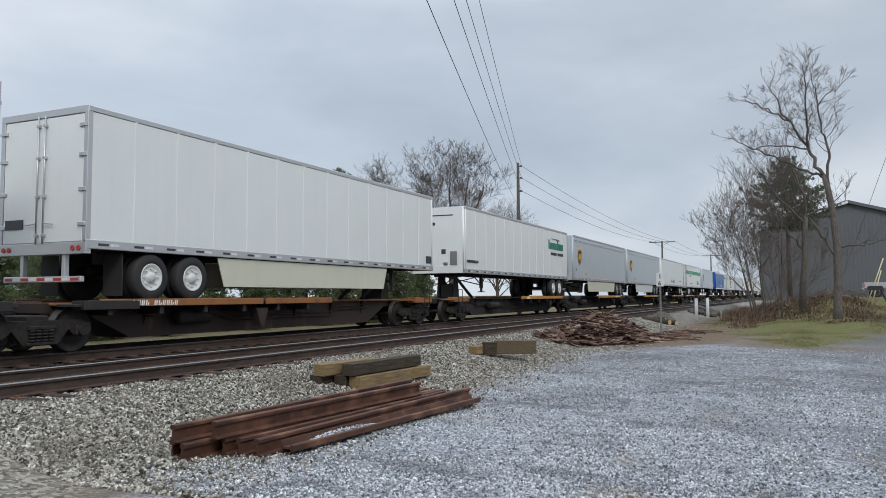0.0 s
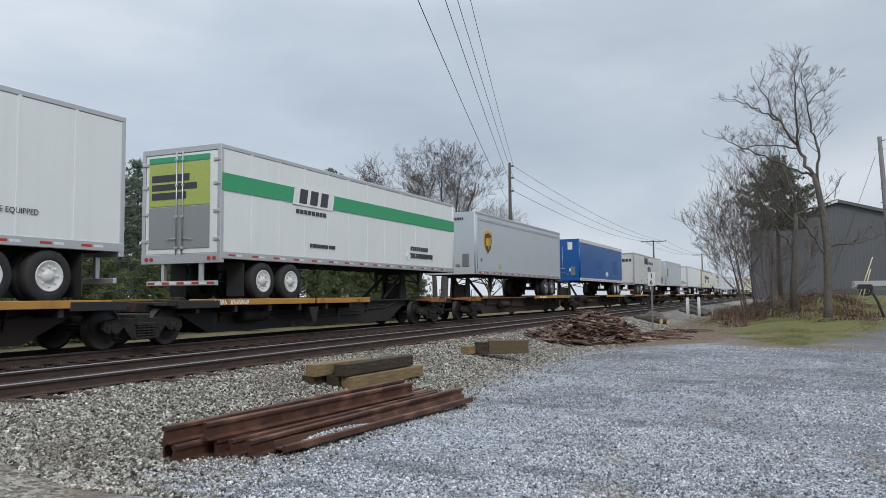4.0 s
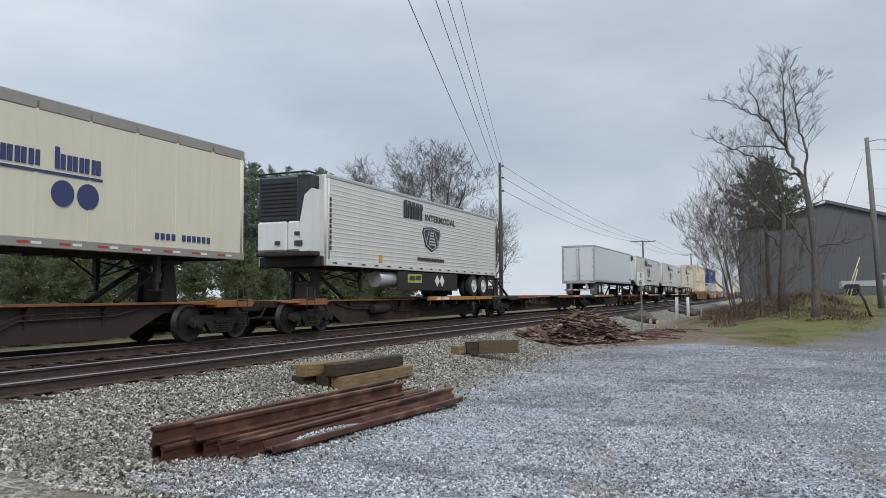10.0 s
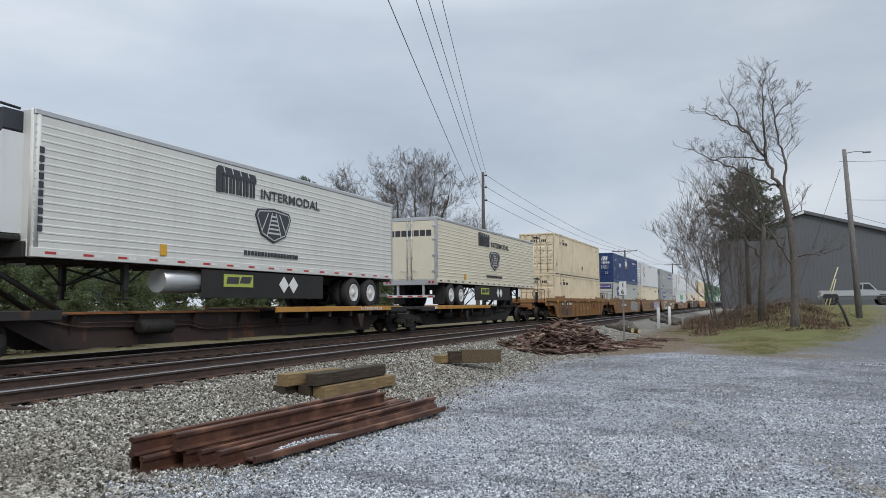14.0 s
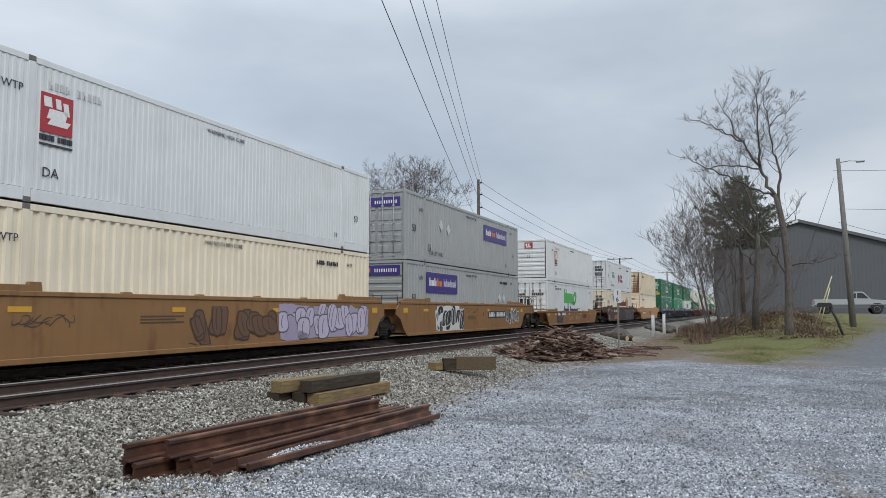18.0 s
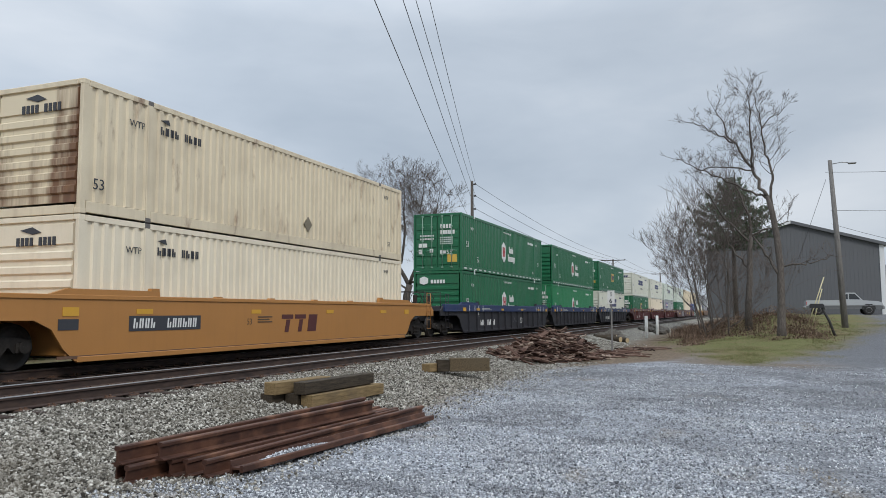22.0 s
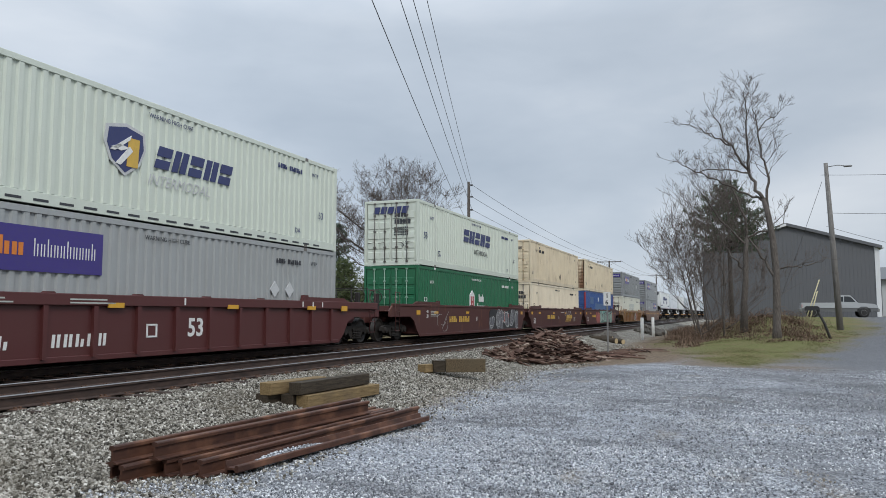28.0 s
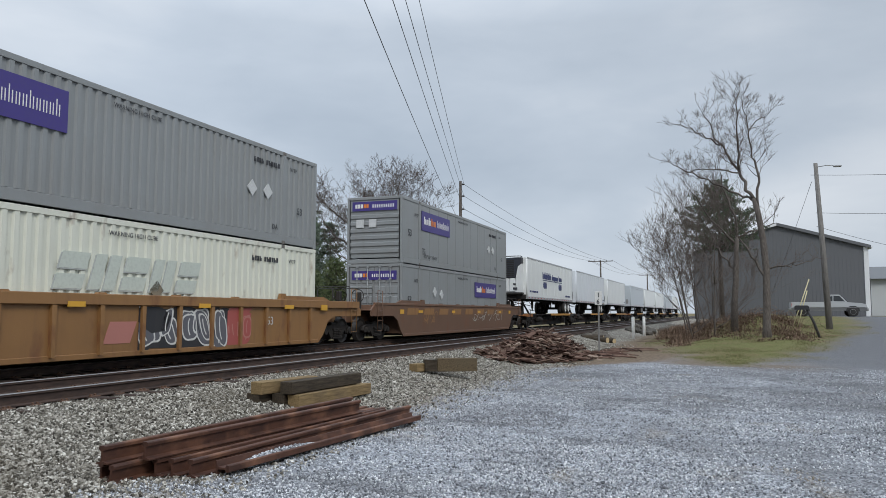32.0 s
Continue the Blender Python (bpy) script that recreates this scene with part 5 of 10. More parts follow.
def graffiti(car, seed, y0, y1, z0, z1, back, front, edge, letters=5, wide=0.20):
    """Spray paint on the car side: a coloured ground, then fat rounded shapes with outlines, slits and highlights."""
    rng = random.Random(seed)
    if back:
        m = blobs(rng, y0, y1, z0, z1, 10, WX + 0.003, 0.75)
        m.add([(WX + 0.0095, a, b) for a, b in ((y0 + 0.1, z0 + 0.08), (y1 - 0.25, z0), (y1 - 0.05, z0 + 0.4 * (z1 - z0)), (y1, z1 - 0.15), (y0 + 0.2, z1 - 0.03), (y0, z0 + 0.6 * (z1 - z0)))], [tuple(range(6))])
    else:
        m = M()
        band(m, [(y0, z0 + 0.05), (y0 + 0.3, z0)], 0.03, WX + 0.004)
    g = part("graffiti", m, back or edge, car, "sprayed graffiti in fat outlined shapes")
    step, h = (y1 - y0) / letters, z1 - z0
    line = min(0.045, 0.05 * h + 0.008)
    outline, fill, shine = M(), M(), M()
    layer = 0
    for i in range(letters):
        for k in range(3):
            ry, rz, lean = step * rng.uniform(0.20, 0.42), h * rng.uniform(0.22, 0.46), rng.uniform(-0.45, 0.45)
            cy, cz = y0 + step * (i + 0.5 + rng.uniform(-0.30, 0.30)), z0 + h * (0.5 + rng.uniform(-0.18, 0.18))
            pinch, turn = rng.uniform(0.0, 0.30), rng.uniform(0, 6.28)
            ring = []
            for j in range(18):
                a = 2 * math.pi * j / 18
                r = 1 - pinch * max(0.0, math.cos(a * 2 + turn)) ** 2
                u, w = ry * r * math.copysign(abs(math.cos(a)) ** 0.7, math.cos(a)), rz * r * math.copysign(abs(math.sin(a)) ** 0.7, math.sin(a))
                ring.append((u + lean * w, w))
            x = WX + 0.012 + 0.0006 * layer
            layer += 1
            for mesh, grow_by, dx in ((outline, line, 0.0), (fill, 0.0, 0.0003)):
                mesh.add([(x + dx, min(y1, max(y0, cy + u * (1 + grow_by / ry))), min(z1, max(z0, cz + w * (1 + grow_by / rz)))) for u, w in ring], [tuple(range(18))])
            stroke(outline, [(cy + lean * f * rz - 0.25 * ry * math.cos(2.2 * f), cz + f * rz) for f in (-0.65, -0.2, 0.3, 0.7)], line * 0.8, x + 0.0004)
            if k == 1:
                stroke(shine, [(cy - 0.62 * ry + lean * f * rz, cz + f * rz) for f in (-0.3, 0.1, 0.5)], line * 0.7, x + 0.0005)
    for name, mat, m in (("graffiti_outline", edge, outline), ("graffiti_fill", front, fill), ("graffiti_shine", back or edge, shine)):
        tagged(part(name, m, mat, g), kind="stuff")


def tag(car, seed, y0, y1, z0, z1, mat, n=6, wide=0.028):
    """A thin scrawled tag."""
    rng = random.Random(seed)
    m = M()
    for r in letter_bands(rng, y0, y1, z0, z1, n):
        band(m, r, wide, WX + 0.005)
    tagged(part("scrawl", m, mat, car), kind="stuff")


def well_car(s, style, tint, ends, label, marks=None):
    """ends: for each end (forward, rear) joint, shared or coupler; a shared truck belongs to the unit before it."""
    c = thing("well_car", label, "railway car", "well cars of the train")
    body = CAR[tint]
    drop = 0.38 if style == "low" else 0.0
    flat_side = style in ("smooth", "low")
    lo = -JOINT + 0.55 if ends[0] != "coupler" else -TAIL_END
    hi = JOINT - 0.55 if ends[1] != "coupler" else TAIL_END
    for d in (-1, 1):
        sd = part("side_sill", shared(f"side_sill|{lo}{hi}{d}{drop}", lambda: well_side(lo, hi, d, 1.46 - drop), body), None, c)
        top = CAR["deep"] if style == "navy" else body
        part("top_chord", shared(f"top_chord|{lo}{hi}{d}{style}", lambda: chord(lo + 0.3, hi - 0.3, 1.16 if style == "navy" else 1.26 if style == "ribbed" else 1.40 - drop, 1.50 - drop, d, 0.03 if flat_side else 0.10), top), None, c)
        part("bottom_chord", shared(f"bottom_chord|{d}", lambda: chord(-8.1, 8.1, 0.12, 0.24, d, 0.02), body), None, c)
        if not flat_side:
            for i in range(13):
                part("side_rib", shared(f"side_rib|{d}", lambda: well_rib(d), body), None, sd).location.y = -7.5 + 1.25 * i
        for e in (-1, 1):
            a, b = sorted((e * 6.0, e * 8.9))
            part("end_coaming", shared(f"end_coaming|{d}{e}{style}", lambda: M().prism([(a, 1.48 - drop), (b, 1.48 - drop), (b - (0.5 if e > 0 else 0), 1.62 - drop), (a + (0.5 if e < 0 else 0), 1.62 - drop)], "x", *sorted((d * (WX - 0.07), d * (WX + 0.02)))), top), None, c)
        guide = M()
        for y in (-3.6, -1.2, 1.2, 3.6):
            guide.prism([(y - 0.16, 1.48), (y + 0.16, 1.48), (y + 0.10, 1.535), (y - 0.10, 1.535)], "x", *sorted((d * (WX - 0.10), d * (WX + 0.01))))
        for y in (-5.95, 5.95):
            guide.prism([(y - 0.18, 1.46), (y + 0.18, 1.46), (y + 0.14, 1.68), (y - 0.10, 1.68)], "x", *sorted((d * (WX - 0.10), d * (WX + 0.01))))
        part("container_guide", shared(f"container_guide|{d}", lambda: guide, body), None, c).location.z = -drop
    floor = M()
    floor.cbox(-1.36, 1.36, -8.2, 8.2, 0.20, 0.30, 0.02)
    for y in range(-7, 8, 2):
        floor.cbox(-1.36, 1.36, y - 0.12, y + 0.12, 0.14, 0.24, 0.02)
    part("well_floor", shared("well_floor", lambda: floor, BLACK), None, c)
    for d, end, reach in ((-1, ends[0], -lo), (1, ends[1], hi)):
        bulk = M()
        bulk.cbox(-1.36, 1.36, *sorted((d * 8.22, d * 8.34)), 0.25, 1.44 - drop, 0.02)
        bulk.cbox(-0.36, 0.36, *sorted((d * 8.3, d * (reach + 0.05))), 0.72, 1.12, 0.03)
        bulk.cbox(-1.3, 1.3, *sorted((d * 8.35, d * (reach - 0.4))), 1.18, 1.24, 0.015)
        part("end_platform", shared(f"end_platform|{d}{reach}{drop}", lambda: bulk, body), None, c)
        rails = M()
        y = d * (reach - 0.5)
        for x in (-1.2, -0.5, 0.5, 1.2):
            rails.tube([(x, y, 1.2), (x, y, 2.05 if end == "coupler" else 1.75)], 0.016, 5)
        rails.tube([(-1.2, y, 2.05 if end == "coupler" else 1.75), (1.2, y, 2.05 if end == "coupler" else 1.75)], 0.016, 5)
        part("handrail", shared(f"handrail|{d}{reach}", lambda: rails, BLACK), None, c)
        if end == "coupler":
            truck_at(c, d * TAIL_TRUCK)
            part("coupler", shared(f"coupler|{d}", lambda: coupler(d), STEEL_DARK), None, c).location = (0, d * TAIL_END, 0.86)
            part("ladder", shared(f"ladder|{d}", lambda: ladder(d * 10.55 - 0.2, 0.42, 1.95), body), None, c)
            wheel = M()
            wheel.tube([(0.7 + 0.26 * math.cos(0.4488 * k), d * (reach - 0.25), 1.75 + 0.26 * math.sin(0.4488 * k)) for k in range(15)], 0.018, 5)
            wheel.cbox(0.62, 0.78, *sorted((d * (reach - 0.45), d * (reach - 0.27))), 1.2, 1.9, 0.02)
            part("hand_brake", shared(f"hand_brake|{d}", lambda: wheel, BLACK), None, c)
        elif end == "joint":
            truck_at(c, d * JOINT)
    tabs = [(-8.5, 1.18, -8.1, 1.36), (-6.5, 1.22, -6.0, 1.33), (-2.2, 1.22, -1.75, 1.33), (1.9, 1.22, 2.35, 1.33), (5.9, 1.22, 6.4, 1.33), (8.1, 1.18, 8.5, 1.36)]
    tagged(bars("reflector", c, YELLOW, [(a, z - 0.12 - 0.7 * drop, b, w - 0.12 - 0.7 * drop) for a, z, b, w in tabs] if flat_side else tabs, WX + (0.004 if flat_side else 0.104), "yellow reflector stickers"), kind="stuff")
    if style == "navy":
        bars("white_mark", c, LETTER_WHITE, [(y, 1.18, y + 0.05, 1.47) for y in (-7.6, -6.8, -6.2, -5.5, 5.5, 6.1, 6.7, 7.4)], WX + 0.104)
    rides(c, s)
    if marks:
        marks(c)
    return c


def word(c, text, size, mat, y, z, x=WX + 0.004, bold=0.0):
    lettering(text, size, mat, c, near_side(x, y, z), "car_lettering", bold=bold)


SPRAY = dict(
    purple=paint("lilac_spray_paint", (0.36, 0.31, 0.42), 0.6, 0.4), pale=paint("pale_grey_spray_paint", (0.46, 0.48, 0.44), 0.6, 0.4),
    black=paint("black_spray_paint", (0.025, 0.025, 0.028), 0.6, 0.3), teal=paint("teal_spray_paint", (0.17, 0.38, 0.33), 0.6, 0.4),
    moss=paint("dark_green_spray_paint", (0.04, 0.09, 0.07), 0.6, 0.3), white=paint("white_spray_paint", (0.60, 0.60, 0.57), 0.6, 0.3),
    red=paint("red_spray_paint", (0.36, 0.08, 0.07), 0.6, 0.3), lime=paint("lime_spray_paint", (0.42, 0.45, 0.14), 0.6, 0.3))
SPRAY.update(
    silver=paint("silver_spray_paint", (0.40, 0.41, 0.40), 0.5, 0.3), lilac=paint("pale_lilac_spray_paint", (0.50, 0.44, 0.56), 0.6, 0.3), slate=paint("slate_spray_paint", (0.11, 0.11, 0.125), 0.6, 0.3),
    umber=paint("umber_spray_paint", (0.055, 0.035, 0.022), 0.6, 0.3), aqua=paint("pale_aqua_spray_paint", (0.36, 0.50, 0.44), 0.6, 0.3), rose=paint("rose_spray_paint", (0.42, 0.17, 0.14), 0.6, 0.3))
SP = SPRAY


def unit_code(c, y0, y1, z0, z1, mat, gaps=(), n=11, panel=None, x=WX + 0.004):
    """The car's number as plain bars, on a dark panel or straight on the paint."""
    p = c
    if panel:
        p = bars("number_panel", c, panel, [(y0 - 0.12, z0 - 0.06, y1 + 0.12, z1 + 0.06)], x)
        x += 0.008
    step = (y1 - y0) / n
    tagged(bars("number_mark", p, mat, [r for i in range(n) if i not in gaps for r in ((y0 + step * i, z0, y0 + step * (i + 0.24), z1, 0.02), (y0 + step * (i + 0.42), z0, y0 + step * (i + 0.66), z1 - (0.0 if i % 3 else 0.4) * (z1 - z0), 0.02))], x), kind="stuff")


def fine_print(c, y, z, mat, x=WX + 0.004, w=0.9, rows=3):
    """A block of small stencilled lines."""
    tagged(bars("fine_print", c, mat, [(y, z + 0.07 * i, y + w * (1 - 0.2 * (i % 2)), z + 0.07 * i + 0.03) for i in range(rows)], x), kind="stuff")


DULL_DARK = flat("faded_dark_lettering", (0.075, 0.05, 0.03), 0.6)


def c_pale_tag(c):
    word(c, "53", 0.62, LETTER_DARK, -7.9, 0.33, bold=0.012)
    unit_code(c, -4.4, -1.35, 0.82, 1.06, LETTER_WHITE, (4,), 11, LETTER_DARK)
    word(c, "A", 0.28, LETTER_DARK, -0.9, 0.85)
    fine_print(c, 0.1, 0.88, DULL_DARK)
    tag(c, 41, -8.0, -6.6, 0.98, 1.32, DULL_DARK, 5)
    tag(c, 42, -5.4, -4.8, 0.95, 1.2, DULL_DARK, 3)
    graffiti(c, 4, 1.7, 6.7, 0.25, 1.28, SP["pale"], SP["silver"], SP["black"], 5, 0.22)


def c_lilac_tag(c):
    tag(c, 43, -6.4, -5.0, 0.8, 1.1, DULL_DARK, 5)
    word(c, "C", 0.30, LETTER_DARK, -0.55, 0.85)
    fine_print(c, -3.2, 0.85, DULL_DARK, w=1.4)
    graffiti(c, 8, -1.6, 2.3, 0.3, 1.25, None, CAR["dusk"], SP["umber"], 5, 0.12)
    graffiti(c, 7, 2.2, 7.8, 0.25, 1.34, SP["purple"], SP["lilac"], SP["slate"], 6, 0.20)


def c_letters_tag(c):
    unit_code(c, 2.15, 4.95, 0.82, 1.06, LETTER_WHITE, (4,), 11, LETTER_DARK)
    word(c, "B", 0.30, LETTER_DARK, 1.15, 0.86)
    fine_print(c, -1.0, 0.72, DULL_DARK, w=1.1)
    tag(c, 44, -1.6, 0.4, 1.02, 1.3, DULL_DARK, 4)
    graffiti(c, 11, -5.2, -1.7, 0.2, 1.36, SP["white"], SP["black"], SP["white"], 4, 0.34)
    graffiti(c, 12, 5.1, 7.7, 0.38, 1.30, CAR["gold"], SP["black"], SP["white"], 5, 0.06)


def c_single_gold(c):
    unit_code(c, -6.8, -3.6, 1.0, 1.24, LETTER_WHITE, (4, 5), 12, LETTER_DARK)
    graffiti(c, 15, -7.0, -4.2, 0.22, 0.92, None, SP["umber"], SP["slate"], 6, 0.10)
    tag(c, 45, -1.4, 0.4, 0.5, 0.85, SP["pale"], 5)
    tag(c, 46, 1.0, 2.6, 0.5, 0.85, SP["pale"], 5)
    bars("maroon_mark", c, CAR["maroon"], [(3.7, 0.72, 4.2, 1.04, 0.08), (4.35, 0.72, 4.85, 1.04, 0.08), (5.0, 0.72, 5.5, 1.04, 0.08)], WX + 0.005)
    graffiti(c, 47, 5.8, 7.0, 0.62, 1.0, None, SP["red"], SP["slate"], 3, 0.08)


def c_low_gold(c):
    unit_code(c, -5.75, -3.2, 0.80, 0.99, LETTER_WHITE, (4, 5), 12, LETTER_DARK)
    graffiti(c, 15, -6.0, -4.1, 0.20, 0.74, None, SP["slate"], SP["black"], 6, 0.10)
    tag(c, 45, -1.9, -0.6, 0.42, 0.76, SP["pale"], 5)
    tag(c, 46, 0.2, 1.7, 0.42, 0.76, SP["pale"], 5)
    bars("maroon_mark", c, CAR["maroon"], [(2.9, 0.55, 3.3, 0.84, 0.08), (3.45, 0.55, 3.85, 0.84, 0.08), (4.0, 0.55, 4.4, 0.84, 0.08)], WX + 0.005)
    graffiti(c, 47, 4.7, 5.9, 0.42, 0.86, None, SP["red"], SP["slate"], 3, 0.08)


def c_plum(c):
    word(c, "53", 0.62, SP["pale"], -7.9, 0.30, bold=0.012)
    unit_code(c, -4.9, -2.6, 1.02, 1.25, LETTER_WHITE, (2,), 9)
    word(c, "53   48   45   40", 0.20, LETTER_WHITE, -8.6, 1.22)
    bars("brown_patch", c, CAR["orange"], [(-4.9, 0.30, -3.2, 0.72, 0.3)], WX + 0.003)
    graffiti(c, 17, -2.6, 2.0, 0.25, 1.22, None, SP["umber"], SP["moss"], 7, 0.12)
    graffiti(c, 18, 2.2, 6.8, 0.25, 1.22, SP["slate"], CAR["plum"], SP["slate"], 4, 0.14)


def c_orange(c):
    unit_code(c, -6.6, -4.45, 0.78, 1.0, LETTER_WHITE, (4, 5), 12, LETTER_DARK)
    bars("maroon_mark", c, CAR["maroon"], [(-0.70, 0.94, -0.10, 1.07), (-0.55, 0.55, -0.35, 0.92, 0.1), (0.02, 0.94, 0.62, 1.07), (0.17, 0.55, 0.37, 0.92, 0.1), (0.72, 0.55, 1.22, 1.07, 0.1)], WX + 0.005)
    bars("dark_panel", c, LETTER_DARK, [(-8.6, 0.78, -8.1, 1.0)], WX + 0.004)
    word(c, "53", 0.24, DULL_DARK, -2.4, 0.8)
    fine_print(c, -1.9, 0.85, DULL_DARK, w=0.7)
    bars("stain", c, CAR["dusk"], [(-8.6, 0.20, 8.2, 0.26)], WX + 0.003)


def c_slate(c):
    word(c, "A", 0.30, LETTER_WHITE, -6.0, 0.92)
    unit_code(c, -5.6, -3.1, 0.45, 0.74, LETTER_WHITE, (4,), 11)
    word(c, "53", 0.46, LETTER_WHITE, 2.0, 0.48)
    tag(c, 51, 0.3, 1.4, 0.5, 0.9, SP["slate"], 4)
    fine_print(c, -5.6, 1.24, SP["pale"], WX + 0.104, 1.6, 2)
    fine_print(c, 1.2, 1.30, SP["pale"], WX + 0.104, 1.8, 1)


def c_slate_plain(c):
    word(c, "C", 0.36, LETTER_WHITE, -5.9, 0.86)
    word(c, "53", 0.46, GREY_MARK, 2.6, 0.5)
    tag(c, 52, -7.7, -6.7, 0.5, 0.85, SP["umber"], 3, 0.06)
    fine_print(c, -5.6, 1.24, SP["pale"], WX + 0.104, 1.6, 2)
    fine_print(c, 1.2, 1.30, SP["pale"], WX + 0.104, 1.8, 1)


def c_slate_numbered(c):
    word(c, "B", 0.34, LETTER_WHITE, -6.0, 0.90)
    unit_code(c, -5.5, -3.0, 0.45, 0.74, LETTER_WHITE, (4,), 11)
    fine_print(c, -4.6, 1.22, SP["pale"], WX + 0.104, 0.9, 3)
    fine_print(c, 1.2, 1.30, SP["pale"], WX + 0.104, 1.8, 1)


def c_maroon(c):
    unit_code(c, -5.6, -2.05, 0.42, 0.68, LETTER_WHITE, (4, 5, 6), 12)
    word(c, "53", 0.62, LETTER_WHITE, 0.45, 0.55, bold=0.014)
    bars("white_mark", c, LETTER_WHITE, [(-0.95, 0.55, -0.90, 0.85), (-0.65, 0.55, -0.60, 0.85), (-0.95, 0.82, -0.62, 0.86), (-0.95, 0.55, -0.62, 0.59)], WX + 0.006)
    fine_print(c, -5.4, 1.30, SP["pale"], WX + 0.104, 0.9, 2)
    fine_print(c, -3.2, 1.30, SP["pale"], WX + 0.104, 1.2, 2)
    bars("white_mark", c, LETTER_WHITE, [(y, 1.30, y + 0.05, 1.47) for y in (-7.5, -6.9, -6.3, 0.2, 5.6, 6.2, 6.8)], WX + 0.104)


def c_red_tag(c):
    word(c, "40", 0.22, LETTER_WHITE, -7.4, 1.12)
    word(c, "20", 0.22, LETTER_WHITE, -7.4, 0.92)
    fine_print(c, -6.9, 0.98, SP["pale"], w=0.8, rows=4)
    unit_code(c, -4.55, -1.65, 0.70, 0.98, GOLD, (4,), 11)
    word(c, "B", 0.30, LETTER_WHITE, -0.6, 0.74)
    tag(c, 53, -6.1, -4.8, 0.3, 1.25, SP["silver"], 2)
    graffiti(c, 21, 1.6, 7.4, 0.2, 1.36, SP["black"], SP["slate"], SP["silver"], 6, 0.22)
    graffiti(c, 22, 3.3, 5.4, 0.55, 1.25, None, SP["red"], SP["silver"], 3, 0.13)


def c_red(c):
    word(c, "53", 0.52, LETTER_WHITE, -7.9, 0.46, bold=0.006)
    unit_code(c, -3.95, -1.55, 0.74, 1.0, GOLD, (4,), 11)
    word(c, "C", 0.34, LETTER_WHITE, -0.45, 0.72)
    fine_print(c, 0.4, 1.18, LETTER_WHITE, w=1.2, rows=1)
    tag(c, 54, 1.9, 4.4, 0.95, 1.35, SP["silver"], 7, 0.035)
    bars("gold_mark", c, GOLD, [(1.9, 0.50, 4.0, 0.56, 0.1), (2.3, 0.64, 4.2, 0.68)] + [r for i in range(4) for r in ((2.45 + 0.55 * i, 0.72, 2.62 + 0.55 * i, 1.0, 0.08), (2.70 + 0.55 * i, 0.72, 2.86 + 0.55 * i, 1.0, 0.08))], WX + 0.005, "gold word as plain shapes")
    fine_print(c, 5.2, 0.5, SP["pale"], w=0.7, rows=5)


def c_red_teal(c):
    word(c, "53", 0.52, LETTER_WHITE, -7.9, 0.46, bold=0.006)
    unit_code(c, -5.4, -3.6, 0.78, 1.0, GOLD, (4,), 11)
    word(c, "A", 0.36, LETTER_WHITE, -1.25, 0.70)
    graffiti(c, 26, -3.4, -1.3, 0.2, 1.3, None, SP["red"], SP["rose"], 3, 0.20)
    graffiti(c, 25, -1.45, 6.05, 0.17, 1.42, SP["teal"], SP["aqua"], SP["moss"], 8, 0.20)
    graffiti(c, 28, -0.9, 5.6, 0.30, 1.30, None, SP["slate"], SP["black"], 7, 0.06)
    graffiti(c, 27, 5.9, 7.3, 0.35, 1.25, None, SP["umber"], SP["rose"], 3, 0.06)


def c_gold_tag(c):
    bars("dark_panel", c, DULL_DARK, [(-5.9, 0.66, -5.3, 1.0), (-4.9, 0.66, -4.2, 1.0)], WX + 0.005)
    bars("red_patch", c, SP["rose"], [(-1.15, 0.42, -0.35, 0.90, 0.2)], WX + 0.003, "faded red overspray")
    graffiti(c, 31, -0.1, 3.3, 0.2, 1.24, SP["black"], SP["slate"], SP["white"], 5, 0.10)
    graffiti(c, 32, 3.2, 4.3, 0.2, 1.24, SP["red"], SP["red"], SP["rose"], 2, 0.16)
    word(c, "53", 0.34, GREY_MARK, 5.1, 0.75)


def c_dusk(c):
    tag(c, 55, -6.0, -4.2, 0.6, 1.2, CAR["gold"], 5, 0.05)
    tag(c, 56, 1.0, 6.5, 0.6, 1.25, SP["pale"], 9, 0.03)
    bars("gold_patch", c, CAR["gold"], [(-7.8 + 1.9 * i, 1.02, -6.6 + 1.9 * i, 1.3, 0.1) for i in range(8)], WX + 0.003, "remains of gold paint")


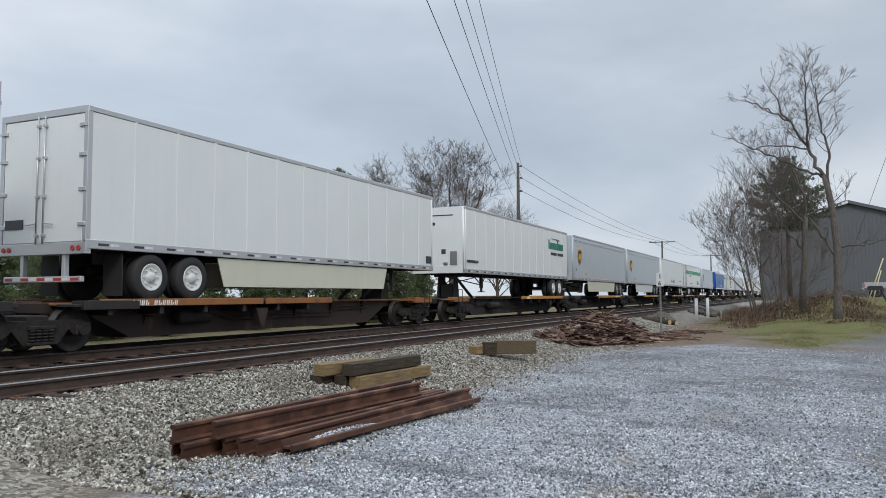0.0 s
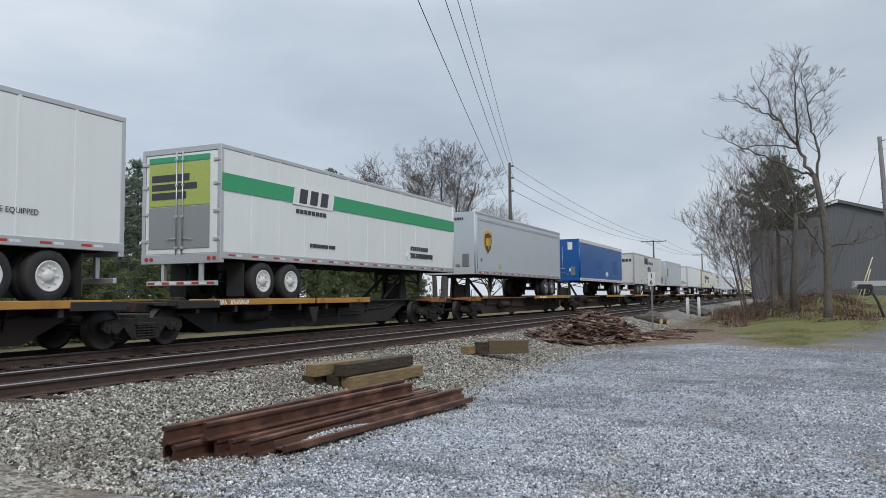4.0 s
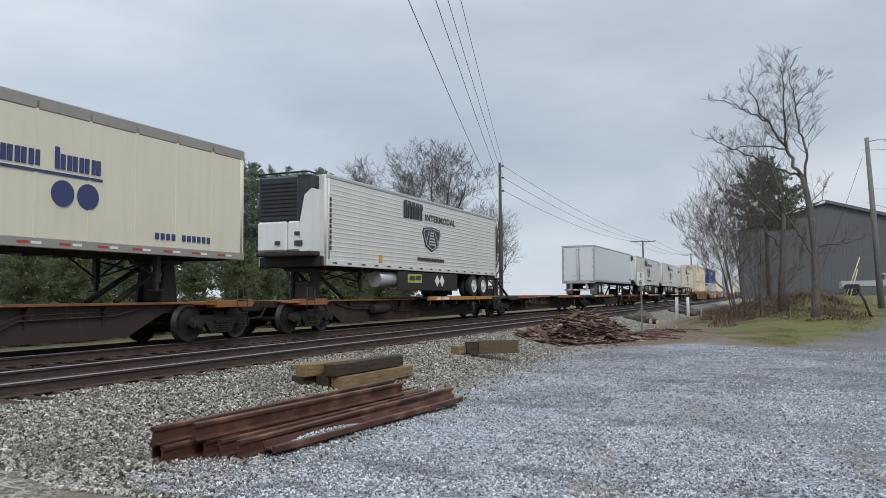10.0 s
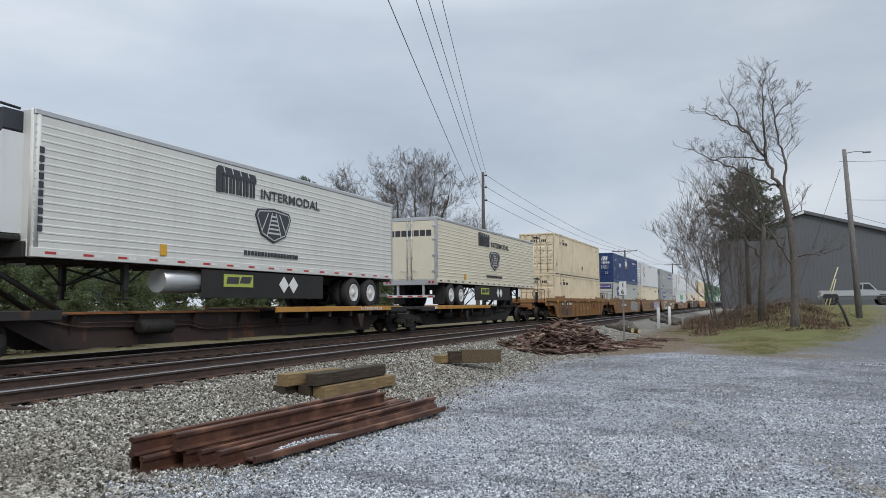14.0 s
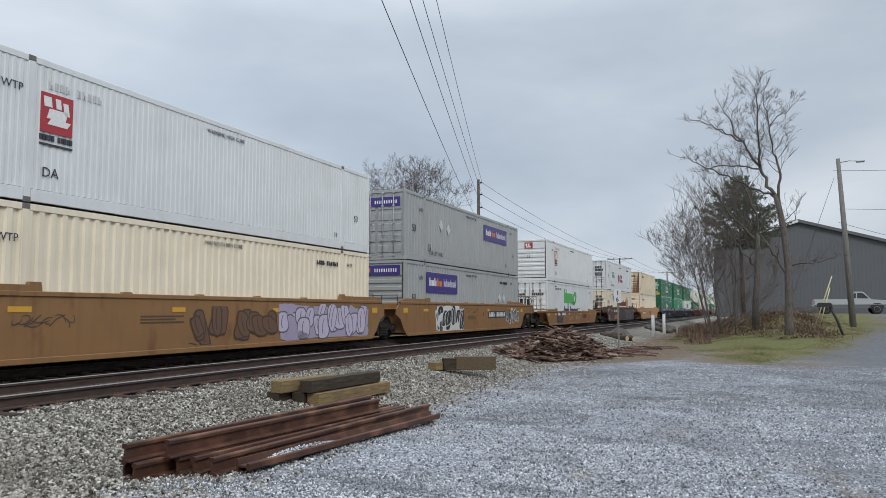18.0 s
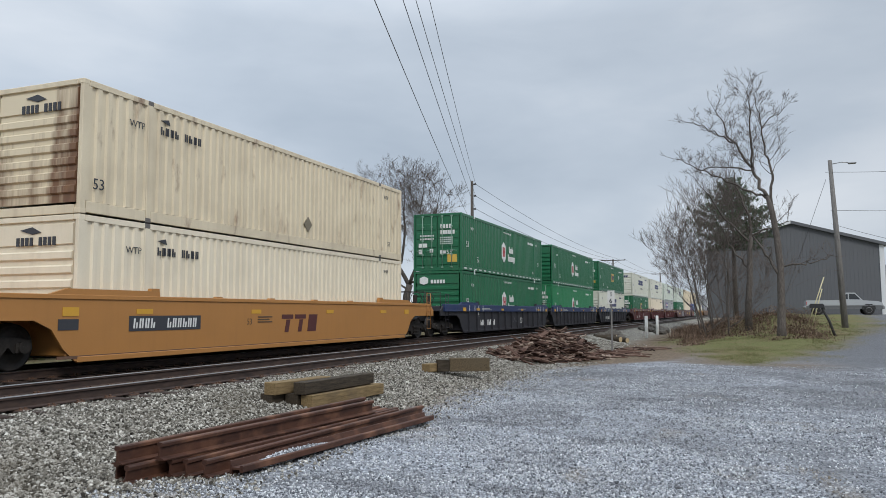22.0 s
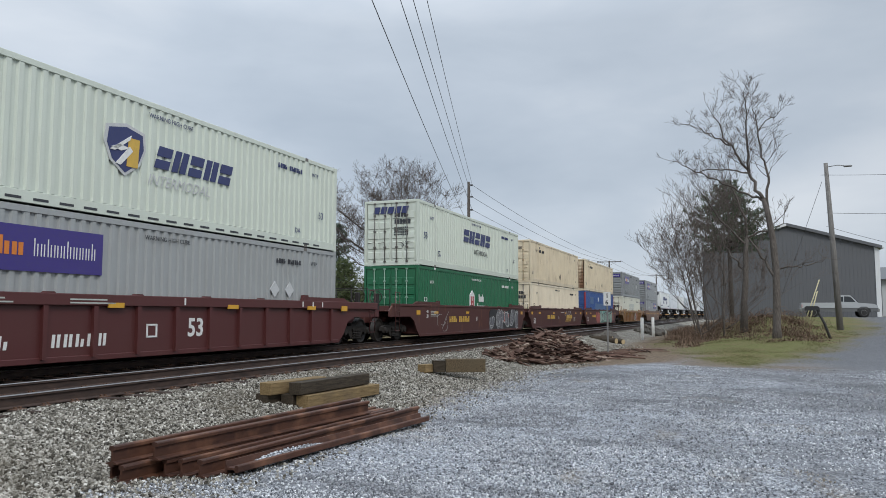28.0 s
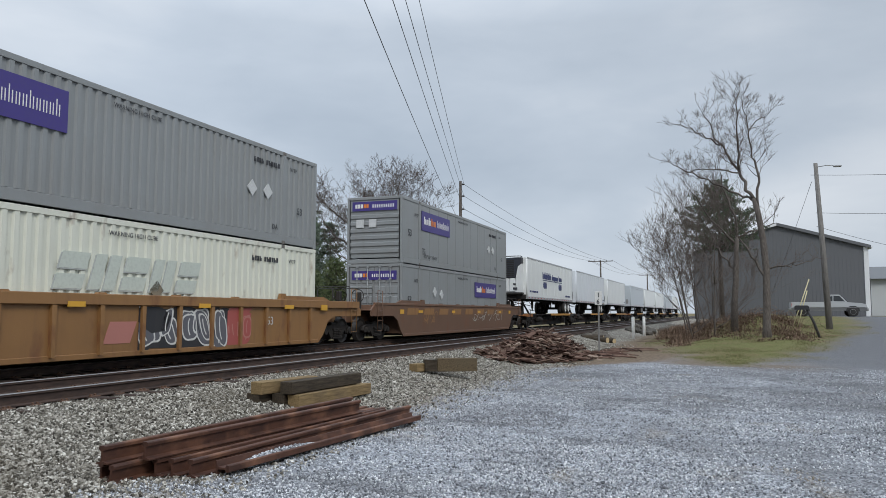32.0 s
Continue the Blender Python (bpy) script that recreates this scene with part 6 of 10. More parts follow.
SOLO, FIRST, MID, LAST = ("coupler", "coupler"), ("coupler", "joint"), ("shared", "joint"), ("shared", "coupler")
CARS = [
    ("ribbed", "gold", SOLO, "weathered gold single well car with upright ribs", c_single_gold),
    ("smooth", "gold", FIRST, "gold articulated well car with pale graffiti", c_pale_tag), ("smooth", "gold", MID, "gold articulated well car with lilac graffiti", c_lilac_tag),
    ("smooth", "gold", LAST, "gold articulated well car with black and white graffiti", c_letters_tag),
    ("low", "gold", SOLO, "weathered gold single well car with low sides", c_low_gold), ("smooth", "plum", SOLO, "dull plum single well car with pale graffiti", c_plum),
    ("smooth", "orange", SOLO, "orange gold single well car, fairly clean", c_orange),
    ("navy", "slate", FIRST, "dark slate well car with a blue top band", c_slate), ("navy", "slate", MID, "dark slate well car with a blue top band", c_slate_plain),
    ("navy", "slate", LAST, "dark slate well car with a blue top band", c_slate_numbered),
    ("ribbed", "maroon", FIRST, "maroon ribbed articulated well car", c_maroon), ("ribbed", "maroon", MID, "maroon ribbed articulated well car", c_maroon),
    ("ribbed", "maroon", LAST, "maroon ribbed articulated well car", c_maroon),
    ("smooth", "brown", FIRST, "oxide red well car with red and black graffiti", c_red_tag), ("smooth", "brown", MID, "oxide red articulated well car", c_red),
    ("smooth", "brown", LAST, "oxide red well car with teal graffiti", c_red_teal),
    ("ribbed", "gold", SOLO, "gold ribbed single well car with small graffiti", c_gold_tag), ("smooth", "dusk", SOLO, "grimy brown single well car with faded graffiti", c_dusk),
]

# ---- spine cars and highway trailers ----
SPINE = dict(
    rust=paint("rust_brown_spine_paint", (0.034, 0.019, 0.015), 0.65, 0.6, (0.018, 0.014, 0.012), 0.16),
    dark=paint("near_black_spine_paint", (0.017, 0.015, 0.015), 0.65, 0.5, (0.05, 0.032, 0.024), 0.06))
DECK_Z = 1.02
DECK_EDGE = dict(worn=paint("worn_yellow_deck_paint", (0.44, 0.215, 0.04), 0.6, 0.7, (0.10, 0.055, 0.03), 0.32), rust=paint("orange_rust_deck_paint", (0.27, 0.105, 0.03), 0.65, 0.7, (0.09, 0.05, 0.03), 0.5))


def spine_car(s0, s1, ends, deck, tint, label, text="", hitch=True, edge="worn"):
    """A platform between the trucks at s0 and s1. deck: -1 or 1, the end where the trailer's wheels stand; 0: two short decks."""
    c = thing("spine_car", label, "railway car", "spine cars of the train")
    mid, h = (s0 + s1) / 2, (s1 - s0) / 2
    lo = -h + 0.45 if ends[0] != "coupler" else -h - 1.25
    hi = h - 0.45 if ends[1] != "coupler" else h + 1.25
    body = SPINE[tint]
    sill = M()
    sill.prism([(lo, 0.78), (-h + 1.5, 0.72), (-h + 2.6, 0.20), (h - 2.6, 0.20), (h - 1.5, 0.72), (hi, 0.78), (hi, 0.98), (lo, 0.98)], "x", -0.55, 0.55)
    part("centre_sill", sill, body, c, "deep fish-bellied centre sill")
    flange = M()
    flange.cbox(-0.72, 0.72, lo + 0.1, hi - 0.1, 0.93, 0.985, 0.01)
    part("sill_flange", flange, DECK_EDGE["rust"] if tint == "rust" else body, c)
    pipe = M()
    bends = [(0.60, -h + 2.2, 0.84), (0.62, -h + 3.2, 0.66), (0.60, -h * 0.3, 0.62), (0.63, -h * 0.3 + 0.5, 0.50), (0.62, h * 0.35, 0.50), (0.60, h * 0.35 + 0.4, 0.66), (0.60, h - 3.0, 0.70), (0.62, h - 2.2, 0.86)]
    pipe.tube(bends, 0.022, 6)
    pipe.tube([(x + 0.03, y, z + 0.10) for x, y, z in bends[1:-1]], 0.014, 5)
    part("brake_pipe", pipe, SPINE["rust"], c, "rusty brake pipes along the sill")
    part("air_reservoir", M().lathe([(-0.55, 0.10), (-0.50, 0.18), (0.50, 0.18), (0.55, 0.10)], "y", (0.78, -h * 0.45, 0.62), 14), STEEL_DARK, c, "dark air reservoir")
    for y in np.arange(-h + 3, h - 2.9, 1.9):
        for e in (-1, 1):
            part("web_stiffener", shared(f"web_stiffener|{e}", lambda: M().prism([(e * 0.70, 0.93), (e * 0.52, 0.93), (e * 0.52, 0.45), (e * 0.55, 0.45)][::e], "y", -0.02, 0.02), body), None, c).location.y = float(y)
    spans = [(-h + 1.15, -h + 9.6)] if deck < 0 else [(h - 9.6, h - 1.15)] if deck > 0 else [(-h + 1.15, -h + 5.5), (h - 8.5, h - 1.15)]
    for a, b in spans:
        dk = part("wheel_deck", M().cbox(0.45, 1.27, a, b, 0.95, DECK_Z, 0.01), SPINE["dark"], c)
        part("wheel_deck", M().cbox(-1.27, -0.45, a, b, 0.95, DECK_Z, 0.01), SPINE["dark"], c)
        for y in np.arange(a + 0.3, b, 1.4):
            part("cross_beam", shared("cross_beam", lambda: M().cbox(-1.25, 1.25, -0.06, 0.06, 0.72, 0.95, 0.01), SPINE["dark"]), None, c).location.y = float(y)
        cut = a + (b - a) * 0.62
        for s in (-1, 1):
            for u, w in ((a, cut - 0.06), (cut + 0.06, b)):
                part("deck_edge", M().cbox(*sorted((s * 1.24, s * 1.31)), u, w, 0.90, 1.06, 0.01), DECK_EDGE[edge if a > 0 or deck else "rust"], dk, "worn deck edge")
        if text and (deck or a > 0):
            if "SPINE" in text:
                word(c, text, 0.15, LETTER_WHITE, b - 3.4, 0.92, 1.316)
            else:
                unit_code(c, a + 0.8, a + 0.8 + 0.12 * len(text), 0.92, 1.03, LETTER_WHITE, (4,), len(text), None, 1.312)
        word(c, "53", 0.22, LETTER_DARK, b - 0.9, 0.86, 1.316)
        brk = M()
        brk.prism([(cut - 0.25, 0.80), (cut - 0.05, 0.35), (cut + 0.10, 0.35), (cut + 0.25, 0.80)], "x", 0.95, 1.22)
        part("deck_bracket", brk, body, c)
    for d, end, reach in ((-1, ends[0], -lo), (1, ends[1], hi)):
        y = d * (reach - 0.1)
        step = M()
        step.cbox(-1.25, 1.25, *sorted((d * (reach - 1.9), d * (reach - 0.15))), 0.90, 0.96, 0.01)
        step.cbox(0.95, 1.32, *sorted((d * (reach - 1.7), d * (reach - 0.3))), 0.84, 1.03, 0.012)
        part("end_step", step, DECK_EDGE["rust"] if end == "coupler" else SPINE["dark"], c)
        if end == "coupler":
            truck_at(c, d * h)
            part("coupler", shared(f"coupler|{d}", lambda: coupler(d), STEEL_DARK), None, c).location = (0, y, 0.82)
            part("ladder", ladder(d * (reach - 0.75) - 0.2, 0.35, 1.35, 1.33), body, c)
            part("ladder", ladder(d * (reach - 0.75) - 0.2, 0.35, 1.35, -1.33), body, c)
        elif end == "joint":
            truck_at(c, d * h)
    if hitch:
        d = -deck or -1
        y = d * (h - 1.15)
        hs = M()
        for s in (-1, 1):
            hs.tube([(s * 0.35, y, 1.95), (s * 0.45, y - d * 1.7, 1.0)], [0.06, 0.07], 6)
            hs.prism([(y - 0.28, 0.98), (y + 0.28, 0.98), (y + 0.14, 1.95), (y - 0.14, 1.95)], "x", *sorted((s * 0.34, s * 0.42)))
        hs.cbox(-0.5, 0.5, y - 0.42, y + 0.42, 1.92, 2.02, 0.03)
        hs.cbox(-0.30, 0.30, y - 0.15, y + 0.15, 1.0, 1.6, 0.03)
        part("trailer_hitch", hs, BLACK, c, "black folding trailer hitch")
    rides(c, mid)
    return c


TB, TT, TW = 2.06, 4.95, 1.30
FLAP_GREY = flat("grey_mud_flap", (0.16, 0.17, 0.18), 0.6)


def tyre_mesh():
    m = M()
    prof = [(0.0, 0.292), (-0.13, 0.30), (-0.14, 0.36), (-0.13, 0.475), (-0.10, 0.505), (0.10, 0.505), (0.13, 0.475), (0.14, 0.36), (0.13, 0.30), (0.0, 0.292)]
    for o in (-0.16, 0.16):
        m.lathe(prof, "x", (o, 0, 0), 24)
    return m.mesh("wheel", RUBBER)


def rim_mesh(mat):
    m = M()
    m.lathe([(0.10, 0.29), (0.305, 0.30), (0.31, 0.285), (0.28, 0.25), (0.25, 0.14), (0.27, 0.12), (0.31, 0.10), (0.32, 0.03)], "x", (0, 0, 0), 24)
    for k in range(8):
        a = math.pi * k / 4
        m.cyl("x", (0.27, 0.19 * math.cos(a), 0.19 * math.sin(a)), 0.022, 0.03, 6)
    return m.mesh("rim", mat)


TYRE, RIMS = tyre_mesh(), {"white": rim_mesh(RIM_WHITE), "alloy": rim_mesh(RIM_ALLOY)}


def ribbed_side(L, s):
    """One sheet with long horizontal ribs."""
    prof, z = [(TW - 0.008, TB + 0.18), (TW - 0.008, TB + 0.30)], TB + 0.30
    while z < TT - 0.28:
        prof += [(TW + 0.0, z + 0.014), (TW + 0.0, z + 0.040), (TW - 0.008, z + 0.054), (TW - 0.008, z + 0.150)]
        z += 0.150
    prof += [(TW - 0.008, TT - 0.12), (TW - 0.05, TT - 0.12), (TW - 0.05, TB + 0.18)]
    pts = [(s * x, z) for x, z in prof]
    return M().prism(pts[::-1] if s > 0 else pts, "y", -L / 2 + 0.02, L / 2 - 0.02)


def panel_side(L, s):
    """One wall of flat panels with raised joint strips."""
    n = round(L / 1.22)
    pts = [(TW - 0.05, -L / 2 + 0.02), (TW - 0.004, -L / 2 + 0.02)]
    for i in range(1, n):
        y = -L / 2 + L * i / n
        pts += [(TW - 0.004, y - 0.036), (TW + 0.012, y - 0.030), (TW + 0.012, y + 0.030), (TW - 0.004, y + 0.036)]
    pts += [(TW - 0.004, L / 2 - 0.02), (TW - 0.05, L / 2 - 0.02)]
    pts = [(s * x, y) for x, y in pts]
    return M().prism(pts if s > 0 else pts[::-1], "z", TB + 0.18, TT - 0.10)


def smooth_side(L, s):
    m = M()
    m.box(*sorted((s * (TW - 0.05), s * (TW - 0.004))), -L / 2 + 0.02, L / 2 - 0.02, TB + 0.18, TT - 0.10)
    m.cbox(*sorted((s * (TW - 0.01), s * (TW + 0.014))), -L / 2 + 0.2, L / 2 - 0.1, TT - 0.40, TT - 0.365, 0.005)
    m.cbox(*sorted((s * (TW - 0.01), s * (TW + 0.014))), -L / 2 + 0.2, L / 2 - 0.1, TT - 0.33, TT - 0.295, 0.005)
    return m


def flush_side(L, s):
    return M().cbox(*sorted((s * (TW - 0.05), s * (TW - 0.002))), -L / 2 + 0.02, L / 2 - 0.02, TB + 0.18, TT - 0.10, 0.004)


def trailer(label, mat, s_mid, L, rear, side, rim="white", marks=None, reefer=False, skirt=None, trim=None, tape="mixed", cap=0.13):
    """rear: -1 when the doors face the head of the train, else 1. Its nose faces the other way."""
    c = thing("highway_trailer", label, "trailer", "trailers on the train")
    key = f"{L}"
    build = {"ribbed": ribbed_side, "panel": panel_side, "smooth": smooth_side, "flush": flush_side}[side]
    trim = trim or ALUMINIUM
    for d in (-1, 1):
        part("side_wall", shared(f"side_wall|{side}{key}{d}", lambda: build(L, d), mat), None, c)
        part("top_rail", shared(f"top_rail|t{key}{d}{cap}", lambda: M().cbox(*sorted((d * (TW - 0.06), d * (TW + 0.012))), -L / 2, L / 2, TT - cap, TT, 0.02), trim), None, c)
        part("bottom_rail", shared(f"bottom_rail|t{key}{d}", lambda: M().cbox(*sorted((d * (TW - 0.06), d * (TW + 0.014))), -L / 2, L / 2, TB, TB + 0.19, 0.012), trim if side != "ribbed" else mat), None, c)
        red = M()
        white = M()
        for i in range(int(L / 0.92)):
            y = -L / 2 + 0.3 + 0.92 * i
            plate(red if d > 0 else M(), rect(y, TB + 0.07, y + 0.26, TB + 0.12), TW + 0.012)
            plate(white if d > 0 else M(), rect(y + 0.30, TB + 0.07, y + 0.52, TB + 0.12), TW + 0.012)
        if d > 0:
            tagged(part("red_tape", shared(f"red_tape|{key}", lambda: red, LETTER_DARK if tape == "dark" else TAPE_RED), None, c), kind="stuff")
            tagged(part("white_tape", shared(f"white_tape|{key}", lambda: white, TAPE_WHITE), None, c), kind="stuff")
    shell = M()
    shell.box(-TW + 0.04, TW - 0.04, -L / 2 + 0.03, L / 2 - 0.03, TT - 0.06, TT - 0.02)
    shell.box(-TW + 0.04, TW - 0.04, -L / 2 + 0.03, L / 2 - 0.03, TB + 0.10, TB + 0.16)
    part("roof", shared(f"roof|t{key}", lambda: shell, mat), None, c)
    for i in range(int(L / 0.8)):
        part("cross_member", shared("cross_member", lambda: M().box(-TW + 0.05, TW - 0.05, -0.03, 0.03, TB - 0.02, TB + 0.10), BLACK), None, c).location.y = -L / 2 + 0.4 + 0.8 * i
    n = -rear
    yn, yr = n * L / 2, rear * L / 2
    # nose wall with rounded corner posts
    nose = M()
    nose.cbox(-TW + 0.10, TW - 0.10, *sorted((yn, yn - n * 0.06)), TB + 0.02, TT - 0.02, 0.01)
    for s in (-1, 1):
        nose.lathe([(TB, 0.11), (TT - 0.01, 0.11)], "z", (s * (TW - 0.10), yn - n * 0.11, 0), 14)
    nose.cbox(-TW + 0.1, TW - 0.1, *sorted((yn + n * 0.012, yn - n * 0.04)), TB, TB + 0.34, 0.01)
    part("front_wall", shared(f"front_wall|t{key}{n}", lambda: nose, mat), None, c)
    if reefer:
        top = M()
        top.cbox(-1.0, 0.55, *sorted((yn, yn + n * 0.46)), TB + 1.42, TT - 0.06, 0.06)
        top.prism([(0.5, TB + 1.42), (0.56, TB + 1.42), (0.72, TB + 2.2), (1.0, TB + 2.45), (1.0, TT - 0.06), (0.5, TT - 0.06)][:: 1 if n < 0 else -1][::-1], "y", *sorted((yn + n * 0.01, yn + n * 0.44)))
        unit = part("cooling_unit", top, paint("black_cooling_unit", (0.022, 0.026, 0.038), 0.5, 0.3), c, "dark cooling unit with a louvred grille")
        for i in range(9):
            part("louvre", shared(f"louvre|{n}", lambda: M().cbox(-0.86, 0.48, *sorted((0.0, n * 0.05)), 0, 0.055, 0.008), BLACK), None, unit).location = (0, yn + n * 0.44, TB + 1.58 + 0.125 * i)
        part("guard_rail", M().tube([(-0.98, yn + n * 0.05, TT), (-0.98, yn + n * 0.5, TT + 0.02), (-0.9, yn + n * 0.55, TT + 0.02), (0.87, yn + n * 0.55, TT + 0.02), (0.95, yn + n * 0.5, TT + 0.02), (0.95, yn + n * 0.05, TT)], 0.03, 6), BLACK, unit)
        cheek = M().prism([(0.58, TB + 0.45), (1.02, TB + 0.45), (1.02, TB + 2.40), (0.76, TB + 2.2), (0.60, TB + 1.42)][::-1], "y", *sorted((yn, yn + n * 0.46)))
        part("unit_cheek", cheek, L_WHITE, c, "white curved side of the cooling unit")
        low = M()
        low.cbox(-1.02, 0.10, *sorted((yn, yn + n * 0.48)), TB + 0.45, TB + 1.40, 0.06)
        low.cbox(0.12, 0.57, *sorted((yn, yn + n * 0.48)), TB + 0.45, TB + 1.40, 0.06)
        part("unit_housing", low, L_WHITE, c, "white cooling unit housing")
        part("unit_tray", M().cbox(-1.05, 1.05, *sorted((yn, yn + n * 0.5)), TB + 0.30, TB + 0.43, 0.03).cbox(-1.2, 1.2, *sorted((yn + n * 0.02, yn + n * 0.10)), TB - 0.02, TB + 0.30, 0.02), BLACK, c)
        vent = M()
        vent.cbox(0.42, 0.72, *sorted((yn + n * 0.49, yn + n * 0.515)), TB + 0.62, TB + 0.78, 0.01)
        vent.cbox(0.42, 0.62, *sorted((yn + n * 0.49, yn + n * 0.515)), TB + 0.95, TB + 1.06, 0.01)
        vent.cbox(-0.3, -0.1, *sorted((yn + n * 0.515, yn + n * 0.53)), TB + 0.66, TB + 0.78, 0.01)
        part("unit_vent", vent, LETTER_DARK, c)
    else:
        for x0, x1, z0, z1 in ((0.62, 0.94, 0.35, 0.95), (-1.05, -0.75, 0.35, 0.85), (0.3, 0.5, 0.36, 0.48)):
            part("connector_box", M().cbox(x0, x1, *sorted((yn, yn + n * 0.04)), TB + z0, TB + z1, 0.012), RIM_ALLOY, c)
    # rear frame and doors
    fr = M()
    for s in (-1, 1):
        fr.cbox(*sorted((s * (TW - 0.11), s * (TW + 0.006))), *sorted((yr, yr - rear * 0.12)), TB - 0.04, TT, 0.01)
    fr.cbox(-TW, TW, *sorted((yr + rear * 0.002, yr - rear * 0.12)), TT - 0.15, TT + 0.005, 0.01)
    fr.cbox(-TW, TW, *sorted((yr + rear * 0.002, yr - rear * 0.14)), TB - 0.10, TB + 0.14, 0.01)
    part("rear_frame", shared(f"rear_frame|{key}{rear}", lambda: fr, trim), None, c)
    for side_ in (-1, 1):
        a, b = sorted((side_ * 0.008, side_ * (TW - 0.12)))
        leaf = part("door", shared(f"door|t{key}{rear}{side_}", lambda: M().cbox(a, b, *sorted((yr - rear * 0.01, yr - rear * 0.07)), TB + 0.15, TT - 0.16, 0.012), mat), None, c)
        br = M()
        for x in ((0.10,) if side != "smooth" else (0.12, 0.62)):
            x *= side_
            br.cyl("z", (x, yr + rear * 0.035, (TB + TT) / 2), 0.018, (TT - TB) / 2 - 0.12, 8)
            for z in (TB + 0.30, TB + 1.1, TB + 1.9, TT - 0.32):
                br.cbox(x - 0.04, x + 0.04, *sorted((yr - rear * 0.012, yr + rear * 0.06)), z - 0.03, z + 0.03, 0.006)
        br.tube([(side_ * 0.10, yr + rear * 0.05, TB + 0.55), (side_ * 0.42, yr + rear * 0.05, TB + 0.52)], 0.013, 5)
        for z in (TB + 0.5, TB + 1.2, TB + 1.9, TB + 2.5):
            br.cbox(*sorted((side_ * (TW - 0.22), side_ * (TW - 0.01))), *sorted((yr - rear * 0.02, yr + rear * 0.025)), z - 0.04, z + 0.04, 0.008)
        part("door_hardware", shared(f"door_hardware|{side}{key}{rear}{side_}", lambda: br, ALUMINIUM), None, leaf)
    guard = M()
    for s in (-1, 1):
        guard.cbox(s * 0.62 - 0.05, s * 0.62 + 0.05, *sorted((yr - rear * 0.05, yr - rear * 0.16)), TB - 0.55, TB - 0.08, 0.01)
    guard.cbox(-1.15, 1.15, *sorted((yr - rear * 0.03, yr - rear * 0.13)), TB - 0.66, TB - 0.54, 0.012)
    part("rear_guard", shared(f"rear_guard|{key}{rear}", lambda: guard, ALUMINIUM), None, c, "rear underrun guard bar")
    for x in (-1.12, -0.95, 0.95, 1.12):
        part("tail_light", shared(f"tail_light|{key}{rear}{x}", lambda: M().cyl("y", (x, yr + rear * 0.008, TB + 0.02), 0.055, 0.012, 10), TAPE_RED), None, c)
    for i in range(9):
        part("reflector", shared(f"reflector|{rear}{i % 2}", lambda: M().cbox(-0.115, 0.115, *sorted((0.0, rear * 0.008)), -0.03, 0.03, 0.002), TAPE_WHITE if i % 2 else TAPE_RED), None, c).location = (-0.98 + 0.245 * i, yr - rear * 0.032, TB - 0.60)
    # running gear
    slide = M()
    ya, yb = yr - rear * 1.75, yr - rear * 3.0
    for s in (-1, 1):
        slide.cbox(*sorted((s * 0.42, s * 0.55)), *sorted((yr - rear * 0.9, yr - rear * 4.2)), TB - 0.26, TB - 0.02, 0.012)
        for y in (ya, yb):
            slide.cbox(*sorted((s * 0.40, s * 0.58)), y - 0.2, y + 0.2, TB - 0.50, TB - 0.25, 0.03)
    for y in (ya, yb):
        slide.cyl("x", (0, y, DECK_Z + 0.505), 0.065, 0.95, 10)
    part("axle_slider", shared(f"axle_slider|{key}{rear}", lambda: slide, BLACK), None, c)
    for y in (ya, yb):
        for s in (-1, 1):
            w = part("wheel", TYRE, None, c, "black dual tyre")
            w.matrix_basis = pose(s * 0.98, y, DECK_Z + 0.505, 0, 0, 0 if s > 0 else 180)
            part("rim", RIMS[rim], None, w)
    for s in (-1, 1):
        part("mud_flap", shared(f"mud_flap|{key}{rear}{s}", lambda: M().cbox(*sorted((s * 0.68, s * 1.24)), *sorted((yr - rear * 0.98, yr - rear * 1.0)), DECK_Z + 0.10, TB - 0.05, 0.004), FLAP_GREY if side == "flush" else RUBBER), None, c)
    leg = M()
    yl = yn - n * 2.7
    for s in (-1, 1):
        leg.cbox(s * 0.95 - 0.07, s * 0.95 + 0.07, yl - 0.07, yl + 0.07, TB - 0.62, TB, 0.012)
        leg.cbox(s * 0.95 - 0.045, s * 0.95 + 0.045, yl - 0.045, yl + 0.045, TB - 0.78, TB - 0.60, 0.008)
        leg.cbox(s * 0.95 - 0.13, s * 0.95 + 0.13, yl - 0.13, yl + 0.13, TB - 0.81, TB - 0.77, 0.01)
        leg.tube([(s * 0.95, yl, TB - 0.5), (s * 0.80, yl - n * 0.95, TB)], 0.025, 5)
        leg.tube([(s * 0.95, yl, TB - 0.5), (s * 0.80, yl + n * 0.70, TB)], 0.025, 5)
    leg.tube([(-0.95, yl, TB - 0.48), (0.95, yl, TB - 0.06)], 0.025, 5)
    leg.tube([(-0.95, yl, TB - 0.06), (0.95, yl, TB - 0.48)], 0.025, 5)
    part("landing_gear", shared(f"landing_gear|{key}{rear}", lambda: leg, BLACK), None, c, "raised landing legs")
    if skirt:
        for s in (-1, 1):
            y0, y1 = sorted((yl - n * 0.9, yb - rear * 0.85))
            part("side_skirt", M().prism([(y0 + 0.25, TB - 0.72), (y1 - 0.25, TB - 0.72), (y1, TB - 0.02), (y0, TB - 0.02)], "x", *sorted((s * (TW - 0.06), s * (TW - 0.04)))), skirt, c, "pale aerodynamic side skirt")
    rides(c, s_mid)
    if marks:
        marks(c, L, yn, n)
    return c


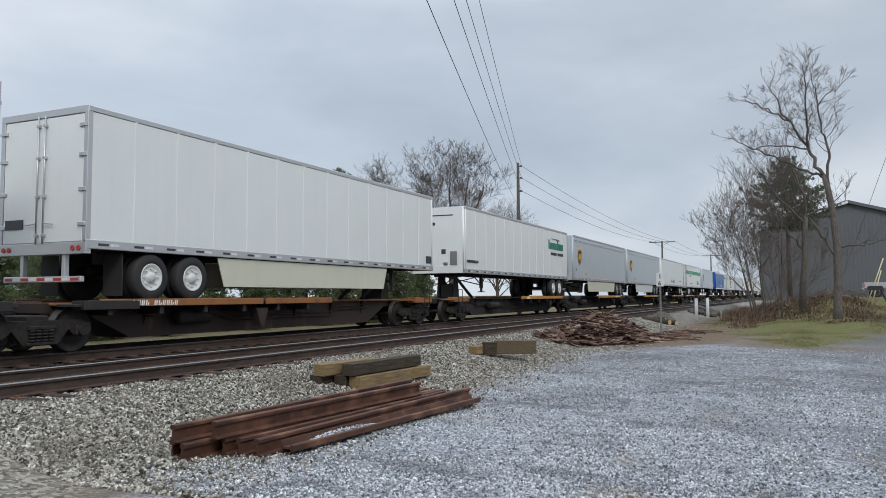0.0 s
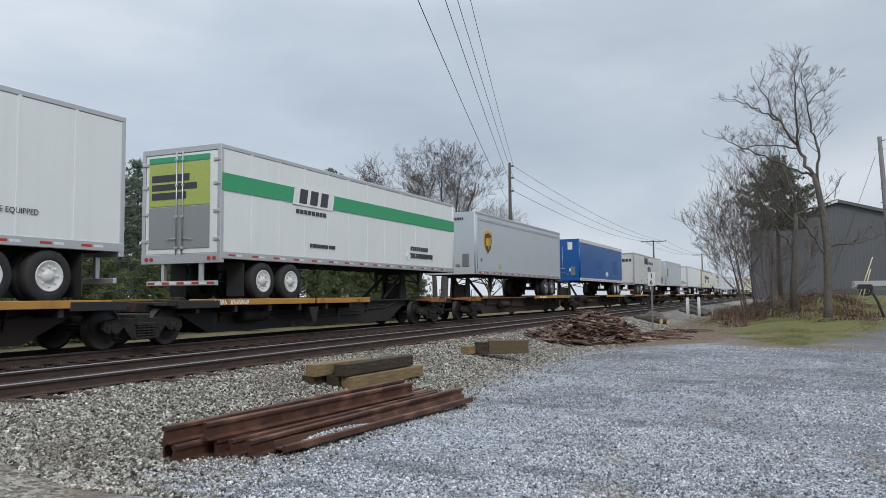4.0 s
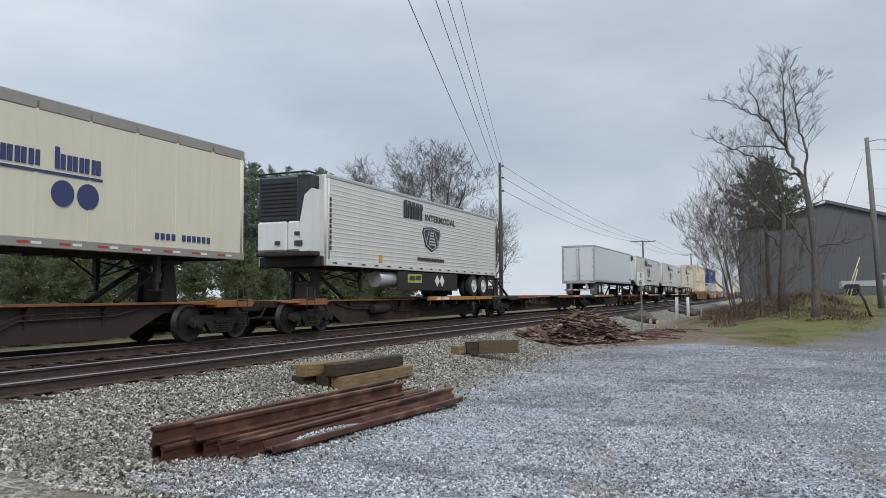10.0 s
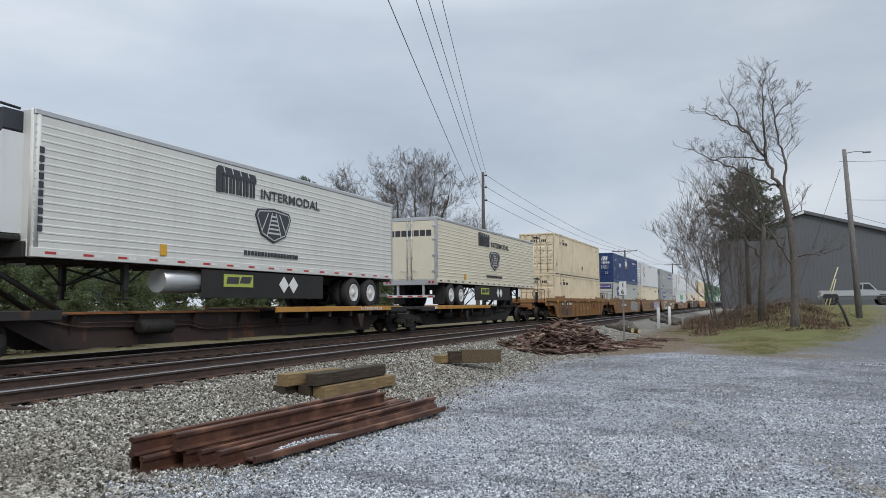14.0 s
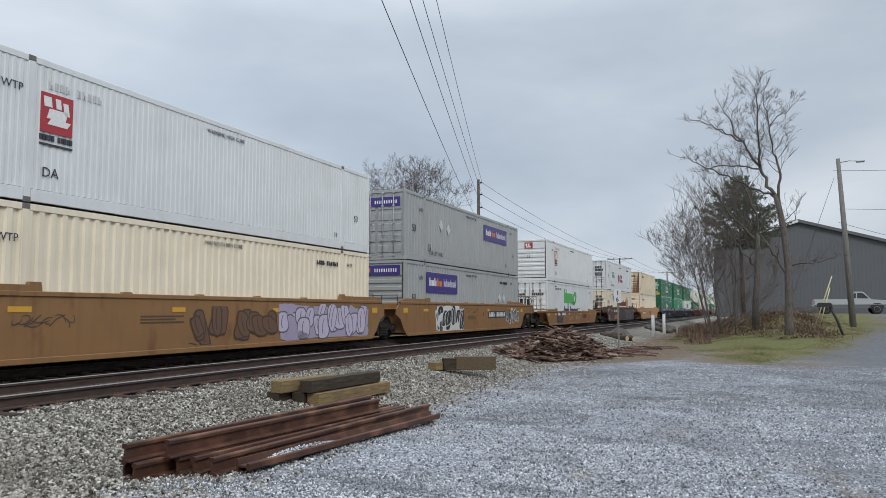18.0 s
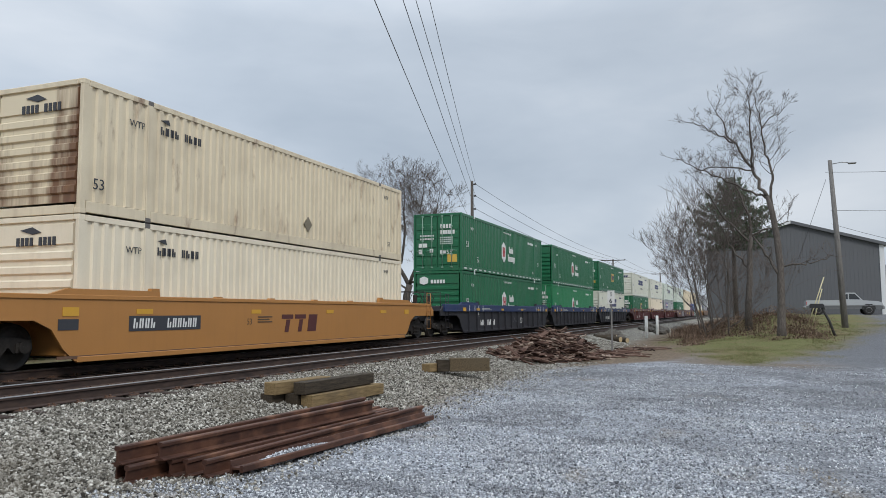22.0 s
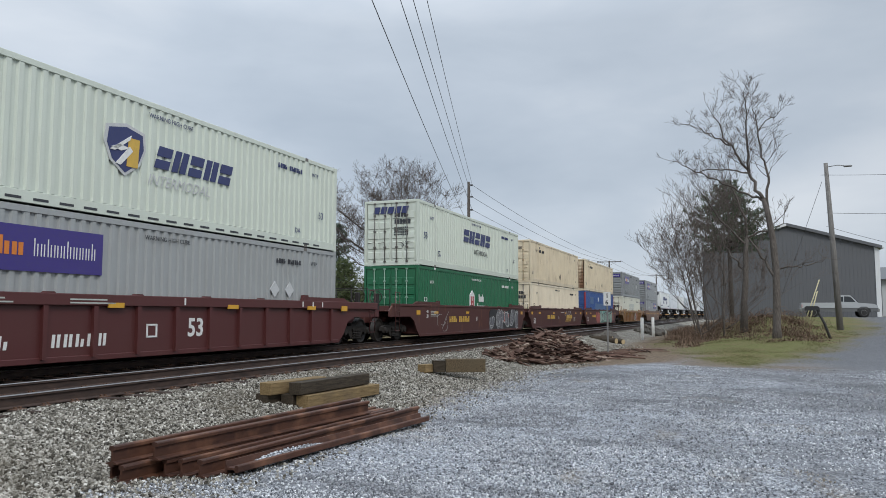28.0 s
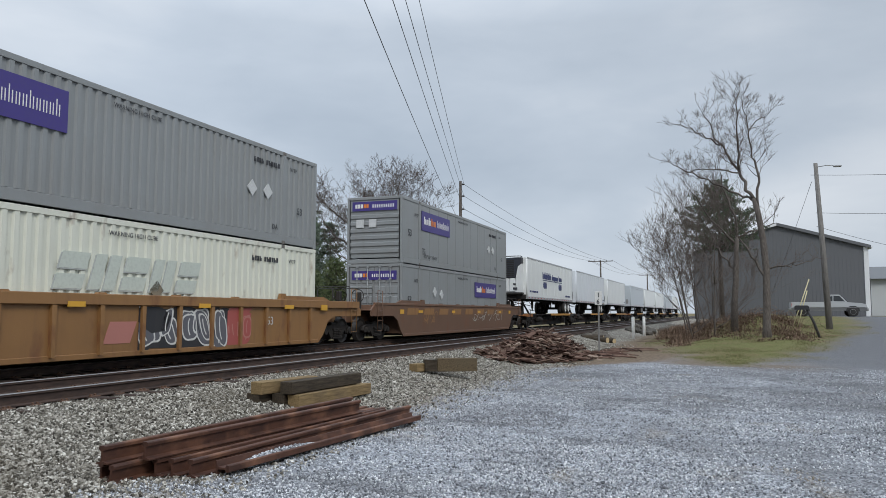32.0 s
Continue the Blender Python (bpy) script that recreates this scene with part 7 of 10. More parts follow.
L_WHITE = L["white"]
TRAIL = dict(
    white=paint("white_trailer_paint", (0.70, 0.72, 0.71), 0.35, 0.18), pale=paint("bluish_white_trailer_paint", (0.64, 0.67, 0.70), 0.35, 0.15),
    silver=paint("silver_grey_trailer_paint", (0.44, 0.48, 0.51), 0.35, 0.2), ivory=paint("ivory_trailer_paint", (0.66, 0.61, 0.48), 0.42, 0.4, (0.25, 0.2, 0.14)),
    ribbed=paint("off_white_ribbed_paint", (0.62, 0.615, 0.58), 0.4, 0.45, (0.18, 0.15, 0.12)), blue=paint("bright_blue_trailer_paint", (0.003, 0.085, 0.30), 0.38, 0.2))
SKIRT = paint("cream_side_skirt", (0.58, 0.57, 0.46), 0.5, 0.3)
SKIRT_GREY = paint("white_side_skirt", (0.60, 0.62, 0.60), 0.5, 0.3)
NX = TW + 0.014


def t_plain(c, L, yn, n):
    bars("dark_mark", c, LETTER_DARK, [(L / 2 - 1.0, TB + 0.35, L / 2 - 0.35, TB + 0.45)], NX)


def t_plain_box(c, L, yn, n):
    bars("vent_mark", c, LETTER_DARK, [(L / 2 - 0.62, TB + 0.28, L / 2 - 0.2, TB + 0.55)], NX, "small dark vent door")
    bars_end("vent_mark", c, LETTER_DARK, [(-1.1, TB + 0.45, -0.55, TB + 0.65)], -L / 2)


def t_leasing(c, L, yn, n):
    """A green word as plain shapes over a dark line of smaller ones."""
    rows = word_blocks(4.10, 7.10, 3.76, 4.30, 7, (0, 4), lean=0.04)
    bars("green_mark", c, flat("bottle_green_lettering", (0.015, 0.16, 0.11)), rows, NX, "green word as plain shapes")
    tagged(bars("dark_mark", c, LETTER_DARK, [(4.55 + 0.17 * i, 3.42, 4.66 + 0.17 * i, 3.58) for i in range(15) if i != 7] + [(4.75, 4.36, 6.2, 4.39), (5.6, 4.31, 6.35, 4.335)], NX), kind="stuff")
    tagged(bars("number_mark", c, LETTER_DARK, [(-L / 2 + 0.25 + 0.13 * i, 2.52, -L / 2 + 0.33 + 0.13 * i, 2.64) for i in range(10)], NX), kind="stuff")
    bars_end("dark_mark", c, LETTER_DARK, [(-0.7, 4.55, 0.75, 4.60), (-0.75, 4.15, -0.1, 4.28), (0.2, 2.9, 0.4, 3.1)], -L / 2)


def t_shield(c, L, yn, n):
    y = -L / 2 + 1.46
    p = shield(c, y, 3.60, 0.54, 0.57, GOLD, NX)
    shield(c, y, 3.56, 0.46, 0.48, BROWN, NX + 0.008, "brown_field", p)
    bars("gold_mark", p, GOLD, [(y - 0.33, 3.42, y - 0.22, 3.76), (y - 0.16, 3.42, y - 0.06, 3.78), (y + 0.0, 3.28, y + 0.10, 3.80), (y + 0.15, 3.44, y + 0.22, 3.80), (y + 0.28, 3.46, y + 0.37, 3.82)], NX + 0.016)
    lettering("53" if L > 15 else "48", 0.22, LETTER_DARK, c, near_side(NX, -L / 2 + 0.5, TB + 0.6))
    bars_end("number_mark", c, LETTER_DARK, [(-0.4 + 0.11 * i, 4.55, -0.32 + 0.11 * i, 4.68) for i in range(10) if i != 4], -L / 2 - 0.004)
    bars("yellow_mark", c, GOLD, [(-L / 2 + 3.0, TB + 0.35, -L / 2 + 3.25, TB + 0.55)], NX)


def t_diamonds(c, L, yn, n):
    diamonds(c, flat("grey_placard", (0.24, 0.25, 0.25)), [(-1.75, 2.63), (-1.15, 2.63), (-0.50, 2.63), (0.08, 2.63), (0.64, 2.63)], 0.20, NX)
    lettering("AIR-RIDE EQUIPPED", 0.15, LETTER_DARK, c, near_side(NX, 4.7, 2.66))
    lettering("53", 0.30, LETTER_DARK, c, near_side(NX, -L / 2 + 0.25, TB + 0.5))
    bars_end("dark_mark", c, LETTER_DARK, [(-0.9, 4.62, 0.2, 4.74), (-0.1, 3.5, 0.5, 3.58), (-0.05, 3.38, 0.45, 3.46), (-0.1, 3.26, 0.5, 3.34), (-0.05, 2.8, 0.2, 3.0)], -L / 2 - 0.004)


def t_stripe(c, L, yn, n):
    p = bars("green_stripe", c, LETTER_GREEN, [(-L / 2 + 0.05, 3.78, L / 2 - 0.05, 4.22)], NX, "broad green stripe")
    bars("white_mark", p, LETTER_WHITE, [(-4.3, 3.74, -2.2, 4.28, 0.1)], NX + 0.006)
    bars("dark_mark", p, LETTER_DARK, [(-4.0 + 0.55 * i, 3.80, -3.62 + 0.55 * i, 4.22, 0.08) for i in range(3)], NX + 0.014)
    bars("dark_mark", c, LETTER_DARK, [(-4.1 + 0.2 * i, 3.50, -3.96 + 0.2 * i, 3.62) for i in range(8)] + [(-3.4 + 0.14 * i, 2.55, -3.3 + 0.14 * i, 2.66) for i in range(10)] +
         [(3.2 + 0.17 * i, 2.8, 3.31 + 0.17 * i, 2.95, 0.02) for i in range(9)] + [(3.1 + 0.17 * i, 2.52, 3.22 + 0.17 * i, 2.7, 0.02) for i in range(12)], NX)
    a = bars_end("advert_panel", c, flat("lime_advert", (0.36, 0.42, 0.10)), [(-1.05, 3.45, 0.95, 4.55)], -L / 2 - 0.006, "lime green rear advert panel")
    bars_end("dark_mark", a, LETTER_DARK, [(-0.95, 4.08, 0.3, 4.26), (-0.95, 3.86, 0.55, 4.02), (-0.95, 3.62, 0.2, 3.8)], -L / 2 - 0.014)
    bars_end("green_stripe", c, LETTER_GREEN, [(-1.05, 4.58, 0.95, 4.72)], -L / 2 - 0.012)
    bars_end("grey_mark", c, paint("grey_door_paint", (0.24, 0.26, 0.26)), [(-1.05, 2.35, 0.95, 3.42)], -L / 2 - 0.003)
    diamonds(c, LETTER_WHITE, [(3.0, 2.58)], 0.18, NX)


def t_blue(c, L, yn, n):
    diamonds(c, LETTER_WHITE, [(0.90, 2.62), (1.36, 2.62)], 0.22, NX)
    m = M()
    band(m, [(-2.6, 3.27), (-0.4, 3.27)], 0.65, TW - 0.0005)
    band(m, [(3.3, 3.25), (5.2, 3.25)], 1.1, TW - 0.0005)
    tagged(part("faded_patch", m, flat("faded_blue_paint", (0.016, 0.085, 0.29)), c), kind="stuff")
    m = M()
    for z in (2.75, 3.25):
        plate_end(m, [(-1.18, z), (-0.93, z - 0.24), (-0.68, z), (-0.93, z + 0.24)], -L / 2 - 0.004)
    part("placard", m, LETTER_WHITE, c)
    bars_end("white_mark", c, LETTER_WHITE, [(0.42, 4.2, 0.75, 4.72), (0.5, 2.7, 0.66, 2.9), (0.78, 2.7, 0.92, 3.0)], -L / 2 - 0.004)
    part("ladder", M().tube([(0.05, -L / 2 - 0.04, 2.4), (0.05, -L / 2 - 0.04, 4.4)], 0.012, 5).tube([(-0.12, -L / 2 - 0.05, 2.6), (0.2, -L / 2 - 0.05, 2.6)], 0.012, 5).tube([(-0.12, -L / 2 - 0.05, 2.9), (0.2, -L / 2 - 0.05, 2.9)], 0.012, 5), ALUMINIUM, c)


def t_prime(c, L, yn, n):
    """A shaded block word, a generic word, a shield with a track on it, and a black skirt."""
    x = NX + 0.008
    m = M()
    plate(m, [(-2.50, 4.05), (-2.30, 4.05), (-2.30, 4.52), (-0.82, 4.46), (-0.82, 4.62), (-0.95, 4.70), (-2.42, 4.74), (-2.50, 4.66)], x)
    p = part("dark_mark", m, LETTER_DARK, c, "shaded block word as plain shapes")
    rows = [(a + 0.04, b_, c_ + 0.02, 4.50) for a, b_, c_, d_, k in word_blocks(-2.30, -0.84, 4.06, 4.50, 5)]
    bars("dark_mark", p, LETTER_DARK, rows, x + 0.002)
    tagged(bars("pale_mark", p, GREY_MARK, [(-2.2 + 0.34 * i, 4.58, -2.16 + 0.34 * i, 4.72, -0.06) for i in range(5)], x + 0.010), kind="stuff")
    lettering("INTERMODAL", 0.38, LETTER_DARK, c, near_side(x + 0.002, -0.62, 4.10) @ Matrix.Diagonal((1.32, 1, 1, 1)), bold=0.006)
    m = M()
    plate(m, [(-0.84, 3.62), (-0.58, 3.10), (0.03, 2.88), (0.64, 3.10), (0.90, 3.62), (0.80, 3.80), (0.03, 3.88), (-0.74, 3.80)], x)
    p = part("shield_mark", m, LETTER_DARK, c, "dark shield-shaped mark with a track on it")
    m = M()
    ring = [(-0.76, 3.60), (-0.52, 3.14), (0.03, 2.95), (0.58, 3.14), (0.82, 3.60), (0.74, 3.74), (0.03, 3.81), (-0.68, 3.74)]
    for (a, b_), (c_, d_) in zip(ring, ring[1:] + ring[:1]):
        band(m, [(a, b_), (c_, d_)], 0.03, x + 0.016)
    for q in ([(-0.30, 3.08), (-0.06, 3.74)], [(0.38, 3.08), (0.12, 3.74)], [(-0.55, 3.20), (-0.25, 3.72)], [(0.62, 3.20), (0.30, 3.72)]):
        band(m, q, 0.04, x + 0.016)
    for i in range(5):
        z = 3.16 + 0.12 * i
        band(m, [(-0.26 + 0.04 * i, z), (0.34 - 0.05 * i, z)], 0.05, x + 0.0165)
    tagged(part("pale_mark", m, GREY_MARK, p), kind="stuff")
    tagged(bars("dark_mark", c, LETTER_DARK, [(-1.30 + 0.155 * i, 2.48, -1.20 + 0.155 * i, 2.60) for i in range(17)], x), kind="stuff")
    bars("yellow_mark", c, YELLOW, [(-L / 2 + 3.4, TB + 0.22, -L / 2 + 3.6, TB + 0.48)], NX + 0.008)
    if n < 0:
        bars("number_mark", c, LETTER_DARK, [(-L / 2 + 0.12, TB + 0.5 + 0.17 * i, -L / 2 + 0.22, TB + 0.62 + 0.17 * i) for i in range(10)], NX + 0.004)
    else:
        bars_end("dark_mark", c, LETTER_DARK, [(-1.0 + 0.3 * i, 4.12, -0.76 + 0.3 * i, 4.38) for i in range(7)], -L / 2 + 0.0)
    k = part("lower_skirt", M().cbox(TW - 0.07, TW - 0.03, -2.94, 2.85, TB - 0.76, TB - 0.04, 0.01), BLACK, c, "black lower side skirt")
    bars("lime_mark", k, flat("lime_marking", (0.40, 0.45, 0.08)), [(-2.1, TB - 0.46, -0.85, TB - 0.13)], TW - 0.026)
    bars("dark_mark", k, LETTER_DARK, [(-2.0, TB - 0.38, -1.5, TB - 0.2, 0.05), (-1.45, TB - 0.36, -1.0, TB - 0.18, 0.1)], TW - 0.020)
    diamonds(c, LETTER_WHITE, [(0.64, TB - 0.36), (1.14, TB - 0.36)], 0.24, TW - 0.026)
    if n < 0:
        part("fuel_tank", M().lathe([(-0.75, 0.28), (0.72, 0.28), (0.75, 0.24)], "y", (0.95, -3.6 + 0.2, TB - 0.36), 18), ALUMINIUM, c, "dull aluminium fuel tank")


def t_dots(c, L, yn, n):
    """Two navy words as plain shapes, a rule under them, and four dots."""
    rows = word_blocks(-3.40, -0.60, 3.62, 4.12, 8, range(8)) + word_blocks(-0.30, 3.40, 3.62, 4.05, 13, (1, 9), (3, 4), (8,))
    bars("navy_mark", c, LETTER_NAVY, rows, NX, "navy words as plain shapes")
    bars("navy_rule", c, LETTER_NAVY, [(-3.4, 3.50, 3.4, 3.55)], NX + 0.001)
    for y in (-2.95, -2.38, 2.45, 3.05):
        m = M()
        plate(m, [(y + 0.26 * math.cos(0.314 * k), 3.15 + 0.26 * math.sin(0.314 * k)) for k in range(20)], NX)
        part("navy_dot", m, LETTER_NAVY, c)
    tagged(bars("navy_mark", c, LETTER_NAVY, [(-7.3 + 0.16 * i, 2.54, -7.2 + 0.16 * i, 2.66) for i in range(15) if i not in (3, 11)], NX), kind="stuff")
    tagged(bars("navy_mark", c, LETTER_NAVY, [(4.9 + 0.17 * i, 2.42, 5.0 + 0.17 * i, 2.56) for i in range(11) if i != 4], NX), kind="stuff")
    if n > 0:
        tagged(bars_end("navy_mark", c, LETTER_NAVY, [(-0.9 + 0.15 * i, 4.1, -0.80 + 0.15 * i, 4.22) for i in range(13) if i != 9] + [(-0.7 + 0.14 * i, 3.7, -0.60 + 0.14 * i, 3.82) for i in range(9)], -L / 2 - 0.02), kind="stuff")


def t_code(c, L, yn, n):
    bars_end("dark_mark", c, LETTER_DARK, [(0.35 + 0.14 * i, 2.75, 0.45 + 0.14 * i, 2.88) for i in range(4)] + [(0.35 + 0.12 * i, 2.55, 0.44 + 0.12 * i, 2.68) for i in range(6)] + [(-0.9, 2.82, -0.66, 3.05)], -L / 2 + 0.002)
    bars("dark_mark", c, LETTER_DARK, [(L / 2 - 1.3 + 0.11 * i, 2.4, L / 2 - 1.22 + 0.11 * i, 2.5) for i in range(10) if i != 4], NX)


T = TRAIL
TRAILERS = [
    (0.85, 15.9, "plain white trailer ahead on the train", "pale", 1, "panel", "white", t_plain, {}),
    (18.62, 15.95, "plain white trailer with cream side skirts", "white", -1, "panel", "white", t_plain_box, {"skirt": SKIRT, "tape": "dark"}),
    (37.8, 16.1, "white trailer with green and dark marks near its rear", "white", 1, "panel", "white", t_leasing, {"tape": "dark"}),
    (55.25, 15.9, "silver grey trailer with a brown and gold shield", "silver", 1, "smooth", "alloy", t_shield, {"skirt": SKIRT}),
    (72.25, 16.0, "silver grey trailer with a brown and gold shield", "silver", 1, "smooth", "alloy", t_shield, {"skirt": SKIRT_GREY}),
    (89.8, 16.1, "white trailer with five grey diamond placards", "white", 1, "panel", "white", t_diamonds, {}),
    (108.15, 14.6, "white trailer with a broad green stripe", "white", -1, "panel", "white", t_stripe, {}),
    (125.0, 14.0, "silver grey trailer with a brown and gold shield", "silver", 1, "smooth", "alloy", t_shield, {}),
    (144.3, 14.3, "bright blue trailer with white diamond placards", "blue", 1, "flush", "white", t_blue, {"cap": 0.27, "trim": RIM_WHITE}),
    (165.2, 16.1, "off-white ribbed refrigerated trailer with a dark shield", "ribbed", -1, "ribbed", "alloy", t_prime, {"tape": "dark"}),
    (183.4, 13.3, "bluish grey trailer with a brown and gold shield", "silver", 1, "smooth", "alloy", t_shield, {}),
    (204.9, 16.15, "plain white panelled trailer with closed doors", "white", -1, "panel", "white", t_code, {"tape": "dark"}),
    (223.15, 16.05, "ivory trailer with navy marks and four dots", "ivory", -1, "panel", "alloy", t_dots, {"cap": 0.26, "trim": paint("grey_brown_trim", (0.27, 0.25, 0.22), 0.5, 0.3)}),
    (243.1, 15.7, "off-white ribbed refrigerated trailer with streaks", "ribbed", 1, "ribbed", "white", t_prime, {"reefer": True, "tape": "dark"}),
    (281.8, 15.95, "plain white trailer with closed double doors", "pale", -1, "flush", "white", t_plain, {"tape": "dark"}),
    (300.8, 15.7, "off-white ribbed refrigerated trailer, dark cooling unit", "ribbed", 1, "ribbed", "white", t_prime, {"reefer": True, "tape": "dark"}),
    (319.25, 15.7, "off-white ribbed refrigerated trailer, dark cooling unit", "ribbed", 1, "ribbed", "white", t_prime, {"reefer": True}),
    (339.45, 15.9, "ivory ribbed refrigerated trailer with rear doors", "ivory", -1, "ribbed", "white", t_prime, {"tape": "dark"}),
    (746.6, 15.9, "white refrigerated trailer with a dark cooling unit", "white", 1, "panel", "white", t_dots, {"reefer": True}),
    (764.6, 15.9, "plain white trailer with closed doors", "pale", 1, "panel", "white", t_plain, {}),
    (782.6, 14.6, "white trailer with plain front wall", "white", 1, "panel", "white", t_plain, {}),
    (804.0, 16.0, "silver grey smooth-sided trailer", "silver", 1, "smooth", "alloy", t_plain, {}),
    (822.0, 16.0, "plain white trailer with closed doors", "white", 1, "panel", "white", t_plain, {}),
    (840.0, 16.0, "plain white trailer on spine car", "white", 1, "panel", "white", t_plain, {}),
    (861.0, 16.0, "silver grey smooth-sided trailer", "silver", 1, "smooth", "alloy", t_plain, {}),
    (879.0, 16.0, "plain white trailer with closed doors", "white", 1, "panel", "white", t_plain, {}),
]
for s, length, label, tint, rear, side, rim, marks, more in TRAILERS:
    trailer(label, T[tint], s, length, rear, side, rim, marks, **more)

for (s, *_), (style, tint, ends, label, marks) in zip(STACKS, CARS):
    well_car(s, style, tint, ends, label, marks)

SA, SB = "dark spine car with worn yellow deck edges", "rust brown spine car with worn yellow deck edges"
for s0, s1, ends, deck, tint, text in [
        (-8.5, 9.9, FIRST, 1, "dark", ""), (9.9, 25.5, LAST, -1, "rust", "TTAX 653046"),
        (29.7, 46.8, FIRST, 1, "dark", "TTAX"), (46.8, 63.6, MID, 1, "dark", "ALL PURPOSE SPINE CAR"), (63.6, 81.3, MID, 1, "dark", "ALL PURPOSE SPINE CAR"),
        (81.3, 98.7, MID, 1, "rust", "TTAX"), (98.7, 113.6, LAST, -1, "dark", "TTAX 653046"),
        (118.0, 136.4, FIRST, 1, "rust", "TTRX 552026"), (136.4, 154.9, MID, 1, "rust", "ALL PURPOSE SPINE CAR"), (154.9, 172.6, LAST, -1, "dark", ""),
        (176.8, 194.5, FIRST, 1, "rust", "TTRX 552026"), (194.5, 212.9, MID, -1, "dark", "ALL PURPOSE SPINE CAR"), (212.9, 230.6, LAST, -1, "rust", "TTRX"),
        (234.8, 252.4, FIRST, 1, "rust", "TTRX 370111"), (252.4, 271.4, MID, 0, "rust", "ALL PURPOSE SPINE CAR"), (271.4, 288.8, LAST, -1, "dark", "TTRX 370111"),
        (293.0, 310.0, FIRST, 1, "rust", "TTRX"), (310.0, 329.1, MID, 1, "rust", "ALL PURPOSE SPINE CAR"), (329.1, 346.4, LAST, -1, "dark", "TTAX"),
        (739.6, 755.6, FIRST, 1, "dark", ""), (755.6, 773.6, MID, 1, "dark", ""), (773.6, 791.4, LAST, 1, "rust", ""),
        (795.5, 813.0, FIRST, 1, "dark", ""), (813.0, 831.0, MID, 1, "dark", ""), (831.0, 848.5, LAST, 1, "rust", ""), (852.6, 870.0, FIRST, 1, "dark", ""), (870.0, 888.0, LAST, 1, "dark", "")]:
    spine_car(s0, s1, ends, deck, tint, SA if tint == "dark" else SB, text, edge="rust" if s0 in (9.9, 252.4) else "worn")
# ---- poles and wires ----
POLE_WOOD = grainy("weathered_pole_wood", (0.050, 0.042, 0.037), (0.12, 0.103, 0.09), 5.0, 0.9, 0.3, 0.02, (6.0, 6.0, 0.4))
POLE_GREY = grainy("silvery_pole_wood", (0.11, 0.104, 0.098), (0.23, 0.218, 0.205), 5.0, 0.9, 0.3, 0.02, (6.0, 6.0, 0.4))
WIRE = flat("dark_cable", (0.055, 0.056, 0.06), 0.6)
CERAMIC = flat("dark_insulator", (0.05, 0.045, 0.05), 0.4)


def utility_pole(label, x, y, z0, top, mat, r=0.15, lean=(0.0, 0.0), pins=(), arm=None, lamp=False):
    p = thing("utility_pole", label, "utility pole", "utility poles", at=pose(x, y, z0))
    h = top - z0
    ax, ay = lean
    part("pole", M().lathe([(-0.4, r * 1.2), (h * 0.5, r), (h, r * 0.72)], "z", (0, 0, 0), 12) if not ax and not ay else M().tube([(0, 0, -0.4), (ax * 0.5, ay * 0.5, h * 0.5), (ax, ay, h)], [r * 1.2, r, r * 0.72], 12), mat, p)
    for z in pins:
        m = M()
        m.tube([(0, 0, z - z0), (0.24, -0.06, z - z0 + 0.02)], 0.025, 6)
        m.lathe([(-0.09, 0.06), (-0.04, 0.085), (0.0, 0.05), (0.05, 0.085), (0.10, 0.04)], "x", (0.26, -0.06, z - z0 + 0.02), 10)
        part("insulator", m, CERAMIC, p, "dark insulator on a bracket")
    if arm:
        w, za = arm
        m = M()
        m.cbox(-w, w, -0.16, -0.06, za - z0 - 0.06, za - z0 + 0.06, 0.01)
        m.tube([(-w * 0.55, -0.11, za - z0 - 0.05), (0, -0.1, za - z0 - 0.6)], 0.02, 5)
        m.tube([(w * 0.55, -0.11, za - z0 - 0.05), (0, -0.1, za - z0 - 0.6)], 0.02, 5)
        a = part("cross_arm", m, mat, p)
        for k in (-0.95, -0.5, 0.5, 0.95):
            part("insulator", M().lathe([(0, 0.03), (0.05, 0.05), (0.12, 0.03)], "z", (k * w, -0.11, za - z0 + 0.06), 8), CERAMIC, a)
    if lamp:
        m = M()
        m.tube([(ax, ay, h - 0.25), (ax + 0.6, ay, h - 0.16), (ax + 1.05, ay, h - 0.22)], 0.025, 6)
        m.cbox(ax + 0.95, ax + 1.4, ay - 0.1, ay + 0.1, h - 0.30, h - 0.2, 0.03)
        part("lamp_arm", m, RIM_ALLOY, p, "thin bracket arm with a small lamp head")
    return p


def wire(a, b, sag, r=0.0115, n=22):
    """A hanging cable between two points."""
    a, b = Vector(a), Vector(b)
    pts = [a.lerp(b, i / n) - Vector((0, 0, 4 * sag * (i / n) * (1 - i / n))) for i in range(n + 1)]
    w = M().tube(pts, r, 5)
    return tagged(new("overhead_wire", w.mesh("overhead_wire", WIRE)), "thin dark overhead wire between wooden poles", "cable", "overhead wires")


PX, PY = -10.4, 57.0
utility_pole("tall brown wooden pole with three insulators", PX, PY, -0.75, 11.65, POLE_WOOD, 0.15, pins=(11.35, 10.4, 9.35))
utility_pole("brown wooden pole with a cross-arm beside the line", -8.8, 120.0, -0.6, 9.35, POLE_WOOD, 0.15, arm=(1.9, 9.2))
utility_pole("brown wooden pole with a cross-arm farther along", -8.1, 190.0, -0.5, 10.6, POLE_WOOD, 0.16, arm=(2.0, 10.3))
RX, RY = 9.9, -12.0
utility_pole("brown wooden pole behind the gravel lot", RX, RY, -0.6, 11.9, POLE_WOOD, 0.15, pins=(11.35, 10.4, 9.35))
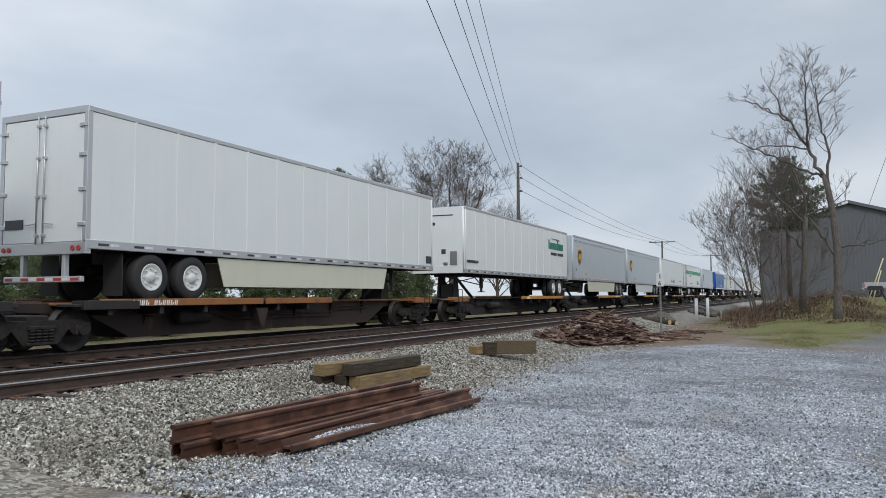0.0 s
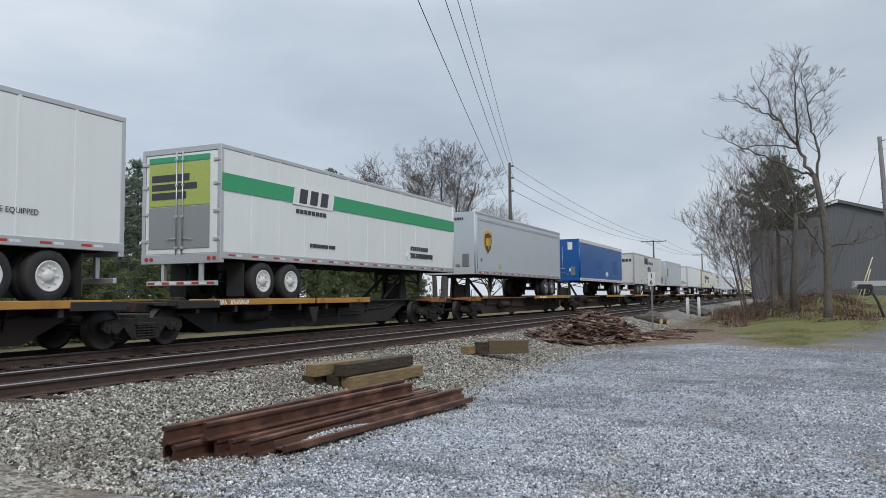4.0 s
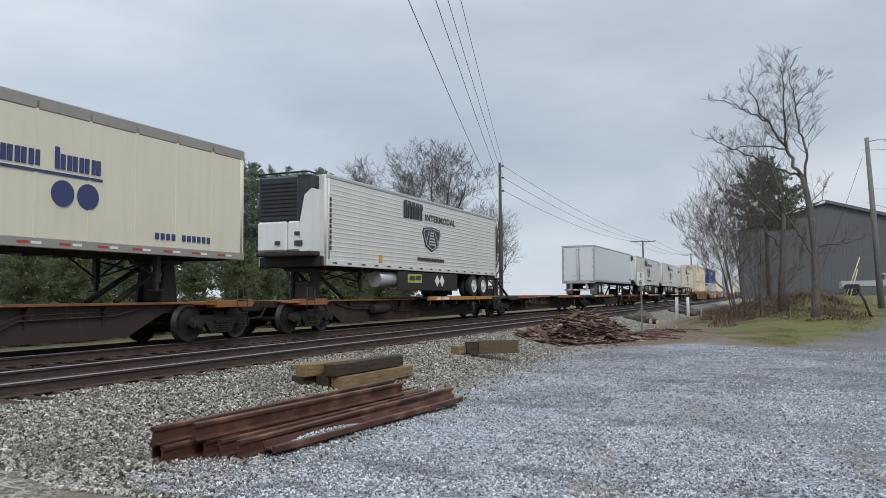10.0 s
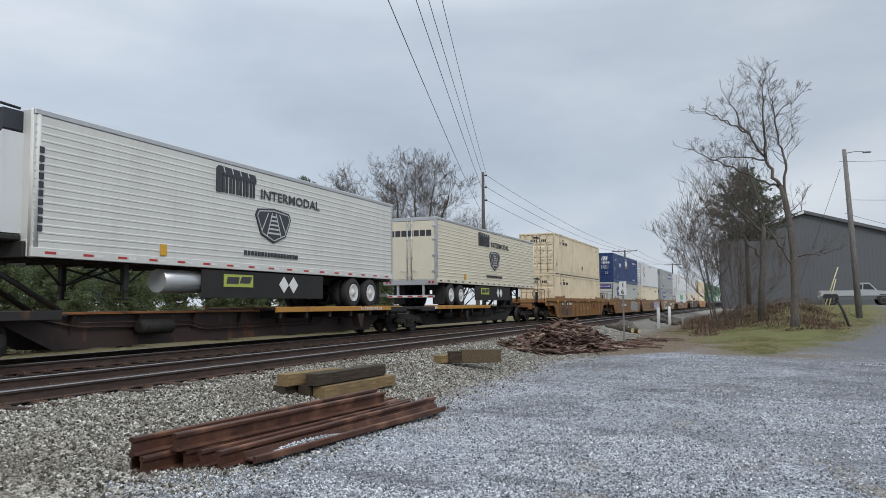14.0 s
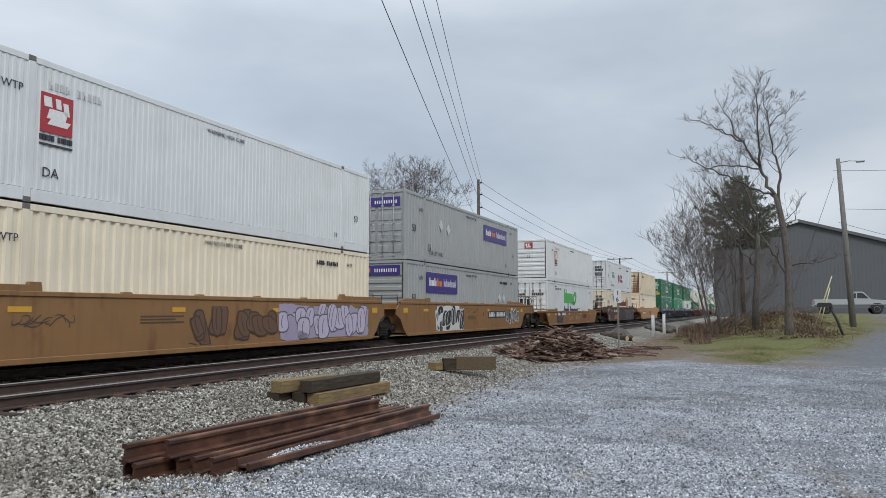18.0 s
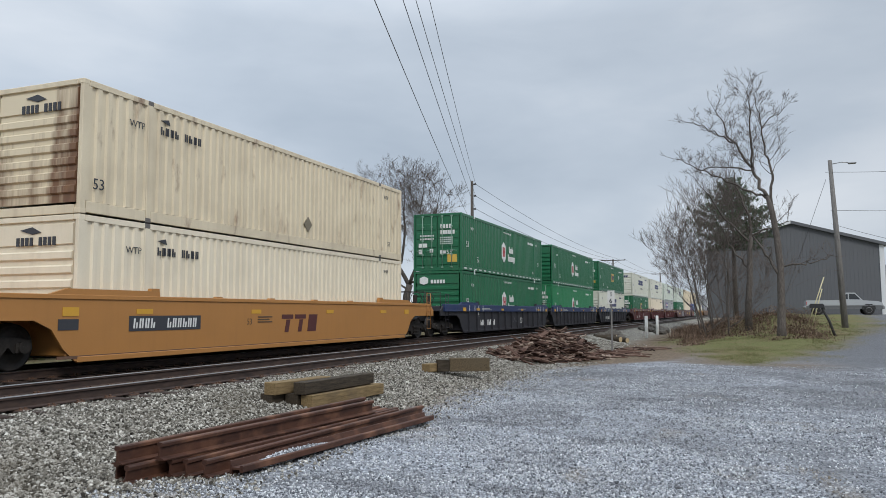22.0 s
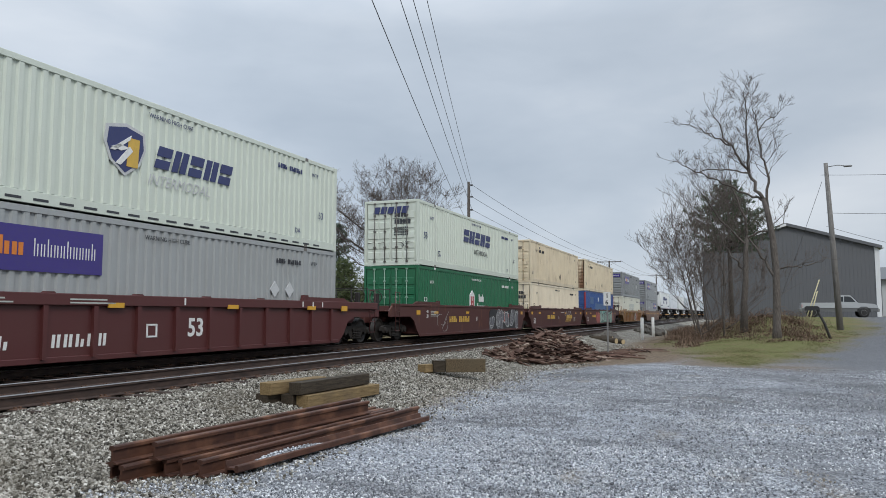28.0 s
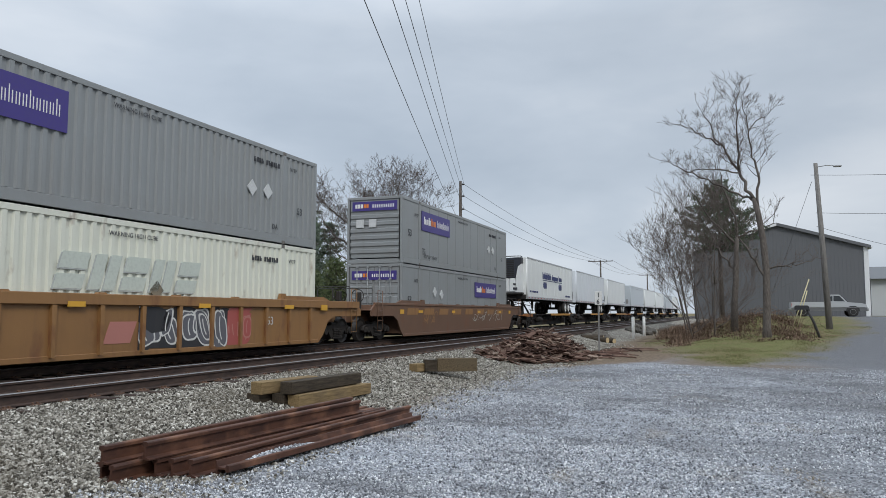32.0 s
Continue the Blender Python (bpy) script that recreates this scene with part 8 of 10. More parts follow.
for z, dx, rx in ((11.40, 0.30, 0.45), (10.42, 0.30, 0.14), (9.38, 0.30, 0.09), (8.35, -0.1, -0.15)):
    wire((PX + dx, PY, z), (RX + rx, RY, z + 0.15), 0.55)
for z, zz in ((11.38, 9.35), (10.42, 9.3), (9.38, 9.25)):
    wire((PX + 0.3, PY, z), (-8.8 + (z - 10.4), 119.9, zz), 0.8, 0.016)
for k in (-1.8, 0.0, 1.8):
    wire((-8.8 + k, 119.9, 9.38), (-8.1 + k, 189.9, 10.5), 0.8, 0.018)

GX0, GY0 = 15.0, 50.0
utility_pole("leaning silvery wooden pole with a small bracket lamp", GX0, GY0, ground_z(GX0, GY0), 10.1, POLE_GREY, 0.155, lean=(-0.42, 0.0), lamp=True)
for a, b, sag in (((GX0 - 0.5, GY0, 7.1), (42, 47, 8.6), 1.0), ((GX0 - 0.52, GY0, 6.3), (34, 62, 4.2), 0.9), ((GX0 - 0.7, GY0, 9.4), (44, 43, 10.8), 1.2), ((GX0 - 0.66, GY0, 9.0), (GX0 - 3.4, GY0 + 6, 0.6), 0.05)):
    wire(a, b, sag, 0.012)

# ---- posts, sign, mailbox ----
WHITE_POST = flat("white_plastic_post", (0.86, 0.86, 0.84), 0.5)
for x, y, h in ((3.42, 52.5, 1.42), (3.55, 58.5, 1.42)):
    p = thing("marker_post", "round white plastic marker post in gravel", "post", "white marker posts", at=pose(x, y, ground_z(x, y)))
    part("post", M().lathe([(-0.3, 0.105), (h - 0.04, 0.105), (h, 0.08)], "z", (0, 0, 0), 14), WHITE_POST, p)
    part("cap", M().lathe([(h - 0.02, 0.112), (h + 0.02, 0.10), (h + 0.03, 0.03)], "z", (0, 0, 0), 14), WHITE_POST, p)
x, y = 4.18, 32.6
p = thing("railway_sign", "grey metal sign post with a small white number plate", "sign", at=pose(x, y, ground_z(x, y)))
part("post", M().cbox(-0.035, 0.035, -0.03, 0.03, -0.3, 2.62, 0.008), paint("grey_sign_post", (0.16, 0.155, 0.15), 0.6, 0.5, rust=0.2), p)
pl = part("sign_plate", M().cbox(-0.15, 0.15, -0.05, -0.035, 2.05, 2.62, 0.004), flat("white_sign_face", (0.62, 0.62, 0.60)), p)
lettering("1", 0.26, LETTER_DARK, pl, end_side(-0.06, -0.055, 2.38), bold=0.006)
lettering("6", 0.26, LETTER_DARK, pl, end_side(-0.08, -0.055, 2.10), bold=0.006)

x, y = 13.9, 44.0
p = thing("mailbox", "black mailbox on a leaning wooden post", "mailbox", at=pose(x, y, ground_z(x, y)))
part("post", M().tube([(0, 0, -0.3), (-0.34, 0, 0.8), (-0.66, 0, 1.5)], [0.075, 0.07, 0.065], 8), flat("black_post_paint", (0.025, 0.024, 0.024), 0.7), p)
part("box", M().prism([(-1.25, 1.46), (-0.55, 1.46), (-0.55, 1.62), (-0.62, 1.69), (-1.18, 1.69), (-1.25, 1.62)][::-1], "y", -0.12, 0.12), flat("black_box_paint", (0.02, 0.02, 0.022), 0.4), p)
for i, (x, y, dx, h) in enumerate(((12.65, 46.0, 0.95, 2.6), (12.9, 46.2, 0.6, 2.0))):
    s = thing("leaning_stake", "pale yellow leaning fibreglass stake", "stake", "leaning stakes", at=pose(x, y, ground_z(x, y)))
    part("stake", M().tube([(0, 0, -0.2), (dx, 0, h)], 0.03, 6), flat("pale_yellow_stake", (0.52, 0.47, 0.28)), s)

# ---- scrap rails, timbers, brush ----
SCRAP = grainy("dark_red_scrap_rust", (0.030, 0.014, 0.011), (0.100, 0.043, 0.026), 9.0, 0.60, 0.3, 0.008, (1, 0.25, 1), (0.20, 0.095, 0.055))


def scrap_profile(k=1.0):
    return [(a * k, (b + 0.18) * k) for a, b in RAIL]


# one row a rail: x, y and height of its foot at both ends, roll about its length
HEAP = ground_z(3.9, 8.5) + 0.015
for xa, ya, za, xb, yb, zb, roll in [
        (3.22, 6.14, 0.0, 3.66, 11.30, 0.0, 0), (3.43, 6.04, 0.0, 3.84, 11.15, 0.0, 8), (3.62, 6.46, 0.0, 4.00, 11.25, 0.0, 0), (3.79, 6.52, 0.0, 4.12, 11.05, 0.0, -6),
        (3.99, 6.55, 0.0, 4.30, 11.60, 0.0, 0), (4.16, 6.74, 0.076, 4.56, 11.05, 0.076, 90),
        (3.34, 6.02, 0.186, 3.62, 10.85, 0.186, 0), (3.58, 6.34, 0.19, 3.93, 10.50, 0.186, 4)]:
    a, b = Vector((xa, ya, HEAP + za)), Vector((xb, yb, HEAP + zb))
    m = M().prism(scrap_profile()[::-1], "y", 0.0, (b - a).length)
    ob = tagged(new("scrap_rail", m.mesh("scrap_rail", SCRAP)), "short length of dark red rusty scrap rail", "scrap rail", "scrap rails on the gravel")
    ob.matrix_world = pose(a.x, a.y, a.z, 0, 0, math.degrees(math.atan2(a.x - b.x, b.y - a.y))) @ pose(0, 0, 0, 0, roll, 0)

TIMBER_DARK = grainy("brown_timber", (0.020, 0.016, 0.011), (0.070, 0.053, 0.036), 5.0, 0.9, 0.5, 0.02, (7.0, 0.6, 7.0))
TIMBER_PALE = grainy("yellowed_timber", (0.11, 0.075, 0.036), (0.28, 0.195, 0.095), 5.0, 0.9, 0.5, 0.02, (7.0, 0.6, 7.0), (0.12, 0.09, 0.06))


def timber(x, y, z, length, turn, mat, label, w=0.23, h=0.20):
    m = M().cbox(-w / 2, w / 2, 0, length, 0, h, 0.009)
    for i, v in enumerate(m.v):
        m.v[i] = tuple(c + 0.012 * noise.noise((v[0] * 9 + x, v[1] * 3 + y, v[2] * 9 + k)) for k, c in enumerate(v))
    ob = tagged(new("railway_timber", m.mesh("railway_timber", mat)), label, "timber", "loose railway timbers")
    ob.matrix_world = pose(x, y, z, 0, 0, -turn)


gz = ground_z(2.2, 12.2) - 0.02
timber(1.90, 10.70, gz + 0.02, 1.95, 3, TIMBER_DARK, "brown squared railway timber on ballast")
timber(2.19, 11.00, gz, 1.95, 2, TIMBER_DARK, "brown squared railway timber on ballast")
timber(2.46, 11.05, gz - 0.02, 2.45, 3, TIMBER_PALE, "split yellowed railway timber on ballast")
timber(1.98, 10.68, gz + 0.205, 1.55, 6, TIMBER_PALE, "yellowed railway timber laid on two others")
timber(2.36, 10.98, gz + 0.195, 2.30, 3, TIMBER_DARK, "dark squared railway timber on top of the stack")
gz = ground_z(1.95, 18.0) + 0.02
BLOCK = grainy("mid_brown_timber", (0.05, 0.037, 0.022), (0.15, 0.11, 0.065), 5.0, 0.9, 0.5, 0.02, (7.0, 7.0, 7.0), (0.10, 0.08, 0.05))
timber(2.38, 17.95, gz - 0.02, 1.0, 64, BLOCK, "short squared timber block lying on gravel", 0.27, 0.33)
timber(2.10, 17.80, gz - 0.02, 0.30, 60, TIMBER_DARK, "short dark timber block lying on gravel", 0.30, 0.29)
timber(1.92, 17.50, gz - 0.02, 0.55, 18, TIMBER_PALE, "weathered pale end of a timber block", 0.26, 0.20)


def brush_pile():
    """A heap of broken, rusty brown wood and branches."""
    rng = random.Random(3)
    m = M()
    for i in range(1500):
        u, w = rng.gauss(0, 0.40), rng.gauss(0, 0.40)
        if u * u + w * w > 0.95:
            continue
        top = max(0.0, 1.05 * math.exp(-2.3 * (u * u + w * w)) - 0.12)
        cx, cy = 3.05 + 1.25 * u + 1.10 * w, 26.9 + 3.4 * u - 0.5 * w
        cz = ground_z(cx, cy) + top * (1 - rng.random() ** 2 * 0.7) + 0.03
        a, ln, p = rng.uniform(0, math.pi), rng.uniform(0.25, 1.15), rng.gauss(0, 0.22)
        d = Vector((math.cos(a), math.sin(a), p - 0.25 * top * math.copysign(1, w) * math.cos(a))).normalized()
        c = Vector((cx, cy, cz))
        if i % 3:
            # a split slab, flat or on its edge
            side = d.cross(Vector((rng.gauss(0, 0.5), rng.gauss(0, 0.5), 1))).normalized()
            up = side.cross(d) * rng.uniform(0.012, 0.028)
            side, run = side * rng.uniform(0.035, 0.095), d * ln * 0.42
            m.add([c + e * run * rng.uniform(0.85, 1.1) + f * side + g * up for g in (-1, 1) for f in (-1, 1) for e in (-1, 1)], [(0, 2, 3, 1), (4, 5, 7, 6), (0, 1, 5, 4), (2, 6, 7, 3), (0, 4, 6, 2), (1, 3, 7, 5)])
        else:
            r = rng.choice((0.012, 0.018, 0.026, 0.04))
            q = c + Vector((rng.uniform(-0.07, 0.07), rng.uniform(-0.07, 0.07), rng.uniform(0, 0.06)))
            m.tube([c - d * ln * 0.6, q, c + d * ln * 0.6], [r, r * 0.9, r * 0.6], 4)
    mat = island("broken_brown_wood", [(0.0, (0.035, 0.022, 0.018)), (0.35, (0.095, 0.056, 0.044)), (0.7, (0.165, 0.105, 0.082)), (1.0, (0.32, 0.25, 0.20))])
    tagged(new("brush_pile", m.mesh("brush_pile", mat)), "heap of broken reddish brown wood scraps and branches", "brush pile", kind="stuff")
    m = M()
    for i in range(70):
        c = Vector((rng.uniform(3.8, 5.6), rng.uniform(28.5, 37.0), 0))
        c.x += 0.06 * (c.y - 30)
        c.z = ground_z(c.x, c.y) + 0.04
        a, ln = rng.uniform(0, math.pi), rng.uniform(0.4, 1.8)
        d = Vector((math.cos(a), math.sin(a) * 0.5, 0)) * ln / 2
        m.tube([c - d, c + Vector((0, 0.05, 0.03)), c + d], [0.03, 0.028, 0.015], 5)
    tagged(new("fallen_branches", m.mesh("fallen_branches", mat)), "scattered fallen branches on bare earth", "branches", kind="stuff")


brush_pile()
for x, y, r, ln, turn in ((3.02, 43.2, 0.17, 0.9, 62), (3.34, 43.6, 0.15, 0.8, 50), (2.70, 43.9, 0.19, 1.2, 95), (2.3, 44.4, 0.16, 1.0, 120)):
    lg = thing("cut_log", "short cut log with a pale sawn end", "log", "cut logs by the track", at=pose(x, y, ground_z(x, y) + r - 0.02, 0, 0, turn))
    part("bark", M().lathe([(0.0, r * 0.96), (0.03, r), (ln - 0.03, r * 0.94), (ln, r * 0.9)], "y", (0, 0, 0), 12), TIMBER_DARK, lg)
    part("sawn_end", M().cyl("y", (0, -0.004, 0), r * 0.88, 0.006, 12), flat("pale_sawn_wood", (0.42, 0.32, 0.18), 0.9), lg, "pale sawn end")

ROCK = grainy("grey_brown_rock", (0.045, 0.04, 0.034), (0.15, 0.135, 0.115), 6.0, 0.9, 0.5, 0.03)


def rock(x, y, r, seed):
    bm = bmesh.new()
    bmesh.ops.create_icosphere(bm, subdivisions=2, radius=r)
    for v in bm.verts:
        k = 1 + 0.38 * noise.noise(v.co * (1.6 / r) + Vector((seed, 0, 0)))
        v.co = Vector((v.co.x * k * 1.25, v.co.y * k, v.co.z * k * 0.75))
    me = bpy.data.meshes.new("rock")
    bm.to_mesh(me)
    bm.free()
    me.materials.append(ROCK)
    ob = tagged(new("rock", me), "rough grey brown rock beside the gravel", "rock", "rocks by the track")
    ob.matrix_world = pose(x, y, ground_z(x, y) + r * 0.35, 0, 0, seed * 47)


rng = random.Random(12)
for i in range(14):
    rock(rng.uniform(1.6, 2.9), rng.uniform(44, 49), rng.uniform(0.18, 0.36), i)
for i in range(16):
    rock(rng.uniform(1.9, 4.6), rng.uniform(60, 70), rng.uniform(0.25, 0.5), 20 + i)

# ---- trees ----
BARK = grainy("grey_brown_bark", (0.055, 0.047, 0.041), (0.155, 0.135, 0.12), 6.0, 0.95, 0.5, 0.03, (4.0, 4.0, 0.8))
TWIG = grainy("dark_twig_bark", (0.075, 0.06, 0.053), (0.165, 0.138, 0.122), 9.0, 0.95, 0.2, 0.01)
NEEDLES = foliage("pine_needles", [(0.0, (0.08, 0.112, 0.085)), (0.45, (0.14, 0.182, 0.135)), (0.8, (0.20, 0.245, 0.18)), (1.0, (0.27, 0.32, 0.235))])
SHRUB = foliage("shrub_leaves", [(0.0, (0.07, 0.095, 0.045)), (0.5, (0.125, 0.155, 0.072)), (1.0, (0.20, 0.225, 0.115))])


def grow(rng, m_limb, m_twig, p, d, length, r, depth, droop=0.0, spread=0.55, up=0.18, fine=0.022, thin=0.007):
    """One limb that bends, forks and ends in twigs."""
    n = 4
    pts, rad = [Vector(p)], [r]
    d = Vector(d).normalized()
    for i in range(n):
        d = (d + Vector((rng.gauss(0, 0.13), rng.gauss(0, 0.13), rng.gauss(0, 0.08) + up * 0.35 - droop * 0.3))).normalized()
        pts.append(pts[-1] + d * length / n)
        rad.append(r * (1 - 0.55 * (i + 1) / n))
    (m_limb if r > fine else m_twig).tube(pts, rad, 7 if r > 0.07 else 5 if r > fine else 3)
    if depth <= 0:
        return
    kids = rng.choice((2, 3, 3, 4))
    for k in range(kids):
        f = rng.uniform(0.35, 1.0) if k < kids - 1 else 1.0
        i = min(n - 1, int(f * n))
        q = pts[i].lerp(pts[i + 1], f * n - i)
        side = Vector((rng.gauss(0, 1), rng.gauss(0, 1), rng.gauss(0, 0.6))).normalized()
        nd = (d * (1 - spread * 0.45) + side * spread + Vector((0, 0, up))).normalized()
        grow(rng, m_limb, m_twig, q, nd, length * rng.uniform(0.52, 0.78), max(thin, rad[i] * rng.uniform(0.45, 0.68)), depth - 1, droop, spread, up, fine, thin)


def bare_tree(label, x, y, seed, trunk, limbs, name="bare_tree", group="bare winter trees", twig=TWIG):
    """trunk: points and radii; limbs: rows of (start, direction, length, radius, depth)."""
    rng = random.Random(seed)
    t = thing(name, label, "tree", group, at=pose(x, y, ground_z(x, y)))
    part("trunk", M().tube([q for q, r in trunk], [r for q, r in trunk], 10), BARK, t)
    ml, mt = M(), M()
    for p, d, ln, r, depth in limbs:
        grow(rng, ml, mt, p, d, ln, r, depth)
    tagged(part("limb", ml, BARK, t), kind="stuff")
    tagged(part("twig", mt, twig, t), kind="stuff")
    return t


def auto_tree(label, x, y, seed, h, lean=(0, 0), clear=0.25, depth=4, r=None, wide=0.32, n=9, group="bare winter trees", name="bare_tree"):
    rng = random.Random(seed)
    r = r or h * 0.016
    pts = [((lean[0] * f + rng.gauss(0, 0.04) * h * 0.05, lean[1] * f + rng.gauss(0, 0.04) * h * 0.05, h * 0.80 * f - (0.2 if f == 0 else 0)), r * (1.25 - 0.95 * f)) for f in (0, 0.15, 0.35, 0.55, 0.75, 0.9, 1.0)]
    limbs = []
    for i in range(n):
        f = clear + (1 - clear) * (i + 0.5) / n
        k = min(5, int(f * 6))
        a, b = Vector(pts[k][0]), Vector(pts[k + 1][0])
        p = a.lerp(b, 0.5)
        w = 2.4 * i + rng.uniform(-0.5, 0.5)
        limbs.append((p, (math.cos(w), math.sin(w), rng.uniform(0.35, 0.9)), h * wide * rng.uniform(0.75, 1.1) * (1.15 - 0.5 * f), pts[k][1] * 0.55, depth))
    limbs.append((pts[-1][0], (lean[0] * 0.2, lean[1] * 0.2, 1), h * 0.22, pts[-1][1], depth))
    return bare_tree(label, x, y, seed, pts, limbs, name, group)


# the tall tree beside the drive, with its long limb over the clump
def leader_tree(label, x, y, seed, trunk, leaders, tall=0.94, thin=0.007):
    """leaders: rows of (points, first radius, last radius, side shoots, their length, their depth)."""
    rng = random.Random(seed)
    t = thing("bare_tree", label, "tree", "bare winter trees", at=pose(x, y, ground_z(x, y)))
    part("trunk", M().tube([q for q, r in trunk], [r for q, r in trunk], 12), BARK, t)
    ml, mt = M(), M()
    t.scale = (1, 1, tall)
    for pts, r0, r1, n, length, depth in leaders:
        pts = [Vector(p) for p in pts]
        fine = []
        for i in range(len(pts) - 1):
            for k in range(3):
                j = Vector((rng.gauss(0, 0.05), rng.gauss(0, 0.10), rng.gauss(0, 0.05))) if i + k else Vector()
                fine.append(pts[i].lerp(pts[i + 1], k / 3) + j)
        fine.append(pts[-1])
        rad = [r0 + (r1 - r0) * i / (len(fine) - 1) for i in range(len(fine))]
        ml.tube(fine, rad, 7)
        for k in range(n):
            f = 0.22 + 0.78 * (k + rng.random()) / n
            i = min(len(fine) - 2, int(f * (len(fine) - 1)))
            d = (fine[i + 1] - fine[i]).normalized()
            side = Vector((rng.gauss(0, 1), rng.gauss(0, 1), 0.2)).normalized()
            grow(rng, ml, mt, fine[i], d * 0.55 + side * 0.70 + Vector((0, 0, 0.12)), length * rng.uniform(0.5, 1.05) * (1.15 - 0.4 * f), max(0.014, rad[i] * 0.36), depth, 0.0, 0.62, 0.10, 0.022, thin)
        grow(rng, ml, mt, fine[-1], fine[-1] - fine[-2], length * 0.5, r1, depth - 1, 0.0, 0.4, 0.15)
    tagged(part("limb", ml, BARK, t), kind="stuff")
    tagged(part("twig", mt, TWIG, t), kind="stuff")


def limb(y0, y1, *xz):
    """Points of a limb in (x, z), drifting from depth y0 to y1."""
    return [(x, y0 + (y1 - y0) * i / (len(xz) - 1), z) for i, (x, z) in enumerate(xz)]


leader_tree("tall bare deciduous tree with a long side limb", 11.21, 42.3, 5,
            [((0, 0, -0.3), 0.27), ((0.0, 0, 0.5), 0.20), ((0.04, 0, 1.6), 0.185), ((0.06, 0, 3.6), 0.17), ((-0.05, 0, 5.1), 0.155), ((-0.20, 0, 6.2), 0.145), ((-0.40, 0, 7.2), 0.13)],
            [(limb(0, 0.9, (-0.40, 7.15), (-0.83, 8.05), (-1.08, 8.8), (-1.57, 9.5), (-1.97, 10.2), (-2.31, 11.0), (-2.63, 11.8), (-2.90, 12.3)), 0.095, 0.014, 18, 1.12, 3),
             (limb(0.2, -0.8, (-1.08, 8.8), (-1.08, 9.9), (-1.14, 10.8), (-1.13, 12.0), (-1.18, 12.8)), 0.068, 0.014, 18, 1.12, 3),
             (limb(0, -0.5, (-0.22, 6.7), (-0.18, 8.0), (-0.26, 8.9), (-0.46, 9.4), (-0.57, 10.45), (-0.73, 11.5), (-0.81, 12.3)), 0.075, 0.014, 18, 1.12, 3),
             (limb(0, 0.8, (-0.50, 7.1), (-1.21, 7.45), (-2.03, 8.0), (-3.0, 8.55), (-4.14, 9.2), (-5.0, 9.65)), 0.062, 0.014, 15, 1.1, 3),
             (limb(0.1, -0.8, (-1.10, 8.6), (-2.14, 8.85), (-3.3, 8.8), (-3.9, 8.55)), 0.045, 0.014, 6, 0.9, 3),
             (limb(0.4, -0.4, (-1.97, 10.2), (-2.67, 10.6), (-3.37, 11.1), (-4.25, 11.35)), 0.05, 0.014, 7, 1.0, 3),
             (limb(-0.2, 0.3, (-0.60, 10.6), (-0.2, 11.3), (0.25, 11.5), (0.55, 11.9)), 0.03, 0.012, 5, 0.9, 3),
             (limb(0, 0.3, (0.06, 3.5), (0.83, 3.6), (1.36, 3.6), (2.02, 3.85), (2.49, 4.05)), 0.05, 0.014, 6, 0.8, 2),
             (limb(0, -0.3, (0.0, 3.1), (-0.49, 3.95), (-0.93, 4.8), (-1.25, 5.3)), 0.08, 0.03, 5, 0.9, 3),
             (limb(0, 0.4, (-0.08, 5.2), (0.4, 5.9), (0.75, 6.8)), 0.03, 0.012, 4, 0.8, 2)], 1.0)
leader_tree("bare tree with several crooked limbs", 9.68, 45.0, 8,
            [((0, 0, -0.3), 0.22), ((0.05, 0, 1.6), 0.17), ((0.17, 0, 2.9), 0.155), ((0.22, 0, 4.4), 0.13), ((0.30, 0, 5.2), 0.10)],
            [(limb(0, 0.4, (0.30, 5.1), (0.2, 6.4), (-0.3, 7.8), (-0.5, 9.0)), 0.08, 0.02, 8, 1.4, 3), (limb(0, 0.4, (0.12, 3.4), (-0.32, 4.0), (-0.75, 4.8), (-1.5, 6.6)), 0.07, 0.02, 7, 1.3, 3),
             (limb(0, -0.4, (0.30, 5.1), (0.89, 5.5), (1.45, 5.6), (2.0, 6.2)), 0.06, 0.02, 6, 1.0, 3), (limb(0, -0.5, (0.25, 4.8), (-1.0, 6.2), (-2.2, 8.0)), 0.07, 0.02, 7, 1.4, 3)], 1.0)
rng = random.Random(77)
for i in range(12):
    x, y = 7.0 + 0.165 * i + rng.uniform(-0.25, 0.25), 46 + rng.uniform(-2.0, 7.0)
    h = 5.4 + 0.25 * i + rng.uniform(-0.7, 0.9)
    auto_tree("thin bare sapling in a dense thicket", x, y, 100 + i, h, (rng.uniform(-2.1, -0.5) + 0.07 * i, rng.uniform(-0.4, 0.4)), 0.10, 4, 0.030 + 0.008 * rng.random() * h * 0.3, 0.34, 8, "thicket saplings", "sapling")

